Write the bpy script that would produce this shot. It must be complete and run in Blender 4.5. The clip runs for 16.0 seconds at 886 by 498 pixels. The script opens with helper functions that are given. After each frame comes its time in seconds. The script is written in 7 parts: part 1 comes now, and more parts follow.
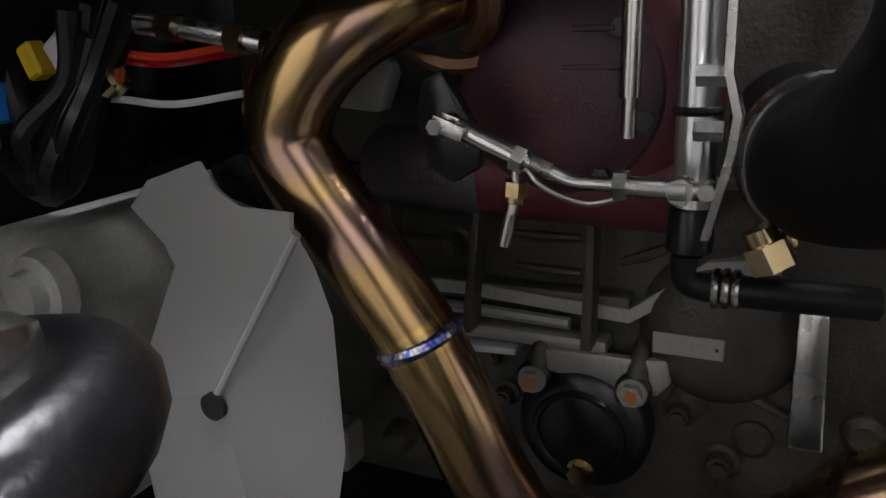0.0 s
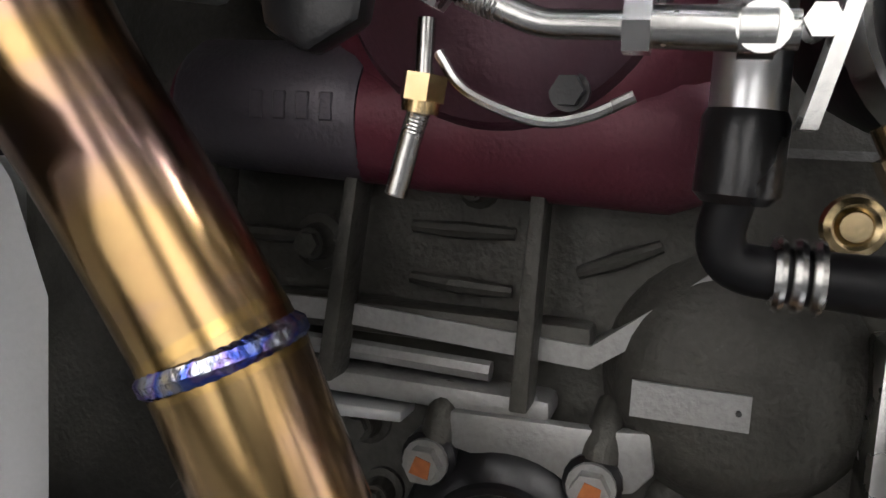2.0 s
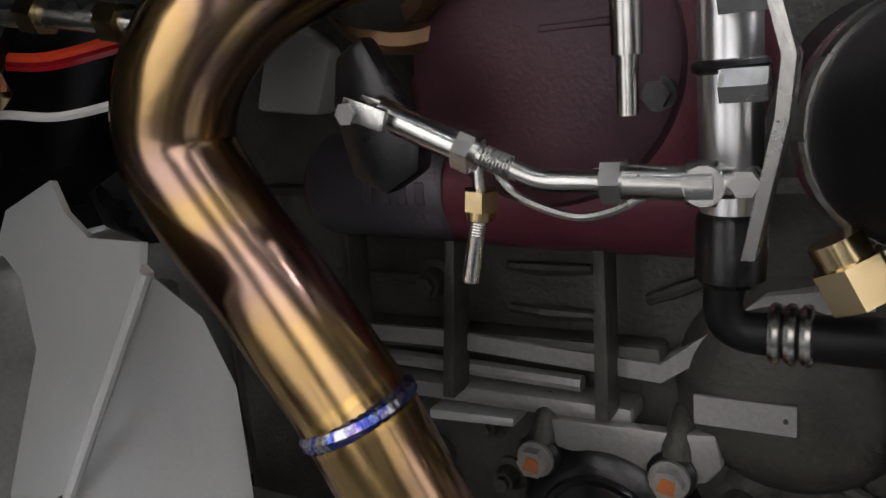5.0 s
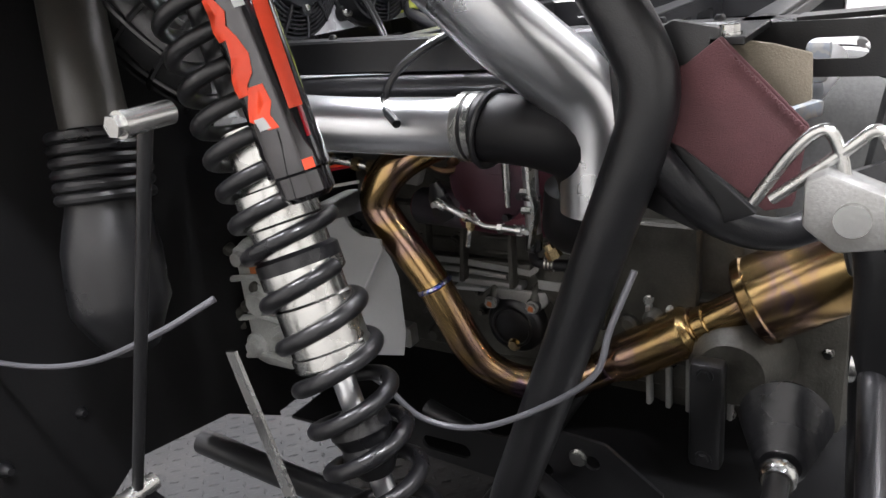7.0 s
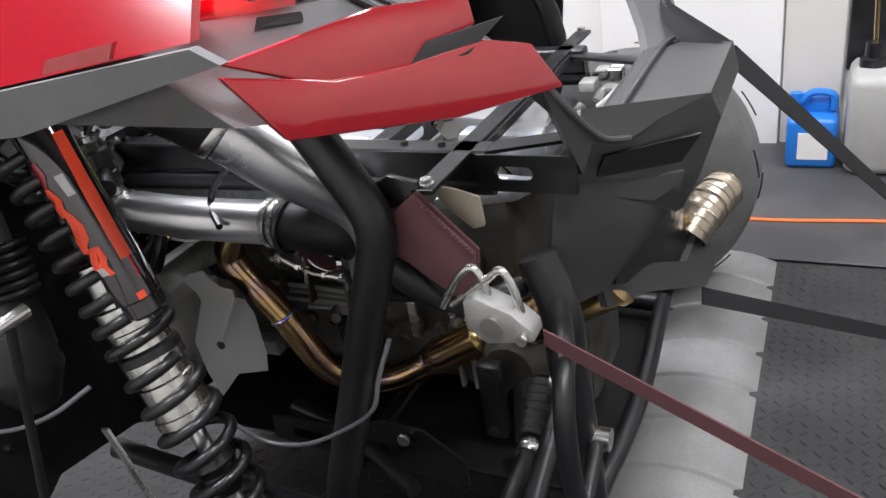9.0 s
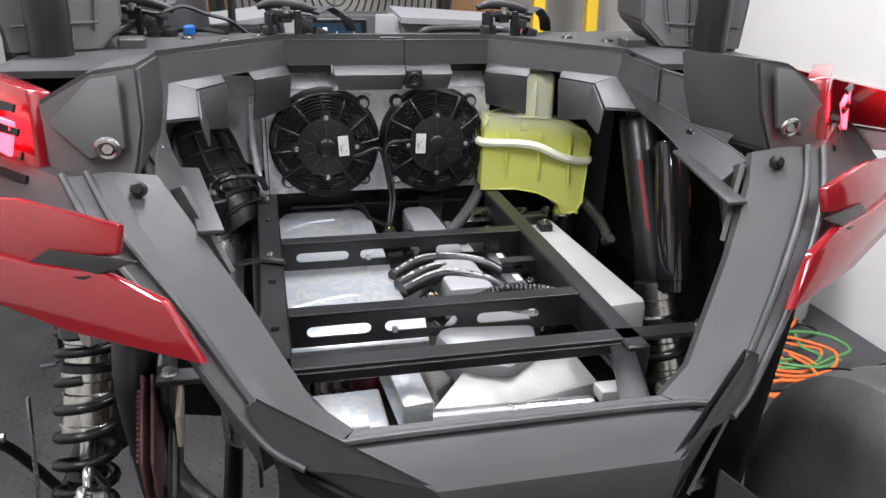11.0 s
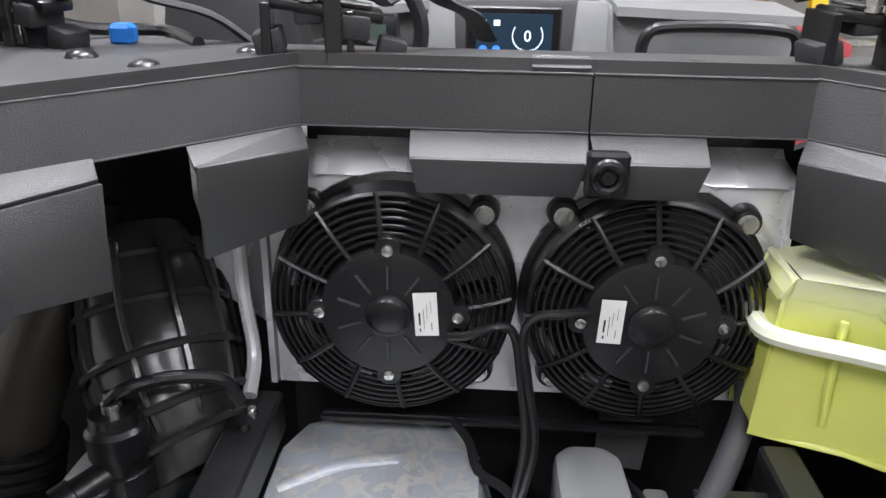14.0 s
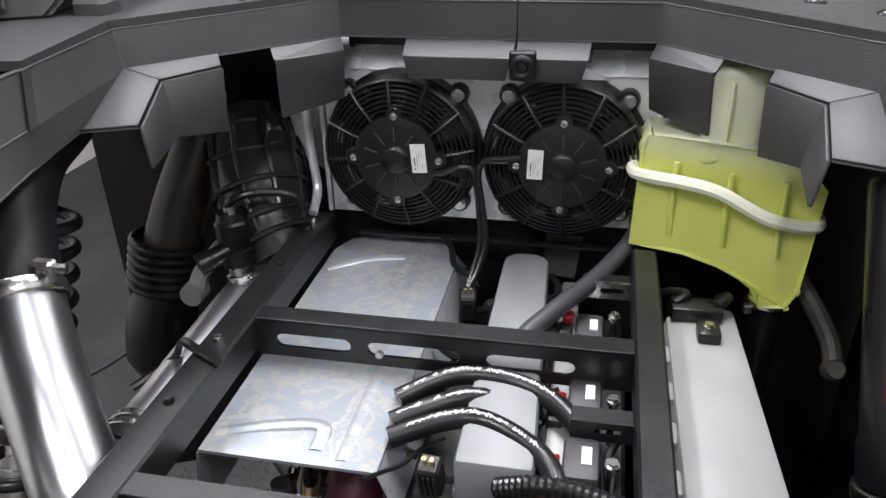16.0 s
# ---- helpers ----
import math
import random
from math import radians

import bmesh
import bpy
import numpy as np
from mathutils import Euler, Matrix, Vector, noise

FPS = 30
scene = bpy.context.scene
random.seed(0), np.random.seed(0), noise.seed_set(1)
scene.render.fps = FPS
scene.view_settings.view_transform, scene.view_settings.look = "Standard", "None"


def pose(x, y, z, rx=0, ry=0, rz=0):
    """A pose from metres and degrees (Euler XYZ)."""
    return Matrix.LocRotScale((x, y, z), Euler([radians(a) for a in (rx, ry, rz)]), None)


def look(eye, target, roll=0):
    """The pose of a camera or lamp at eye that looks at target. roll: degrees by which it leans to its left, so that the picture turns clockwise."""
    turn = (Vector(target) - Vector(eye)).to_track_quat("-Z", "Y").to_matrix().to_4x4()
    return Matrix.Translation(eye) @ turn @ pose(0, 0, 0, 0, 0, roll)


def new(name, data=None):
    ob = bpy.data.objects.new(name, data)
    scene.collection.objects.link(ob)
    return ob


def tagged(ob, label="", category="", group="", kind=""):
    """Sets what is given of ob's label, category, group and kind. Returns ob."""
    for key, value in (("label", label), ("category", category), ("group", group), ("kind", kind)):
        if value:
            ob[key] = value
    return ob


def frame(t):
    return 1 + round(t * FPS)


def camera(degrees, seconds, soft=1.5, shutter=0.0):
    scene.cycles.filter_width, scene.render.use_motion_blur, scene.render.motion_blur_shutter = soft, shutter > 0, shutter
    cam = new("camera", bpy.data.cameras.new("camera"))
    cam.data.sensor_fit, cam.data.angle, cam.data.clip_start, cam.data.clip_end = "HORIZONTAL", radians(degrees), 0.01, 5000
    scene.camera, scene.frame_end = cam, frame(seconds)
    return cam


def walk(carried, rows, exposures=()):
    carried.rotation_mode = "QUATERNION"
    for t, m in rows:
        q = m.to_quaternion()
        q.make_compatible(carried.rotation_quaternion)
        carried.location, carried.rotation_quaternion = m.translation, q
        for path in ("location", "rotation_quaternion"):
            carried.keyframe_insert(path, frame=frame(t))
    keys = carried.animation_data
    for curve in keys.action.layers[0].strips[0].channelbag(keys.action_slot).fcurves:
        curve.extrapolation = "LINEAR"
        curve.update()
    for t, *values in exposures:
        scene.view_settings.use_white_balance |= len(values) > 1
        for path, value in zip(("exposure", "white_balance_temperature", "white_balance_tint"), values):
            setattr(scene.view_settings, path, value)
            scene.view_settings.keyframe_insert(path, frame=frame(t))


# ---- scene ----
cam = camera(60.0, 16.0, soft=1.5)
PATH = [
    (0, (-0.588, -0.450, 0.717), (1.131, 0.393, 0.142), -2.5),
    (0.5, (-0.476, -0.407, 0.645), (1.255, 0.459, 0.142), -0.3),
    (1, (-0.429, -0.397, 0.598), (1.386, 0.345, 0.201), 3.5),
    (1.5, (-0.406, -0.394, 0.591), (1.458, 0.262, 0.286), 4.2),
    (2, (-0.409, -0.381, 0.596), (1.480, 0.226, 0.344), 3.1),
    (2.5, (-0.419, -0.379, 0.599), (1.468, 0.233, 0.341), 2.4),
    (3, (-0.436, -0.388, 0.623), (1.439, 0.238, 0.317), 0.5),
    (3.5, (-0.445, -0.377, 0.664), (1.390, 0.277, 0.212), -0.9),
    (4, (-0.429, -0.392, 0.657), (1.332, 0.437, 0.198), -3.3),
    (4.5, (-0.426, -0.419, 0.663), (1.275, 0.529, 0.207), -4.7),
    (5, (-0.450, -0.444, 0.673), (1.220, 0.560, 0.220), -5.6),
    (7.3, (-1.146, -0.879, 1.034), (0.416, 0.119, 0.284), -6.1),
    (7.6, (-1.173, -0.895, 1.068), (0.392, 0.071, 0.280), -6.3),
    (8, (-1.205, -0.919, 1.087), (0.373, 0.039, 0.316), -5.6),
    (8.5, (-1.219, -0.952, 1.173), (0.331, -0.030, 0.309), -9.3),
    (9, (-1.141, -1.137, 1.276), (0.401, -0.272, 0.341), -10.0),
    (9.2, (-1.097, -1.224, 1.305), (0.449, -0.345, 0.389), -9.7),
    (11.3, (-0.116, -1.561, 1.400), (0.119, 0.283, 0.663), 1.0),
    (11.5, (-0.050, -1.484, 1.406), (0.088, 0.370, 0.670), -0.0),
    (12, (0.088, -1.270, 1.411), (-0.060, 0.584, 0.676), -1.1),
    (12.5, (0.127, -1.117, 1.395), (-0.157, 0.723, 0.665), -2.6),
    (13, (0.074, -0.914, 1.368), (-0.215, 0.924, 0.635), -1.7),
    (13.5, (-0.009, -0.710, 1.347), (-0.197, 1.138, 0.605), -0.0),
    (14, (-0.038, -0.605, 1.323), (-0.130, 1.232, 0.537), 1.0),
    (14.5, (-0.034, -0.592, 1.317), (-0.068, 1.227, 0.486), 1.5),
    (15, (0.028, -0.643, 1.331), (0.016, 1.166, 0.478), 1.4),
    (15.5, (0.107, -0.782, 1.362), (-0.103, 0.998, 0.476), -1.4),
    (16, (0.162, -0.982, 1.388), (-0.215, 0.748, 0.459), -1.5),
]
EXPOSURES = [(0, 0.2), (0.5, 0.95), (1.0, 1.35), (1.5, 1.45), (2.5, 1.45), (3.0, 1.1), (3.5, 0.8), (4.0, 1.15), (4.5, 1.1), (5.0, 1.0), (7.3, 0.7), (8.3, 0.55), (9.0, 0.0), (11.3, -0.3), (12.0, -0.65), (12.5, -0.55), (13.5, -0.33), (14.5, -0.05), (15.3, -0.2), (16, -0.5)]
walk(cam, [(t, look(eye, target, roll)) for t, eye, target, roll in PATH], EXPOSURES)

# ---- world and lights ----
world = bpy.data.worlds.new("workshop_world")
scene.world = world
world.use_nodes = True
world.node_tree.nodes["Background"].inputs[0].default_value = (0.75, 0.8, 0.9, 1)
world.node_tree.nodes["Background"].inputs[1].default_value = 0.02
LAMP_WATTS = 54.0


# ---- materials ----
def mat(name, color, rough=0.5, metal=0.0, bump=0.0, scale=200.0, vary=0.15, stain=0.0, stain_color=None,
        stain_scale=12.0, coat=0.0, spec=0.5, rough_vary=0.1):
    """Principled surface with fine grain, broad variation, optional stains and relief."""
    m = bpy.data.materials.new(name)
    m.use_nodes = True
    nt = m.node_tree
    n, l = nt.nodes, nt.links
    b = n["Principled BSDF"]
    b.inputs["Metallic"].default_value = metal
    b.inputs["Specular IOR Level"].default_value = spec
    b.inputs["Coat Weight"].default_value = coat
    b.inputs["Coat Roughness"].default_value = 0.05
    tc = n.new("ShaderNodeTexCoord")
    fine = n.new("ShaderNodeTexNoise")
    fine.inputs["Scale"].default_value = scale
    fine.inputs["Detail"].default_value = 3
    broad = n.new("ShaderNodeTexNoise")
    broad.inputs["Scale"].default_value = stain_scale
    broad.inputs["Detail"].default_value = 6
    l.new(tc.outputs["Object"], fine.inputs["Vector"])
    l.new(tc.outputs["Object"], broad.inputs["Vector"])
    base = n.new("ShaderNodeMix")
    base.data_type = "RGBA"
    base.inputs[6].default_value = (*[c * (1 - vary) for c in color], 1)
    base.inputs[7].default_value = (*[min(1, c * (1 + vary)) for c in color], 1)
    l.new(fine.outputs["Fac"], base.inputs[0])
    ramp = n.new("ShaderNodeValToRGB")
    ramp.color_ramp.elements[0].position = 0.45
    ramp.color_ramp.elements[1].position = 0.7
    l.new(broad.outputs["Fac"], ramp.inputs[0])
    amount = n.new("ShaderNodeMath")
    amount.operation = "MULTIPLY"
    amount.inputs[1].default_value = stain
    l.new(ramp.outputs[0], amount.inputs[0])
    top = n.new("ShaderNodeMix")
    top.data_type = "RGBA"
    sc = stain_color or [c * 0.55 for c in color]
    top.inputs[7].default_value = (*sc, 1)
    l.new(amount.outputs[0], top.inputs[0])
    l.new(base.outputs[2], top.inputs[6])
    l.new(top.outputs[2], b.inputs["Base Color"])
    mr = n.new("ShaderNodeMapRange")
    mr.inputs["To Min"].default_value = max(0.02, rough - rough_vary)
    mr.inputs["To Max"].default_value = min(1, rough + rough_vary)
    l.new(broad.outputs["Fac"], mr.inputs["Value"])
    l.new(mr.outputs[0], b.inputs["Roughness"])
    if bump:
        bp = n.new("ShaderNodeBump")
        bp.inputs["Strength"].default_value = bump
        bp.inputs["Distance"].default_value = 0.001
        l.new(fine.outputs["Fac"], bp.inputs["Height"])
        l.new(bp.outputs[0], b.inputs["Normal"])
    return m


def glow(name, color, strength):
    m = bpy.data.materials.new(name)
    m.use_nodes = True
    b = m.node_tree.nodes["Principled BSDF"]
    b.inputs["Base Color"].default_value = (*color, 1)
    b.inputs["Emission Color"].default_value = (*color, 1)
    b.inputs["Emission Strength"].default_value = strength
    b.inputs["Roughness"].default_value = 0.3
    return m


def heat_tinted(name, warm, weave=False, shift=0.0):
    """Stainless tube coloured by heat: straw gold drifting to bronze, purple and blue."""
    m = mat(name, warm, 0.20, 1.0, 0.05, 260, 0.08)
    n, l = m.node_tree.nodes, m.node_tree.links
    b = n["Principled BSDF"]
    tc = n.new("ShaderNodeTexCoord")
    ns = n.new("ShaderNodeTexNoise")
    ns.inputs["Scale"].default_value = 9.0
    ns.inputs["Detail"].default_value = 4
    ns.inputs["Distortion"].default_value = 0.8
    l.new(tc.outputs["Object"], ns.inputs["Vector"])
    r = n.new("ShaderNodeValToRGB")
    cr = r.color_ramp
    cr.elements[0].position, cr.elements[0].color = 0.30, (0.36, 0.245, 0.10, 1)
    cr.elements[1].position, cr.elements[1].color = 0.75, (0.26, 0.17, 0.24, 1)
    for pos, col in ((0.42, (0.48, 0.335, 0.15, 1)), (0.53, (0.42, 0.275, 0.125, 1)), (0.62, (0.35, 0.23, 0.19, 1)), (0.69, (0.44, 0.30, 0.14, 1))):
        e = cr.elements.new(pos)
        e.color = col
    moved = n.new("ShaderNodeMath")
    moved.inputs[1].default_value = shift
    l.new(ns.outputs["Fac"], moved.inputs[0])
    l.new(moved.outputs[0], r.inputs[0])
    l.new(r.outputs[0], b.inputs["Base Color"])
    if weave:
        w = n.new("ShaderNodeTexChecker")
        w.inputs["Scale"].default_value = 330
        l.new(tc.outputs["Object"], w.inputs["Vector"])
        bp = n.new("ShaderNodeBump")
        bp.inputs["Strength"].default_value = 0.8
        bp.inputs["Distance"].default_value = 0.001
        l.new(w.outputs["Fac"], bp.inputs["Height"])
        l.new(bp.outputs[0], b.inputs["Normal"])
        b.inputs["Roughness"].default_value = 0.3
    return m


PLASTIC = mat("black_moulded_plastic", (0.030, 0.031, 0.032), 0.44, 0, 0.55, 900, 0.3, 0.5, (0.055, 0.055, 0.055), 7, spec=0.75)
PLASTIC_DARK = mat("dark_plastic", (0.008, 0.008, 0.009), 0.3, 0, 0.2, 500, 0.2, 0.2, (0.03, 0.03, 0.03))
GREYPAINT = mat("silver_grey_paint", (0.45, 0.46, 0.46), 0.36, 0.25, 0.1, 500, 0.06, 0.3, (0.48, 0.48, 0.47))
FRAME = mat("black_powder_coat", (0.008, 0.008, 0.009), 0.34, 0, 0.3, 600, 0.3, 0.5, (0.018, 0.018, 0.019), 15)
ALU = mat("polished_aluminium_sheet", (0.84, 0.85, 0.87), 0.28, 0.3, 0.06, 60, 0.05, 0.75, (0.52, 0.53, 0.55), 16, rough_vary=0.16)
ALU_STAINED = mat("water_stained_aluminium", (0.35, 0.38, 0.42), 0.36, 0.45, 0.08, 40, 0.06, 0.8, (0.30, 0.32, 0.34), 14, rough_vary=0.12)


def galvanised(m):
    """Pale water marks with crisp, ragged rims over the sheet."""
    n, l = m.node_tree.nodes, m.node_tree.links
    b = n["Principled BSDF"]
    old = b.inputs["Base Color"].links[0].from_socket
    tc = n.new("ShaderNodeTexCoord")
    ns = n.new("ShaderNodeTexNoise")
    ns.inputs["Scale"].default_value, ns.inputs["Detail"].default_value, ns.inputs["Distortion"].default_value = 30.0, 8, 0.0
    l.new(tc.outputs["Object"], ns.inputs["Vector"])
    r = n.new("ShaderNodeValToRGB")
    cr = r.color_ramp
    cr.elements[0].position, cr.elements[0].color = 0.47, (0, 0, 0, 1)
    cr.elements[1].position, cr.elements[1].color = 0.50, (1, 1, 1, 1)
    for pos, v in ((0.56, 0.55), (0.575, 0.0), (0.62, 0.0), (0.63, 0.8)):
        cr.elements.new(pos).color = (v, v, v, 1)
    l.new(ns.outputs["Fac"], r.inputs[0])
    mx = n.new("ShaderNodeMix")
    mx.data_type = "RGBA"
    l.new(r.outputs[0], mx.inputs[0])
    l.new(old, mx.inputs[6])
    mx.inputs[7].default_value = (0.44, 0.43, 0.40, 1)
    l.new(mx.outputs[2], b.inputs["Base Color"])


galvanised(ALU_STAINED)
CAST = mat("cast_aluminium", (0.34, 0.34, 0.33), 0.5, 0.55, 0.5, 350, 0.2, 0.5, (0.2, 0.19, 0.17), 14)
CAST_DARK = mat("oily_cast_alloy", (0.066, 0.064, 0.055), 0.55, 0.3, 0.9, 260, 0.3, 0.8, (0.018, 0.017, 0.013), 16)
ALLOY = mat("dusty_cast_alloy", (0.42, 0.43, 0.41), 0.5, 0.15, 0.6, 260, 0.2, 0.7, (0.20, 0.20, 0.18), 18)
CHROME = mat("polished_tube", (0.80, 0.81, 0.83), 0.29, 1.0, 0.03, 30, 0.03, 0.4, (0.7, 0.71, 0.73), 9, rough_vary=0.06)
STEEL = mat("zinc_steel", (0.62, 0.62, 0.60), 0.26, 1.0, 0.1, 300, 0.1, 0.4, (0.4, 0.39, 0.37), 30)
BRASS = mat("brass", (0.66, 0.52, 0.30), 0.22, 1.0, 0.08, 200, 0.1, 0.4, (0.5, 0.33, 0.12), 40)
BRONZE = mat("tarnished_bronze", (0.22, 0.13, 0.07), 0.4, 0.8, 0.2, 200, 0.2, 0.5, (0.1, 0.06, 0.04), 25)
RUBBER = mat("black_rubber", (0.007, 0.007, 0.008), 0.30, 0, 0.2, 300, 0.2, 0.3, (0.03, 0.03, 0.03), 10)
SILICONE = mat("black_silicone_hose", (0.006, 0.006, 0.007), 0.5, 0, 0.1, 300, 0.2, spec=0.3)
TYRE = mat("dusty_tyre_rubber", (0.12, 0.12, 0.117), 0.85, 0, 0.6, 120, 0.25, 0.6, (0.06, 0.06, 0.058), 8)
DRUM = mat("worn_roller_steel", (0.25, 0.25, 0.245), 0.5, 0.3, 0.3, 150, 0.2, 0.5, (0.13, 0.13, 0.125), 6)
RED = mat("red_gloss_paint", (0.30, 0.007, 0.015), 0.18, 0, 0.02, 100, 0.1, 0.3, (0.26, 0.008, 0.012), 4, coat=1.0)
# copy of RED, colour lowered where light from above made the inlay too bright
RED_TONED_DOWN = mat("toned_down_red_gloss", (0.27, 0.008, 0.014), 0.12, 0, 0.02, 100, 0.1, 0.3, (0.20, 0.007, 0.011), 5, coat=1.0)
ORANGE = mat("orange_red_decal", (0.80, 0.07, 0.025), 0.35, 0, 0, 100, 0.1)
CANVAS = mat("faded_canvas", (0.24, 0.21, 0.16), 0.9, 0, 0.8, 500, 0.25, 0.5, (0.14, 0.12, 0.09), 20)
TORQUE_MARK = mat("dull_orange_paint", (0.42, 0.13, 0.035), 0.45, 0, 0.2, 300, 0.3)
MAROON = mat("maroon_webbing", (0.088, 0.032, 0.036), 0.85, 0, 0.9, 700, 0.3, 0.4, (0.06, 0.03, 0.032), 15)
BLACKWEB = mat("black_webbing", (0.022, 0.022, 0.024), 0.8, 0, 0.8, 700, 0.3, 0.4, (0.04, 0.04, 0.04), 15)
TURBO = mat("dark_maroon_coated_housing", (0.13, 0.026, 0.042), 0.42, 0.2, 0.4, 400, 0.15, 0.4, (0.05, 0.03, 0.045), 9)
TURBO_GREY = mat("grey_violet_cast_housing", (0.10, 0.09, 0.105), 0.45, 0.3, 0.4, 400, 0.15, 0.4, (0.06, 0.05, 0.06), 9)
TURBO_FACE = mat("violet_maroon_housing", (0.080, 0.030, 0.044), 0.46, 0.2, 0.4, 400, 0.15, 0.9, (0.075, 0.066, 0.082), 7)
GOLD = heat_tinted("heat_tinted_stainless", (0.5, 0.33, 0.17), shift=0.045)
GOLD_LOW = heat_tinted("purple_heat_tinted_stainless", (0.4, 0.25, 0.17), shift=0.11)
STRAW = mat("straw_heat_band", (0.56, 0.37, 0.14), 0.22, 1.0, 0.05, 300, 0.2)
GOLD_WEAVE = heat_tinted("braided_heat_tinted_steel", (0.5, 0.33, 0.17), weave=True)
WELD = mat("blue_weld_bead", (0.22, 0.34, 0.75), 0.25, 1.0, 0.6, 350, 0.5)


def weld_colours(m):
    """Bands of blue, violet, straw and bare steel along the bead."""
    n, l = m.node_tree.nodes, m.node_tree.links
    tc = n.new("ShaderNodeTexCoord")
    ns = n.new("ShaderNodeTexNoise")
    ns.inputs["Scale"].default_value = 95.0
    ns.inputs["Detail"].default_value = 2
    l.new(tc.outputs["Object"], ns.inputs["Vector"])
    r = n.new("ShaderNodeValToRGB")
    cr = r.color_ramp
    cr.elements[0].position, cr.elements[0].color = 0.30, (0.75, 0.66, 0.50, 1)
    cr.elements[1].position, cr.elements[1].color = 0.72, (0.70, 0.70, 0.72, 1)
    for pos, col in ((0.40, (0.30, 0.38, 0.70, 1)), (0.48, (0.06, 0.12, 0.60, 1)), (0.55, (0.35, 0.25, 0.60, 1)), (0.63, (0.60, 0.68, 0.85, 1))):
        cr.elements.new(pos).color = col
    l.new(ns.outputs["Fac"], r.inputs[0])
    l.new(r.outputs[0], n["Principled BSDF"].inputs["Base Color"])


weld_colours(WELD)
WHITEPLASTIC = mat("white_plastic", (0.33, 0.33, 0.32), 0.45, 0, 0.15, 300, 0.04, 0.4, (0.42, 0.42, 0.41), 9)
PALEGREY = mat("pale_grey_cover", (0.23, 0.235, 0.24), 0.45, 0.1, 0.2, 400, 0.08, 0.4, (0.3, 0.3, 0.3), 15)
LABEL = mat("white_label", (0.72, 0.72, 0.70), 0.5, 0, 0, 100, 0.03)
INK = mat("black_ink", (0.02, 0.02, 0.02), 0.5)
BLUE = mat("blue_plastic", (0.015, 0.16, 0.55), 0.35, 0, 0.1, 200, 0.1)
YELLOW = mat("yellow_fibreglass", (0.75, 0.50, 0.02), 0.4, 0, 0.1, 200, 0.1)
ORANGECORD = mat("orange_cord", (0.75, 0.16, 0.03), 0.5, 0, 0.1, 200, 0.1)
GREENCORD = mat("green_cord", (0.08, 0.25, 0.08), 0.5)
CARDBOARD = mat("brown_board", (0.30, 0.17, 0.08), 0.8, 0, 0.2, 200, 0.12, 0.4, (0.22, 0.12, 0.055), 5)
WALL = mat("painted_wall", (0.58, 0.565, 0.53), 0.75, 0, 0.25, 90, 0.04, 0.4, (0.48, 0.46, 0.42), 2.5)
WALL_WHITE = mat("white_painted_wall", (0.72, 0.72, 0.70), 0.7, 0, 0.2, 90, 0.04, 0.4, (0.62, 0.61, 0.58), 2.0)
# unseen ceiling: dark colour chosen to cut ambient light and deepen blacks
CEIL = mat("darkened_ceiling", (0.20, 0.20, 0.205), 0.8, 0, 0.2, 60, 0.05)
CORE = mat("radiator_core_fins", (0.035, 0.035, 0.038), 0.5, 0.4, 0.8, 900, 0.4)
SEAT = mat("black_vinyl", (0.02, 0.02, 0.022), 0.5, 0, 0.3, 600, 0.2)
# near-black, low gloss: for panels added to keep the bay interior dark
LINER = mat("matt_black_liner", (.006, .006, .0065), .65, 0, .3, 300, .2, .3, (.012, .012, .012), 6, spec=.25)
RESERVOIR = mat("smoked_gloss_reservoir", (0.03, 0.028, 0.03), 0.12, 0.6, 0.02, 100, 0.1, coat=1.0)
SLEEVE = mat("dusty_sleeve", (0.032, 0.030, 0.026), 0.36, 0, 0.2, 300, 0.2, 0.4, (0.045, 0.042, 0.036), 12)
RED_LED = glow("red_tail_lamp_led", (1.0, 0.03, 0.05), 14.0)
LAMP = glow("tube_lamp", (1.0, 0.98, 0.95), 9.0)


def tank_material():
    m = mat("translucent_coolant_tank", (0.60, 0.64, 0.16), 0.32, 0, 0.05, 60, 0.04)
    n, l = m.node_tree.nodes, m.node_tree.links
    b = n["Principled BSDF"]
    tc = n.new("ShaderNodeTexCoord")
    sep = n.new("ShaderNodeSeparateXYZ")
    l.new(tc.outputs["Object"], sep.inputs[0])
    r = n.new("ShaderNodeValToRGB")
    mr = n.new("ShaderNodeMapRange")
    mr.inputs["From Min"].default_value, mr.inputs["From Max"].default_value = 1.02, 1.065
    l.new(sep.outputs["Z"], mr.inputs["Value"])
    r.color_ramp.elements[0].color = (0.64, 0.68, 0.17, 1)
    r.color_ramp.elements[1].color = (0.68, 0.70, 0.52, 1)
    l.new(mr.outputs[0], r.inputs[0])
    l.new(r.outputs[0], b.inputs["Base Color"])
    b.inputs["Subsurface Weight"].default_value = 0.6
    b.inputs["Subsurface Radius"].default_value = (0.03, 0.03, 0.01)
    return m


TANK = tank_material()
TANK_BAND = mat("pale_tank_seam", (0.74, 0.76, 0.60), 0.35, 0, 0.05, 60, 0.03)


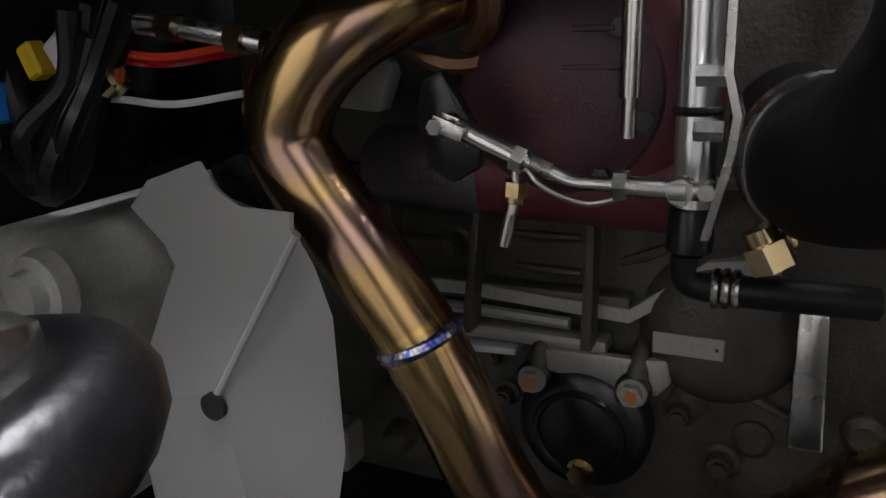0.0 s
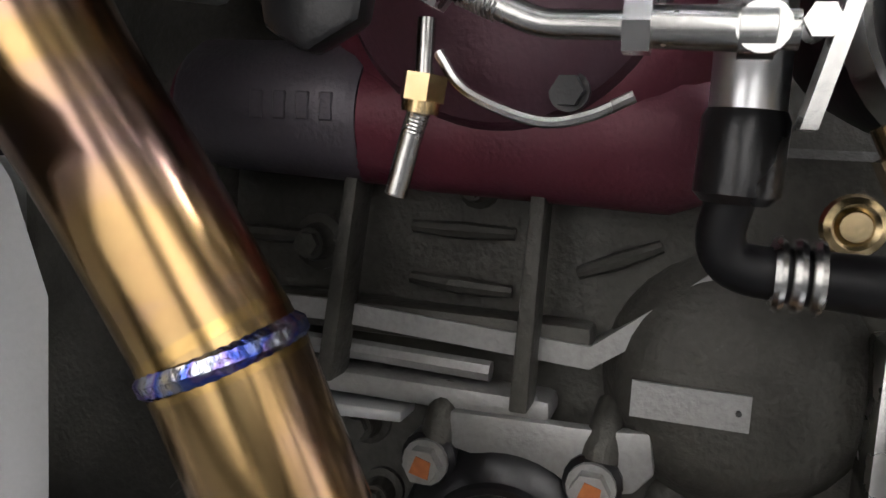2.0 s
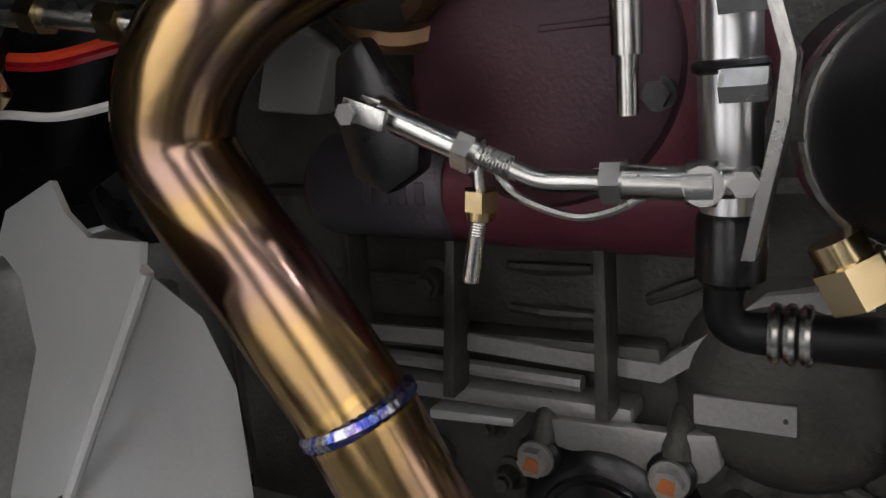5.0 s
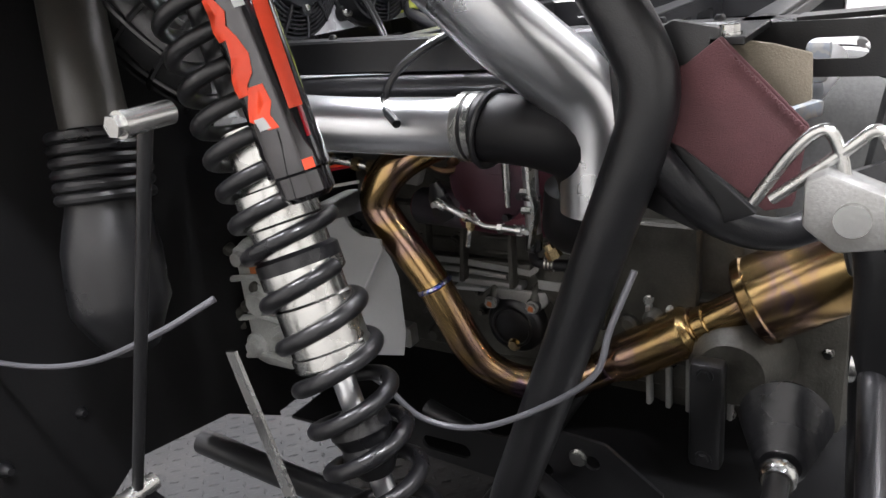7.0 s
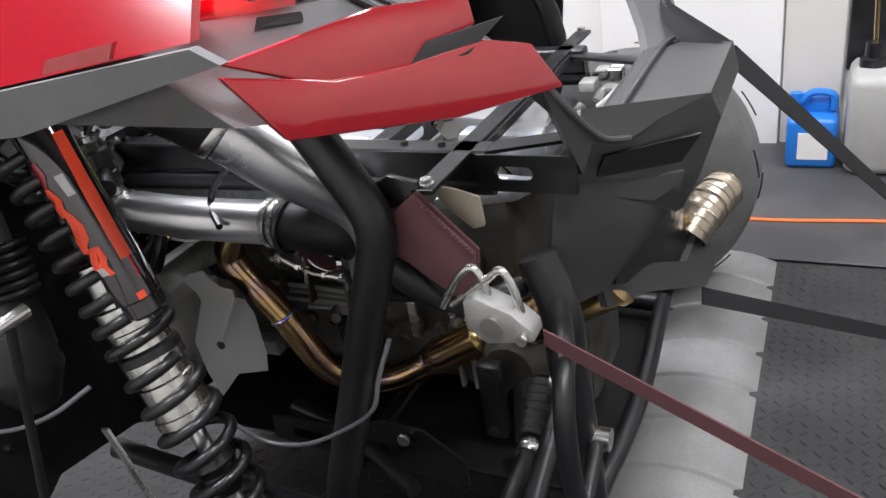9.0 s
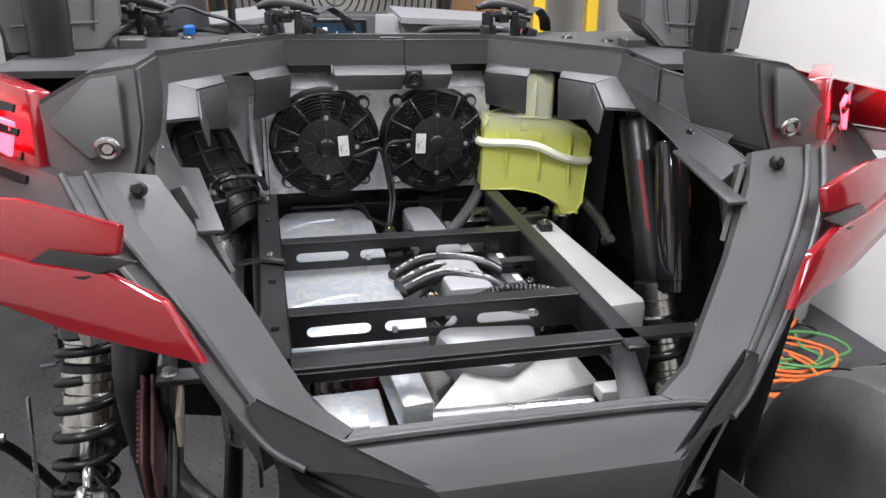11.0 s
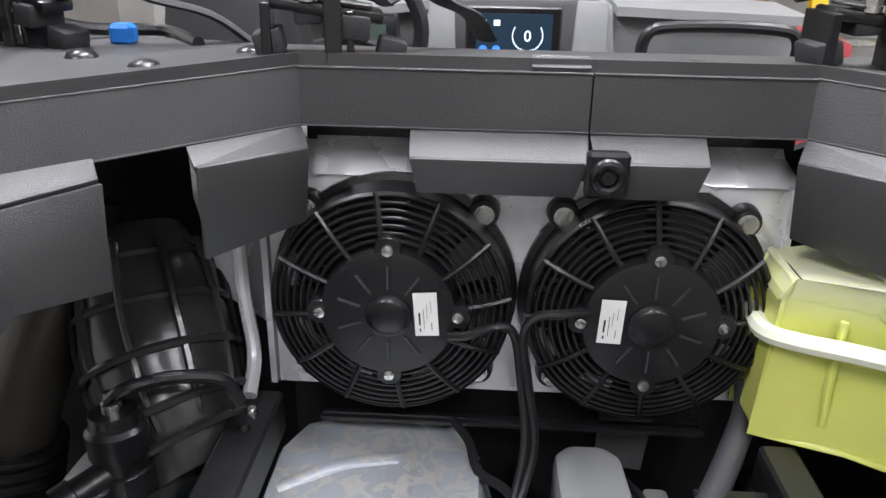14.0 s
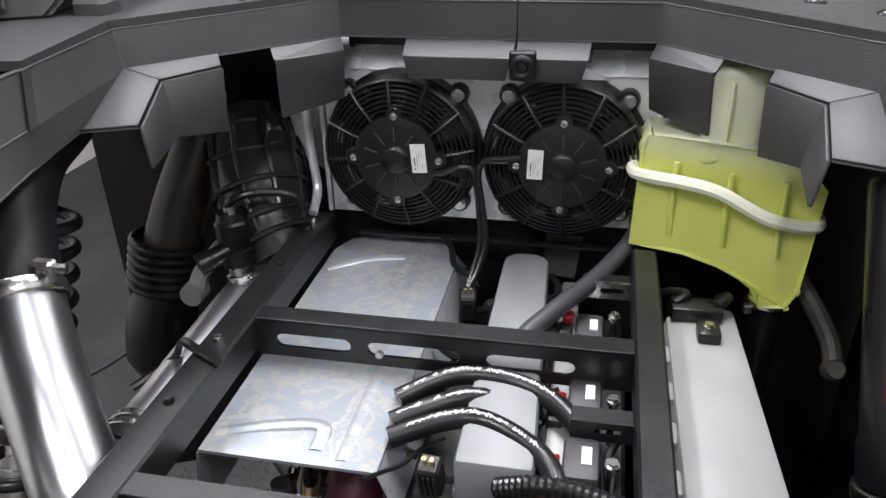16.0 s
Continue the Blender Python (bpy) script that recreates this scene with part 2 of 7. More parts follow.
def plate_floor():
    """Dark chequer plate: raised lozenges by two crossed waves."""
    m = mat("chequer_plate", (0.045, 0.046, 0.047), 0.42, 0.5, 0.15, 150, 0.2, 0.6, (0.08, 0.077, 0.074), 5)
    n, l = m.node_tree.nodes, m.node_tree.links
    b = n["Principled BSDF"]
    tc = n.new("ShaderNodeTexCoord")
    mp = n.new("ShaderNodeMapping")
    mp.inputs["Rotation"].default_value = (0, 0, radians(45))
    l.new(tc.outputs["Object"], mp.inputs["Vector"])
    br = n.new("ShaderNodeTexBrick")
    br.inputs["Scale"].default_value = 22
    br.inputs["Mortar Size"].default_value = 0.2
    br.inputs["Mortar Smooth"].default_value = 0.5
    l.new(mp.outputs[0], br.inputs["Vector"])
    bp = n.new("ShaderNodeBump")
    bp.inputs["Strength"].default_value = 1.0
    bp.inputs["Distance"].default_value = 0.006
    bp.invert = True
    l.new(br.outputs["Fac"], bp.inputs["Height"])
    worn = n.new("ShaderNodeMapRange")
    worn.inputs["To Min"].default_value, worn.inputs["To Max"].default_value = 0.22, 0.62
    l.new(br.outputs["Fac"], worn.inputs["Value"])
    l.new(worn.outputs[0], b.inputs["Roughness"])
    l.new(bp.outputs[0], b.inputs["Normal"])
    return m


PLATE = plate_floor()
MAT_RUBBER = mat("dark_rubber_matting", (0.045, 0.045, 0.048), 0.55, 0, 0.3, 150, 0.2, 0.6, (0.085, 0.083, 0.08), 4)


# ---- mesh helpers ----
def V(*a):
    return Vector(a)


def finish(name, bm, material, parent=None, label="", smooth=35):
    bmesh.ops.remove_doubles(bm, verts=bm.verts, dist=1e-6)
    bmesh.ops.recalc_face_normals(bm, faces=bm.faces)
    me = bpy.data.meshes.new(name)
    bm.to_mesh(me)
    bm.free()
    me.materials.append(material)
    for p in me.polygons:
        p.use_smooth = True
    me.set_sharp_from_angle(angle=radians(smooth))
    ob = new(name, me)
    if parent is not None:
        ob.parent = parent
        if parent.type == "EMPTY":
            ob.matrix_parent_inverse = parent.matrix_basis.inverted()
    if label:
        ob["label"] = label
    return ob


def part(name, bm, material, parent, label=""):
    return finish(name, bm, material, parent, label)


def thing(name, label, category, group="", at=(0, 0, 0), kind=""):
    ob = new(name)
    ob.empty_display_size = 0.05
    ob.matrix_basis = Matrix.Translation(at)
    return tagged(ob, label, category, group, kind)


def solo(name, bm, material, label, category, group="", kind=""):
    return tagged(finish(name, bm, material), label, category, group, kind)


def box(bm, lo, hi, bevel=0.0, m=None, seg=1):
    """Box between two corners, edges rounded by bevel."""
    lo, hi = Vector(lo), Vector(hi)
    r = bmesh.ops.create_cube(bm, size=1)
    vs = r["verts"]
    c, s = (lo + hi) / 2, hi - lo
    for v in vs:
        v.co = Vector((v.co.x * s.x + c.x, v.co.y * s.y + c.y, v.co.z * s.z + c.z))
    if bevel:
        es = list({e for v in vs for e in v.link_edges})
        g = bmesh.ops.bevel(bm, geom=es, offset=bevel, segments=seg, affect="EDGES", profile=0.5)
        vs = list({v for f in g["faces"] for v in f.verts} | {v for v in vs if v.is_valid})
    if m is not None:
        bmesh.ops.transform(bm, matrix=m, verts=vs)
    return vs


def smooth_path(pts, n=6):
    """Catmull-Rom through the points."""
    p = [Vector(q) for q in pts]
    if len(p) < 3 or n < 2:
        return p
    p = [2 * p[0] - p[1], *p, 2 * p[-1] - p[-2]]
    out = []
    for i in range(1, len(p) - 2):
        a, b, c, d = p[i - 1:i + 3]
        for k in range(n):
            t = k / n
            out.append(0.5 * ((2 * b) + (c - a) * t + (2 * a - 5 * b + 4 * c - d) * t * t + (3 * b - a - 3 * c + d) * t ** 3))
    out.append(p[-2])
    return out


def tube(bm, pts, r, seg=12, n=6, caps=True, squash=1.0):
    """Round tube along a path; r is one radius or one per given point."""
    path = smooth_path(pts, n)
    rr = r
    if isinstance(r, (list, tuple)):
        k = len(r) - 1
        rr = []
        for i in range(len(path)):
            f = i / (len(path) - 1) * k
            a = min(int(f), k - 1)
            rr.append(r[a] + (r[a + 1] - r[a]) * (f - a))
    else:
        rr = [r] * len(path)
    t0 = (path[1] - path[0]).normalized()
    up = Vector((0, 0, 1)) if abs(t0.z) < 0.9 else Vector((1, 0, 0))
    u = t0.cross(up).normalized()
    rings, prev = [], t0
    for i, p in enumerate(path):
        t = (path[min(i + 1, len(path) - 1)] - path[max(i - 1, 0)]).normalized()
        u = (prev.rotation_difference(t) @ u)
        u = (u - t * u.dot(t)).normalized()
        prev = t
        w = t.cross(u)
        rings.append([bm.verts.new(p + (u * math.cos(a) + w * math.sin(a) * squash) * rr[i])
                      for a in (2 * math.pi * j / seg for j in range(seg))])
    for a, b in zip(rings, rings[1:]):
        for j in range(seg):
            bm.faces.new((a[j], a[(j + 1) % seg], b[(j + 1) % seg], b[j]))
    if caps:
        bm.faces.new(rings[0][::-1])
        bm.faces.new(rings[-1])
    return rings


def rod(bm, a, b, r, seg=12, r2=None):
    a, b = Vector(a), Vector(b)
    return tube(bm, [a, b], [r, r if r2 is None else r2], seg, 1)


def lathe(bm, a, b, prof, seg=24):
    """Turned body: prof holds (share of the way a to b, radius)."""
    a, b = Vector(a), Vector(b)
    t = (b - a).normalized()
    up = Vector((0, 0, 1)) if abs(t.z) < 0.9 else Vector((1, 0, 0))
    u = t.cross(up).normalized()
    w = t.cross(u)
    rings = []
    for f, r in prof:
        p = a + (b - a) * f
        r = max(r, 1e-4)
        rings.append([bm.verts.new(p + (u * math.cos(x) + w * math.sin(x)) * r) for x in (2 * math.pi * j / seg for j in range(seg))])
    for p, q in zip(rings, rings[1:]):
        for j in range(seg):
            bm.faces.new((p[j], p[(j + 1) % seg], q[(j + 1) % seg], q[j]))
    bm.faces.new(rings[0][::-1])
    bm.faces.new(rings[-1])


def torus(bm, c, axis, R, r, seg=32, ring=8, a0=0.0, a1=360.0):
    c, t = Vector(c), Vector(axis).normalized()
    up = Vector((0, 0, 1)) if abs(t.z) < 0.9 else Vector((0, 1, 0))
    u = up.cross(t).normalized()
    w = t.cross(u)
    full = abs(a1 - a0) >= 360
    k = seg if full else seg + 1
    rings = []
    for i in range(k):
        a = radians(a0 + (a1 - a0) * i / seg)
        d = u * math.cos(a) + w * math.sin(a)
        rings.append([bm.verts.new(c + d * (R + r * math.cos(x)) + t * r * math.sin(x)) for x in (2 * math.pi * j / ring for j in range(ring))])
    for i in range(seg):
        p, q = rings[i], rings[(i + 1) % k]
        for j in range(ring):
            bm.faces.new((p[j], p[(j + 1) % ring], q[(j + 1) % ring], q[j]))
    if not full:
        bm.faces.new(rings[0][::-1])
        bm.faces.new(rings[-1])


def coil(bm, a, b, R, r, turns, seg=18, ring=8):
    a, b = Vector(a), Vector(b)
    t = (b - a).normalized()
    u = t.cross(Vector((1, 0, 0))).normalized()
    w = t.cross(u)
    k = int(turns * seg)
    pts = [a + (b - a) * (i / k) + (u * math.cos(2 * math.pi * i / seg) + w * math.sin(2 * math.pi * i / seg)) * R for i in range(k + 1)]
    tube(bm, pts, r, ring, 1)


def slab(bm, pts, thick, bevel=0.0):
    """Solid plate: a flat outline of points, thickened along its normal by thick (either sign)."""
    vs = [bm.verts.new(p) for p in pts]
    f = bm.faces.new(vs)
    f.normal_update()
    nrm = f.normal.copy()
    g = bmesh.ops.extrude_face_region(bm, geom=[f])
    top = [v for v in g["geom"] if isinstance(v, bmesh.types.BMVert)]
    bmesh.ops.translate(bm, verts=top, vec=nrm * thick)
    if bevel:
        es = list({e for v in vs + top for e in v.link_edges})
        bmesh.ops.bevel(bm, geom=es, offset=bevel, segments=2, affect="EDGES", profile=0.5)


def strip(bm, left, right, thick, n=1):
    """Bent sheet between two edges of equal count, thickened towards the given vector."""
    th = Vector(thick)
    a = [bm.verts.new(p) for p in left]
    b = [bm.verts.new(p) for p in right]
    a2 = [bm.verts.new(Vector(p) + th) for p in left]
    b2 = [bm.verts.new(Vector(p) + th) for p in right]
    for i in range(len(a) - 1):
        bm.faces.new((a[i], a[i + 1], b[i + 1], b[i]))
        bm.faces.new((a2[i], b2[i], b2[i + 1], a2[i + 1]))
        bm.faces.new((a[i], a2[i], a2[i + 1], a[i + 1]))
        bm.faces.new((b[i], b[i + 1], b2[i + 1], b2[i]))
    bm.faces.new((a[0], b[0], b2[0], a2[0]))
    bm.faces.new((a[-1], a2[-1], b2[-1], b[-1]))


def pierced(bm, outline, holes, thick, m):
    """Plate in its own xy plane with holes through it, thickened along z, laid by the pose m."""
    es = []
    for loop in [outline, *holes]:
        vs = [bm.verts.new((x, y, 0)) for x, y in loop]
        es += [bm.edges.new((vs[i], vs[(i + 1) % len(vs)])) for i in range(len(vs))]
    g = bmesh.ops.triangle_fill(bm, use_beauty=True, use_dissolve=False, edges=es)
    fs = [f for f in g["geom"] if isinstance(f, bmesh.types.BMFace)]
    ex = bmesh.ops.extrude_face_region(bm, geom=fs)
    top = [v for v in ex["geom"] if isinstance(v, bmesh.types.BMVert)]
    bmesh.ops.translate(bm, verts=top, vec=(0, 0, thick))
    allv = list({v for f in fs if f.is_valid for v in f.verts} | set(top) | {v for e in es if e.is_valid for v in e.verts})
    bmesh.ops.transform(bm, matrix=m, verts=allv)


def oval(x0, x1, y0, y1, k=6):
    """Slot outline with round ends."""
    r = (y1 - y0) / 2
    c = (y0 + y1) / 2
    right = [(x1 - r + r * math.sin(math.pi * i / k), c - r * math.cos(math.pi * i / k)) for i in range(k + 1)]
    left = [(x0 + r - r * math.sin(math.pi * i / k), c + r * math.cos(math.pi * i / k)) for i in range(k + 1)]
    return right + left


def circle(x, y, r, k=28):
    return [(x + r * math.cos(2 * math.pi * i / k), y + r * math.sin(2 * math.pi * i / k)) for i in range(k)]


def hexbolt(bm, p, axis, r, h):
    """Flanged hexagon head standing on p."""
    p, t = Vector(p), Vector(axis).normalized()
    rod(bm, p - t * 0.002, p + t * h * 0.3, r * 1.25, 16)
    rod(bm, p + t * h * 0.25, p + t * h, r, 6)


def B():
    return bmesh.new()


# ---- the workshop ----
def room():
    b = B()
    box(b, (-2.6, -4.0, -0.25), (2.3, 4.6, 0.0))
    solo("floor", b, PLATE, "dark chequer plate deck of the test bay", "floor", kind="structure")
    b = B()
    box(b, (1.05, -3.9, 0.004), (1.98, 2.2, 0.012), 0.003)
    solo("floor_mat", b, MAT_RUBBER, "dark scuffed rubber matting along the wall", "floor mat", kind="structure")
    b = B()
    box(b, (2.0, -4.0, 0.0), (2.2, 4.6, 3.2))
    solo("wall_east", b, WALL_WHITE, "white painted wall with plain panels", "wall", kind="structure")
    b = B()
    box(b, (1.96, -0.98, 0.0), (2.0, -0.30, 3.19), 0.004)
    solo("trim_1", b, WALL_WHITE, "white boxed wall panel", "trim", kind="structure")
    b = B()
    box(b, (1.975, -1.19, 0.0), (2.0, -0.985, 3.19), 0.004)
    solo("trim_2", b, WALL, "pale grey upright wall strip", "trim", kind="structure")
    b = B()
    box(b, (1.97, -2.6, 0.30), (2.0, -1.20, 2.0), 0.004)
    solo("window_1", b, PLASTIC_DARK, "dark glazed wall panel in a thin frame", "window", kind="structure")
    b = B()
    box(b, (-2.6, -4.0, 0.0), (-2.4, 4.6, 3.2))
    solo("wall_west", b, WALL, "pale painted wall", "wall", kind="structure")
    b = B()
    box(b, (-2.4, 4.4, 0.0), (2.0, 4.6, 3.2))
    solo("wall_north", b, WALL, "beige painted wall", "wall", kind="structure")
    b = B()
    box(b, (-2.4, -4.2, 0.0), (2.0, -4.0, 3.2))
    solo("wall_south", b, WALL, "pale painted wall", "wall", kind="structure")
    b = B()
    box(b, (-2.6, -4.2, 3.2), (2.2, 4.6, 3.35))
    solo("ceiling", b, CEIL, "unseen ceiling, kept dark to deepen the blacks", "ceiling", kind="structure")


room()


def ceiling_lamp(x, y, along, share=1.0):
    t = thing("ceiling_light", "long white tube lamp under the ceiling", "ceiling light", "ceiling tube lamps", (x, y, 3.2))
    dx, dy = (0.09, 0.62) if along == "y" else (0.62, 0.09)
    b = B()
    box(b, (x - dx, y - dy, 3.13), (x + dx, y + dy, 3.2), 0.006)
    part("housing", b, WHITEPLASTIC, t)
    b = B()
    box(b, (x - dx * 0.8, y - dy * 0.97, 3.118), (x + dx * 0.8, y + dy * 0.97, 3.13))
    part("diffuser", b, LAMP, t)
    la = bpy.data.lights.new("tube_light", "AREA")
    la.shape, la.size, la.size_y, la.energy = "RECTANGLE", dx * 2, dy * 2, LAMP_WATTS * share
    la.color = (0.96, 0.955, 1.02)
    o = new("tube_light", la)
    o.matrix_basis = Matrix.Translation((x, y, 3.11))
    return t


for lx, ly, share in ((-1.35, -1.7, 1.2), (-1.35, 0.9, 1.1), (0.0, -2.6, 0.7), (0.0, 0.35, 1.7), (1.35, 0.9, 0.9), (1.35, -1.7, 0.8)):
    ceiling_lamp(lx, ly, "y", share)


def background():
    # shop fan ahead of the vehicle
    t = thing("shop_fan", "large black drum fan with spiral wire guard", "fan", at=(0.2, 3.0, 0))
    c = V(0.20, 3.0, 1.12)
    for i in range(16):
        b = B()
        torus(b, c, (0, 1, 0), 0.06 + i * 0.038, 0.006, 40, 5)
        part("guard_ring", b, FRAME, t)
    b = B()
    torus(b, c + V(0, 0.12, 0), (0, 1, 0), 0.66, 0.045, 40, 8)
    part("drum", b, PLASTIC_DARK, t)
    for a in (18, 138, 258):
        b = B()
        d = V(math.cos(radians(a)), 0, math.sin(radians(a)))
        slab(b, [c + V(0, .06, 0), c + d * 0.3 + V(0, .03, .12), c + d * 0.58 + V(0, .05, .1), c + d * 0.6 + V(0, .09, -.05), c + d * .3 + V(0, .09, -.07)], 0.01)
        part("blade", b, BLUE if a == 18 else PALEGREY, t, "blue fan blade" if a == 18 else "")
    for sx in (-1, 1):
        b = B()
        tube(b, [c + V(sx * 0.62, 0.12, -0.3), V(0.2 + sx * 0.5, 3.1, 0.5), V(0.2 + sx * 0.62, 3.1, 0.0)], 0.025, 8, 4)
        part("stand_leg", b, FRAME, t)
    # board and boxes
    b = B()
    box(b, (0.86, 3.3, 0.0), (1.30, 3.36, 1.9), 0.004)
    solo("brown_board", b, CARDBOARD, "tall brown board leaning by the wall", "board")
    b = B()
    box(b, (-1.25, 3.8, 0.0), (-0.4, 3.84, 2.2), 0.004)
    solo("wooden_panel", b, CARDBOARD, "brown wooden panel against the wall", "board")
    b = B()
    box(b, (-1.62, 3.1, 0.0), (-1.36, 3.3, 1.5), 0.004)
    solo("white_post", b, WHITEPLASTIC, "plain white painted upright post", "post")
    b = B()
    box(b, (-1.36, 3.12, 0.0), (-1.30, 3.2, 1.15), 0.004)
    solo("red_sign_post", b, RED, "narrow red upright panel", "panel")
    # ladder
    t = thing("step_ladder", "yellow fibreglass step ladder", "ladder", at=(1.42, 2.9, 0))
    for dx in (0, 0.34):
        b = B()
        slab(b, [(1.30 + dx, 2.8, 0), (1.37 + dx, 2.8, 0), (1.50 + dx, 3.2, 1.9), (1.43 + dx, 3.2, 1.9)], 0.05)
        part("rail", b, YELLOW, t)
    for k in range(6):
        b = B()
        z = 0.28 * (k + 1)
        f = z / 1.9
        box(b, (1.33 + 0.13 * f, 2.79 + 0.4 * f, z), (1.74 + 0.13 * f, 2.87 + 0.4 * f, z + 0.03), 0.004)
        part("rung", b, STEEL, t)
    # jugs by the east wall
    t = thing("blue_jug", "blue plastic fluid jug with pale label", "jug", at=(1.82, -1.10, 0.012))
    b = B()
    box(b, (1.72, -1.19, 0.012), (1.90, -1.02, 0.20), 0.02, seg=3)
    slab(b, [(1.81, -1.18, 0.19), (1.81, -1.03, 0.19), (1.81, -1.05, 0.25), (1.81, -1.16, 0.25)], 0.06, 0.01)
    tube(b, [(1.80, -1.17, .21), (1.80, -1.165, .265), (1.80, -1.10, .275), (1.80, -1.06, .24)], 0.014, 8, 4)
    part("body", b, BLUE, t)
    b = B()
    rod(b, (1.80, -1.045, 0.24), (1.80, -1.045, 0.275), 0.022, 14)
    part("cap", b, BLUE, t)
    b = B()
    box(b, (1.716, -1.16, 0.05), (1.72, -1.06, 0.15))
    part("label_patch", b, LABEL, t, "pale label")
    t = thing("white_jug", "white plastic fuel jug with black cap and hose", "jug", at=(1.80, -1.36, 0.012))
    b = B()
    box(b, (1.66, -1.56, 0.012), (1.94, -1.21, 0.37), 0.04, seg=3)
    tube(b, [(1.8, -1.52, .34), (1.8, -1.52, .43), (1.8, -1.42, .45), (1.8, -1.34, .38)], 0.02, 8, 4)
    part("body", b, WHITEPLASTIC, t)
    b = B()
    lathe(b, (1.8, -1.28, 0.36), (1.8, -1.28, 0.45), [(0, .045), (.4, .045), (.45, .032), (1, .03)], 18)
    part("cap", b, RUBBER, t)
    b = B()
    tube(b, [(1.8, -1.28, .45), (1.8, -1.275, .55), (1.79, -1.27, .70), (1.80, -1.28, .85)], 0.009, 8, 4)
    part("hose", b, BRASS, t, "yellowed clear hose")
    # jug and cords on the starboard floor
    t = thing("fluid_drum", "white plastic drum with blue mark", "drum", at=(1.72, 0.95, 0.012))
    b = B()
    lathe(b, (1.72, 0.95, 0.012), (1.72, 0.95, 0.52), [(0, .17), (.04, .185), (.8, .185), (.95, .13), (1, .06)], 28)
    part("body", b, WHITEPLASTIC, t)
    b = B()
    slab(b, [(1.535, 0.90, .30), (1.535, 0.93, .30), (1.535, 0.96, .22), (1.535, .99, .30), (1.535, 1.02, .30), (1.535, .97, .16), (1.535, .95, .16)], 0.004)
    part("mark", b, BLUE, t)
    rnd = random.Random(4)
    for k in range(14):
        b = B()
        a = rnd.uniform(0, 6)
        cx, cy = 1.45 + rnd.uniform(-.16, .2), 0.62 + rnd.uniform(-.2, .22)
        pts = [(cx + 0.17 * math.cos(a + i * .7) * rnd.uniform(.7, 1.2), cy + .13 * math.sin(a + i * .7) * rnd.uniform(.7, 1.2), .02 + .006 * k * .5 + rnd.uniform(0, .012)) for i in range(11)]
        tube(b, pts, 0.006, 6, 4)
        solo("extension_cord", b, (ORANGECORD, GREENCORD, RUBBER, ORANGECORD)[k % 4], "tangled cord lying on the floor", "cord", "cords on the floor")
    b = B()
    tube(b, [(1.30, -0.6, .016), (1.29, -1.0, .016), (1.33, -1.5, .016), (1.32, -2.4, .016)], 0.006, 6, 5)
    solo("orange_hose", b, ORANGECORD, "orange air hose lying along the floor", "hose")
    # roller of the test bench
    t = thing("dyno_roller", "worn grey knurled steel roller under the wheels", "roller", at=(0, -0.91, 0))
    b = B()
    prof = []
    for i in range(14):
        f = i / 13
        prof += [(max(0, f - .003), .297), (f, .290), (min(1, f + .007), .290), (min(1, f + .010), .297)]
    lathe(b, (-1.05, -0.91, -0.265), (1.05, -0.91, -0.265), [(0, .292)] + [(x, r) for x, r in prof if 0 < x < 1] + [(1, .292)], 56)
    part("barrel", b, DRUM, t)
    for x in (-1.06, 1.06):
        b = B()
        lathe(b, (x - .02, -0.91, -0.265), (x + .02, -0.91, -0.265), [(0, .20), (.1, .24), (.9, .24), (1, .20)], 40)
        part("end_cap", b, FRAME, t)


def floor_lozenges():
    """Raised bars of the chequer plate round the vehicle, joined into one sheet."""
    vs, fs = [], []
    step = .030
    for i in range(72):
        for j in range(100):
            x, y = -1.08 + i * step, -1.75 + j * step
            a = radians(45 if (i + j) % 2 else -45)
            ca, sa = math.cos(a), math.sin(a)
            if abs(y + .91) < .15:
                continue
            k = len(vs)
            for u, w, z in ((-.013, 0, .0002), (0, -.0045, .0002), (.013, 0, .0002), (0, .0045, .0002), (-.006, 0, .0028), (.006, 0, .0028)):
                vs.append((x + u * ca - w * sa, y + u * sa + w * ca, z))
            fs += [(k, k + 1, k + 5, k + 4), (k + 1, k + 2, k + 5), (k + 2, k + 3, k + 4, k + 5), (k + 3, k, k + 4)]
    me = bpy.data.meshes.new("floor_lozenges")
    me.from_pydata(vs, [], fs)
    me.materials.append(PLATE)
    tagged(new("floor_lozenges", me), "raised lozenges of the dark chequer plate", "floor", kind="stuff")


floor_lozenges()
background()


# ---- the vehicle: body ----
def wheel(x, y, z, side):
    t = thing("wheel", "dusty worn off-road tyre on dark rim", "wheel", "rear wheels", (x, y, z - 0.33))
    w = 0.145
    b = B()
    lathe(b, (x - w, y, z), (x + w, y, z), [(0, .20), (.01, .24), (.06, .300), (.16, .330), (.3, .337), (.5, .340), (.7, .337), (.84, .328), (.94, .30), (.99, .24), (1, .20)], 64)
    ty = part("tyre", b, TYRE, t)
    for k in range(20):
        b = B()
        a0 = 18 * k
        torus(b, (x + (-.08, .02, .09)[k % 3], y, z), (1, 0, 0), .3425, .0022, 6, 5, a0, a0 + 13)
        part("tread_groove", b, RUBBER, ty)
    b = B()
    lathe(b, (x - w * .8, y, z), (x + w * .8, y, z), [(0, .205), (.1, .19), (.3, .08), (.5, .075), (.7, .08), (.9, .19), (1, .205)], 32)
    part("rim", b, PLASTIC_DARK, t)
    return t


wheel(-0.83, -0.79, 0.350, -1)
wheel(0.87, -0.66, 0.365, 1)

RL = [V(-.19, .02, 1.213), V(-.405, -.165, 1.207), V(-.399, -.325, 1.203), V(-.397, -.62, 1.20)]


def mir(p):
    return V(0.035 - p[0], p[1], p[2])


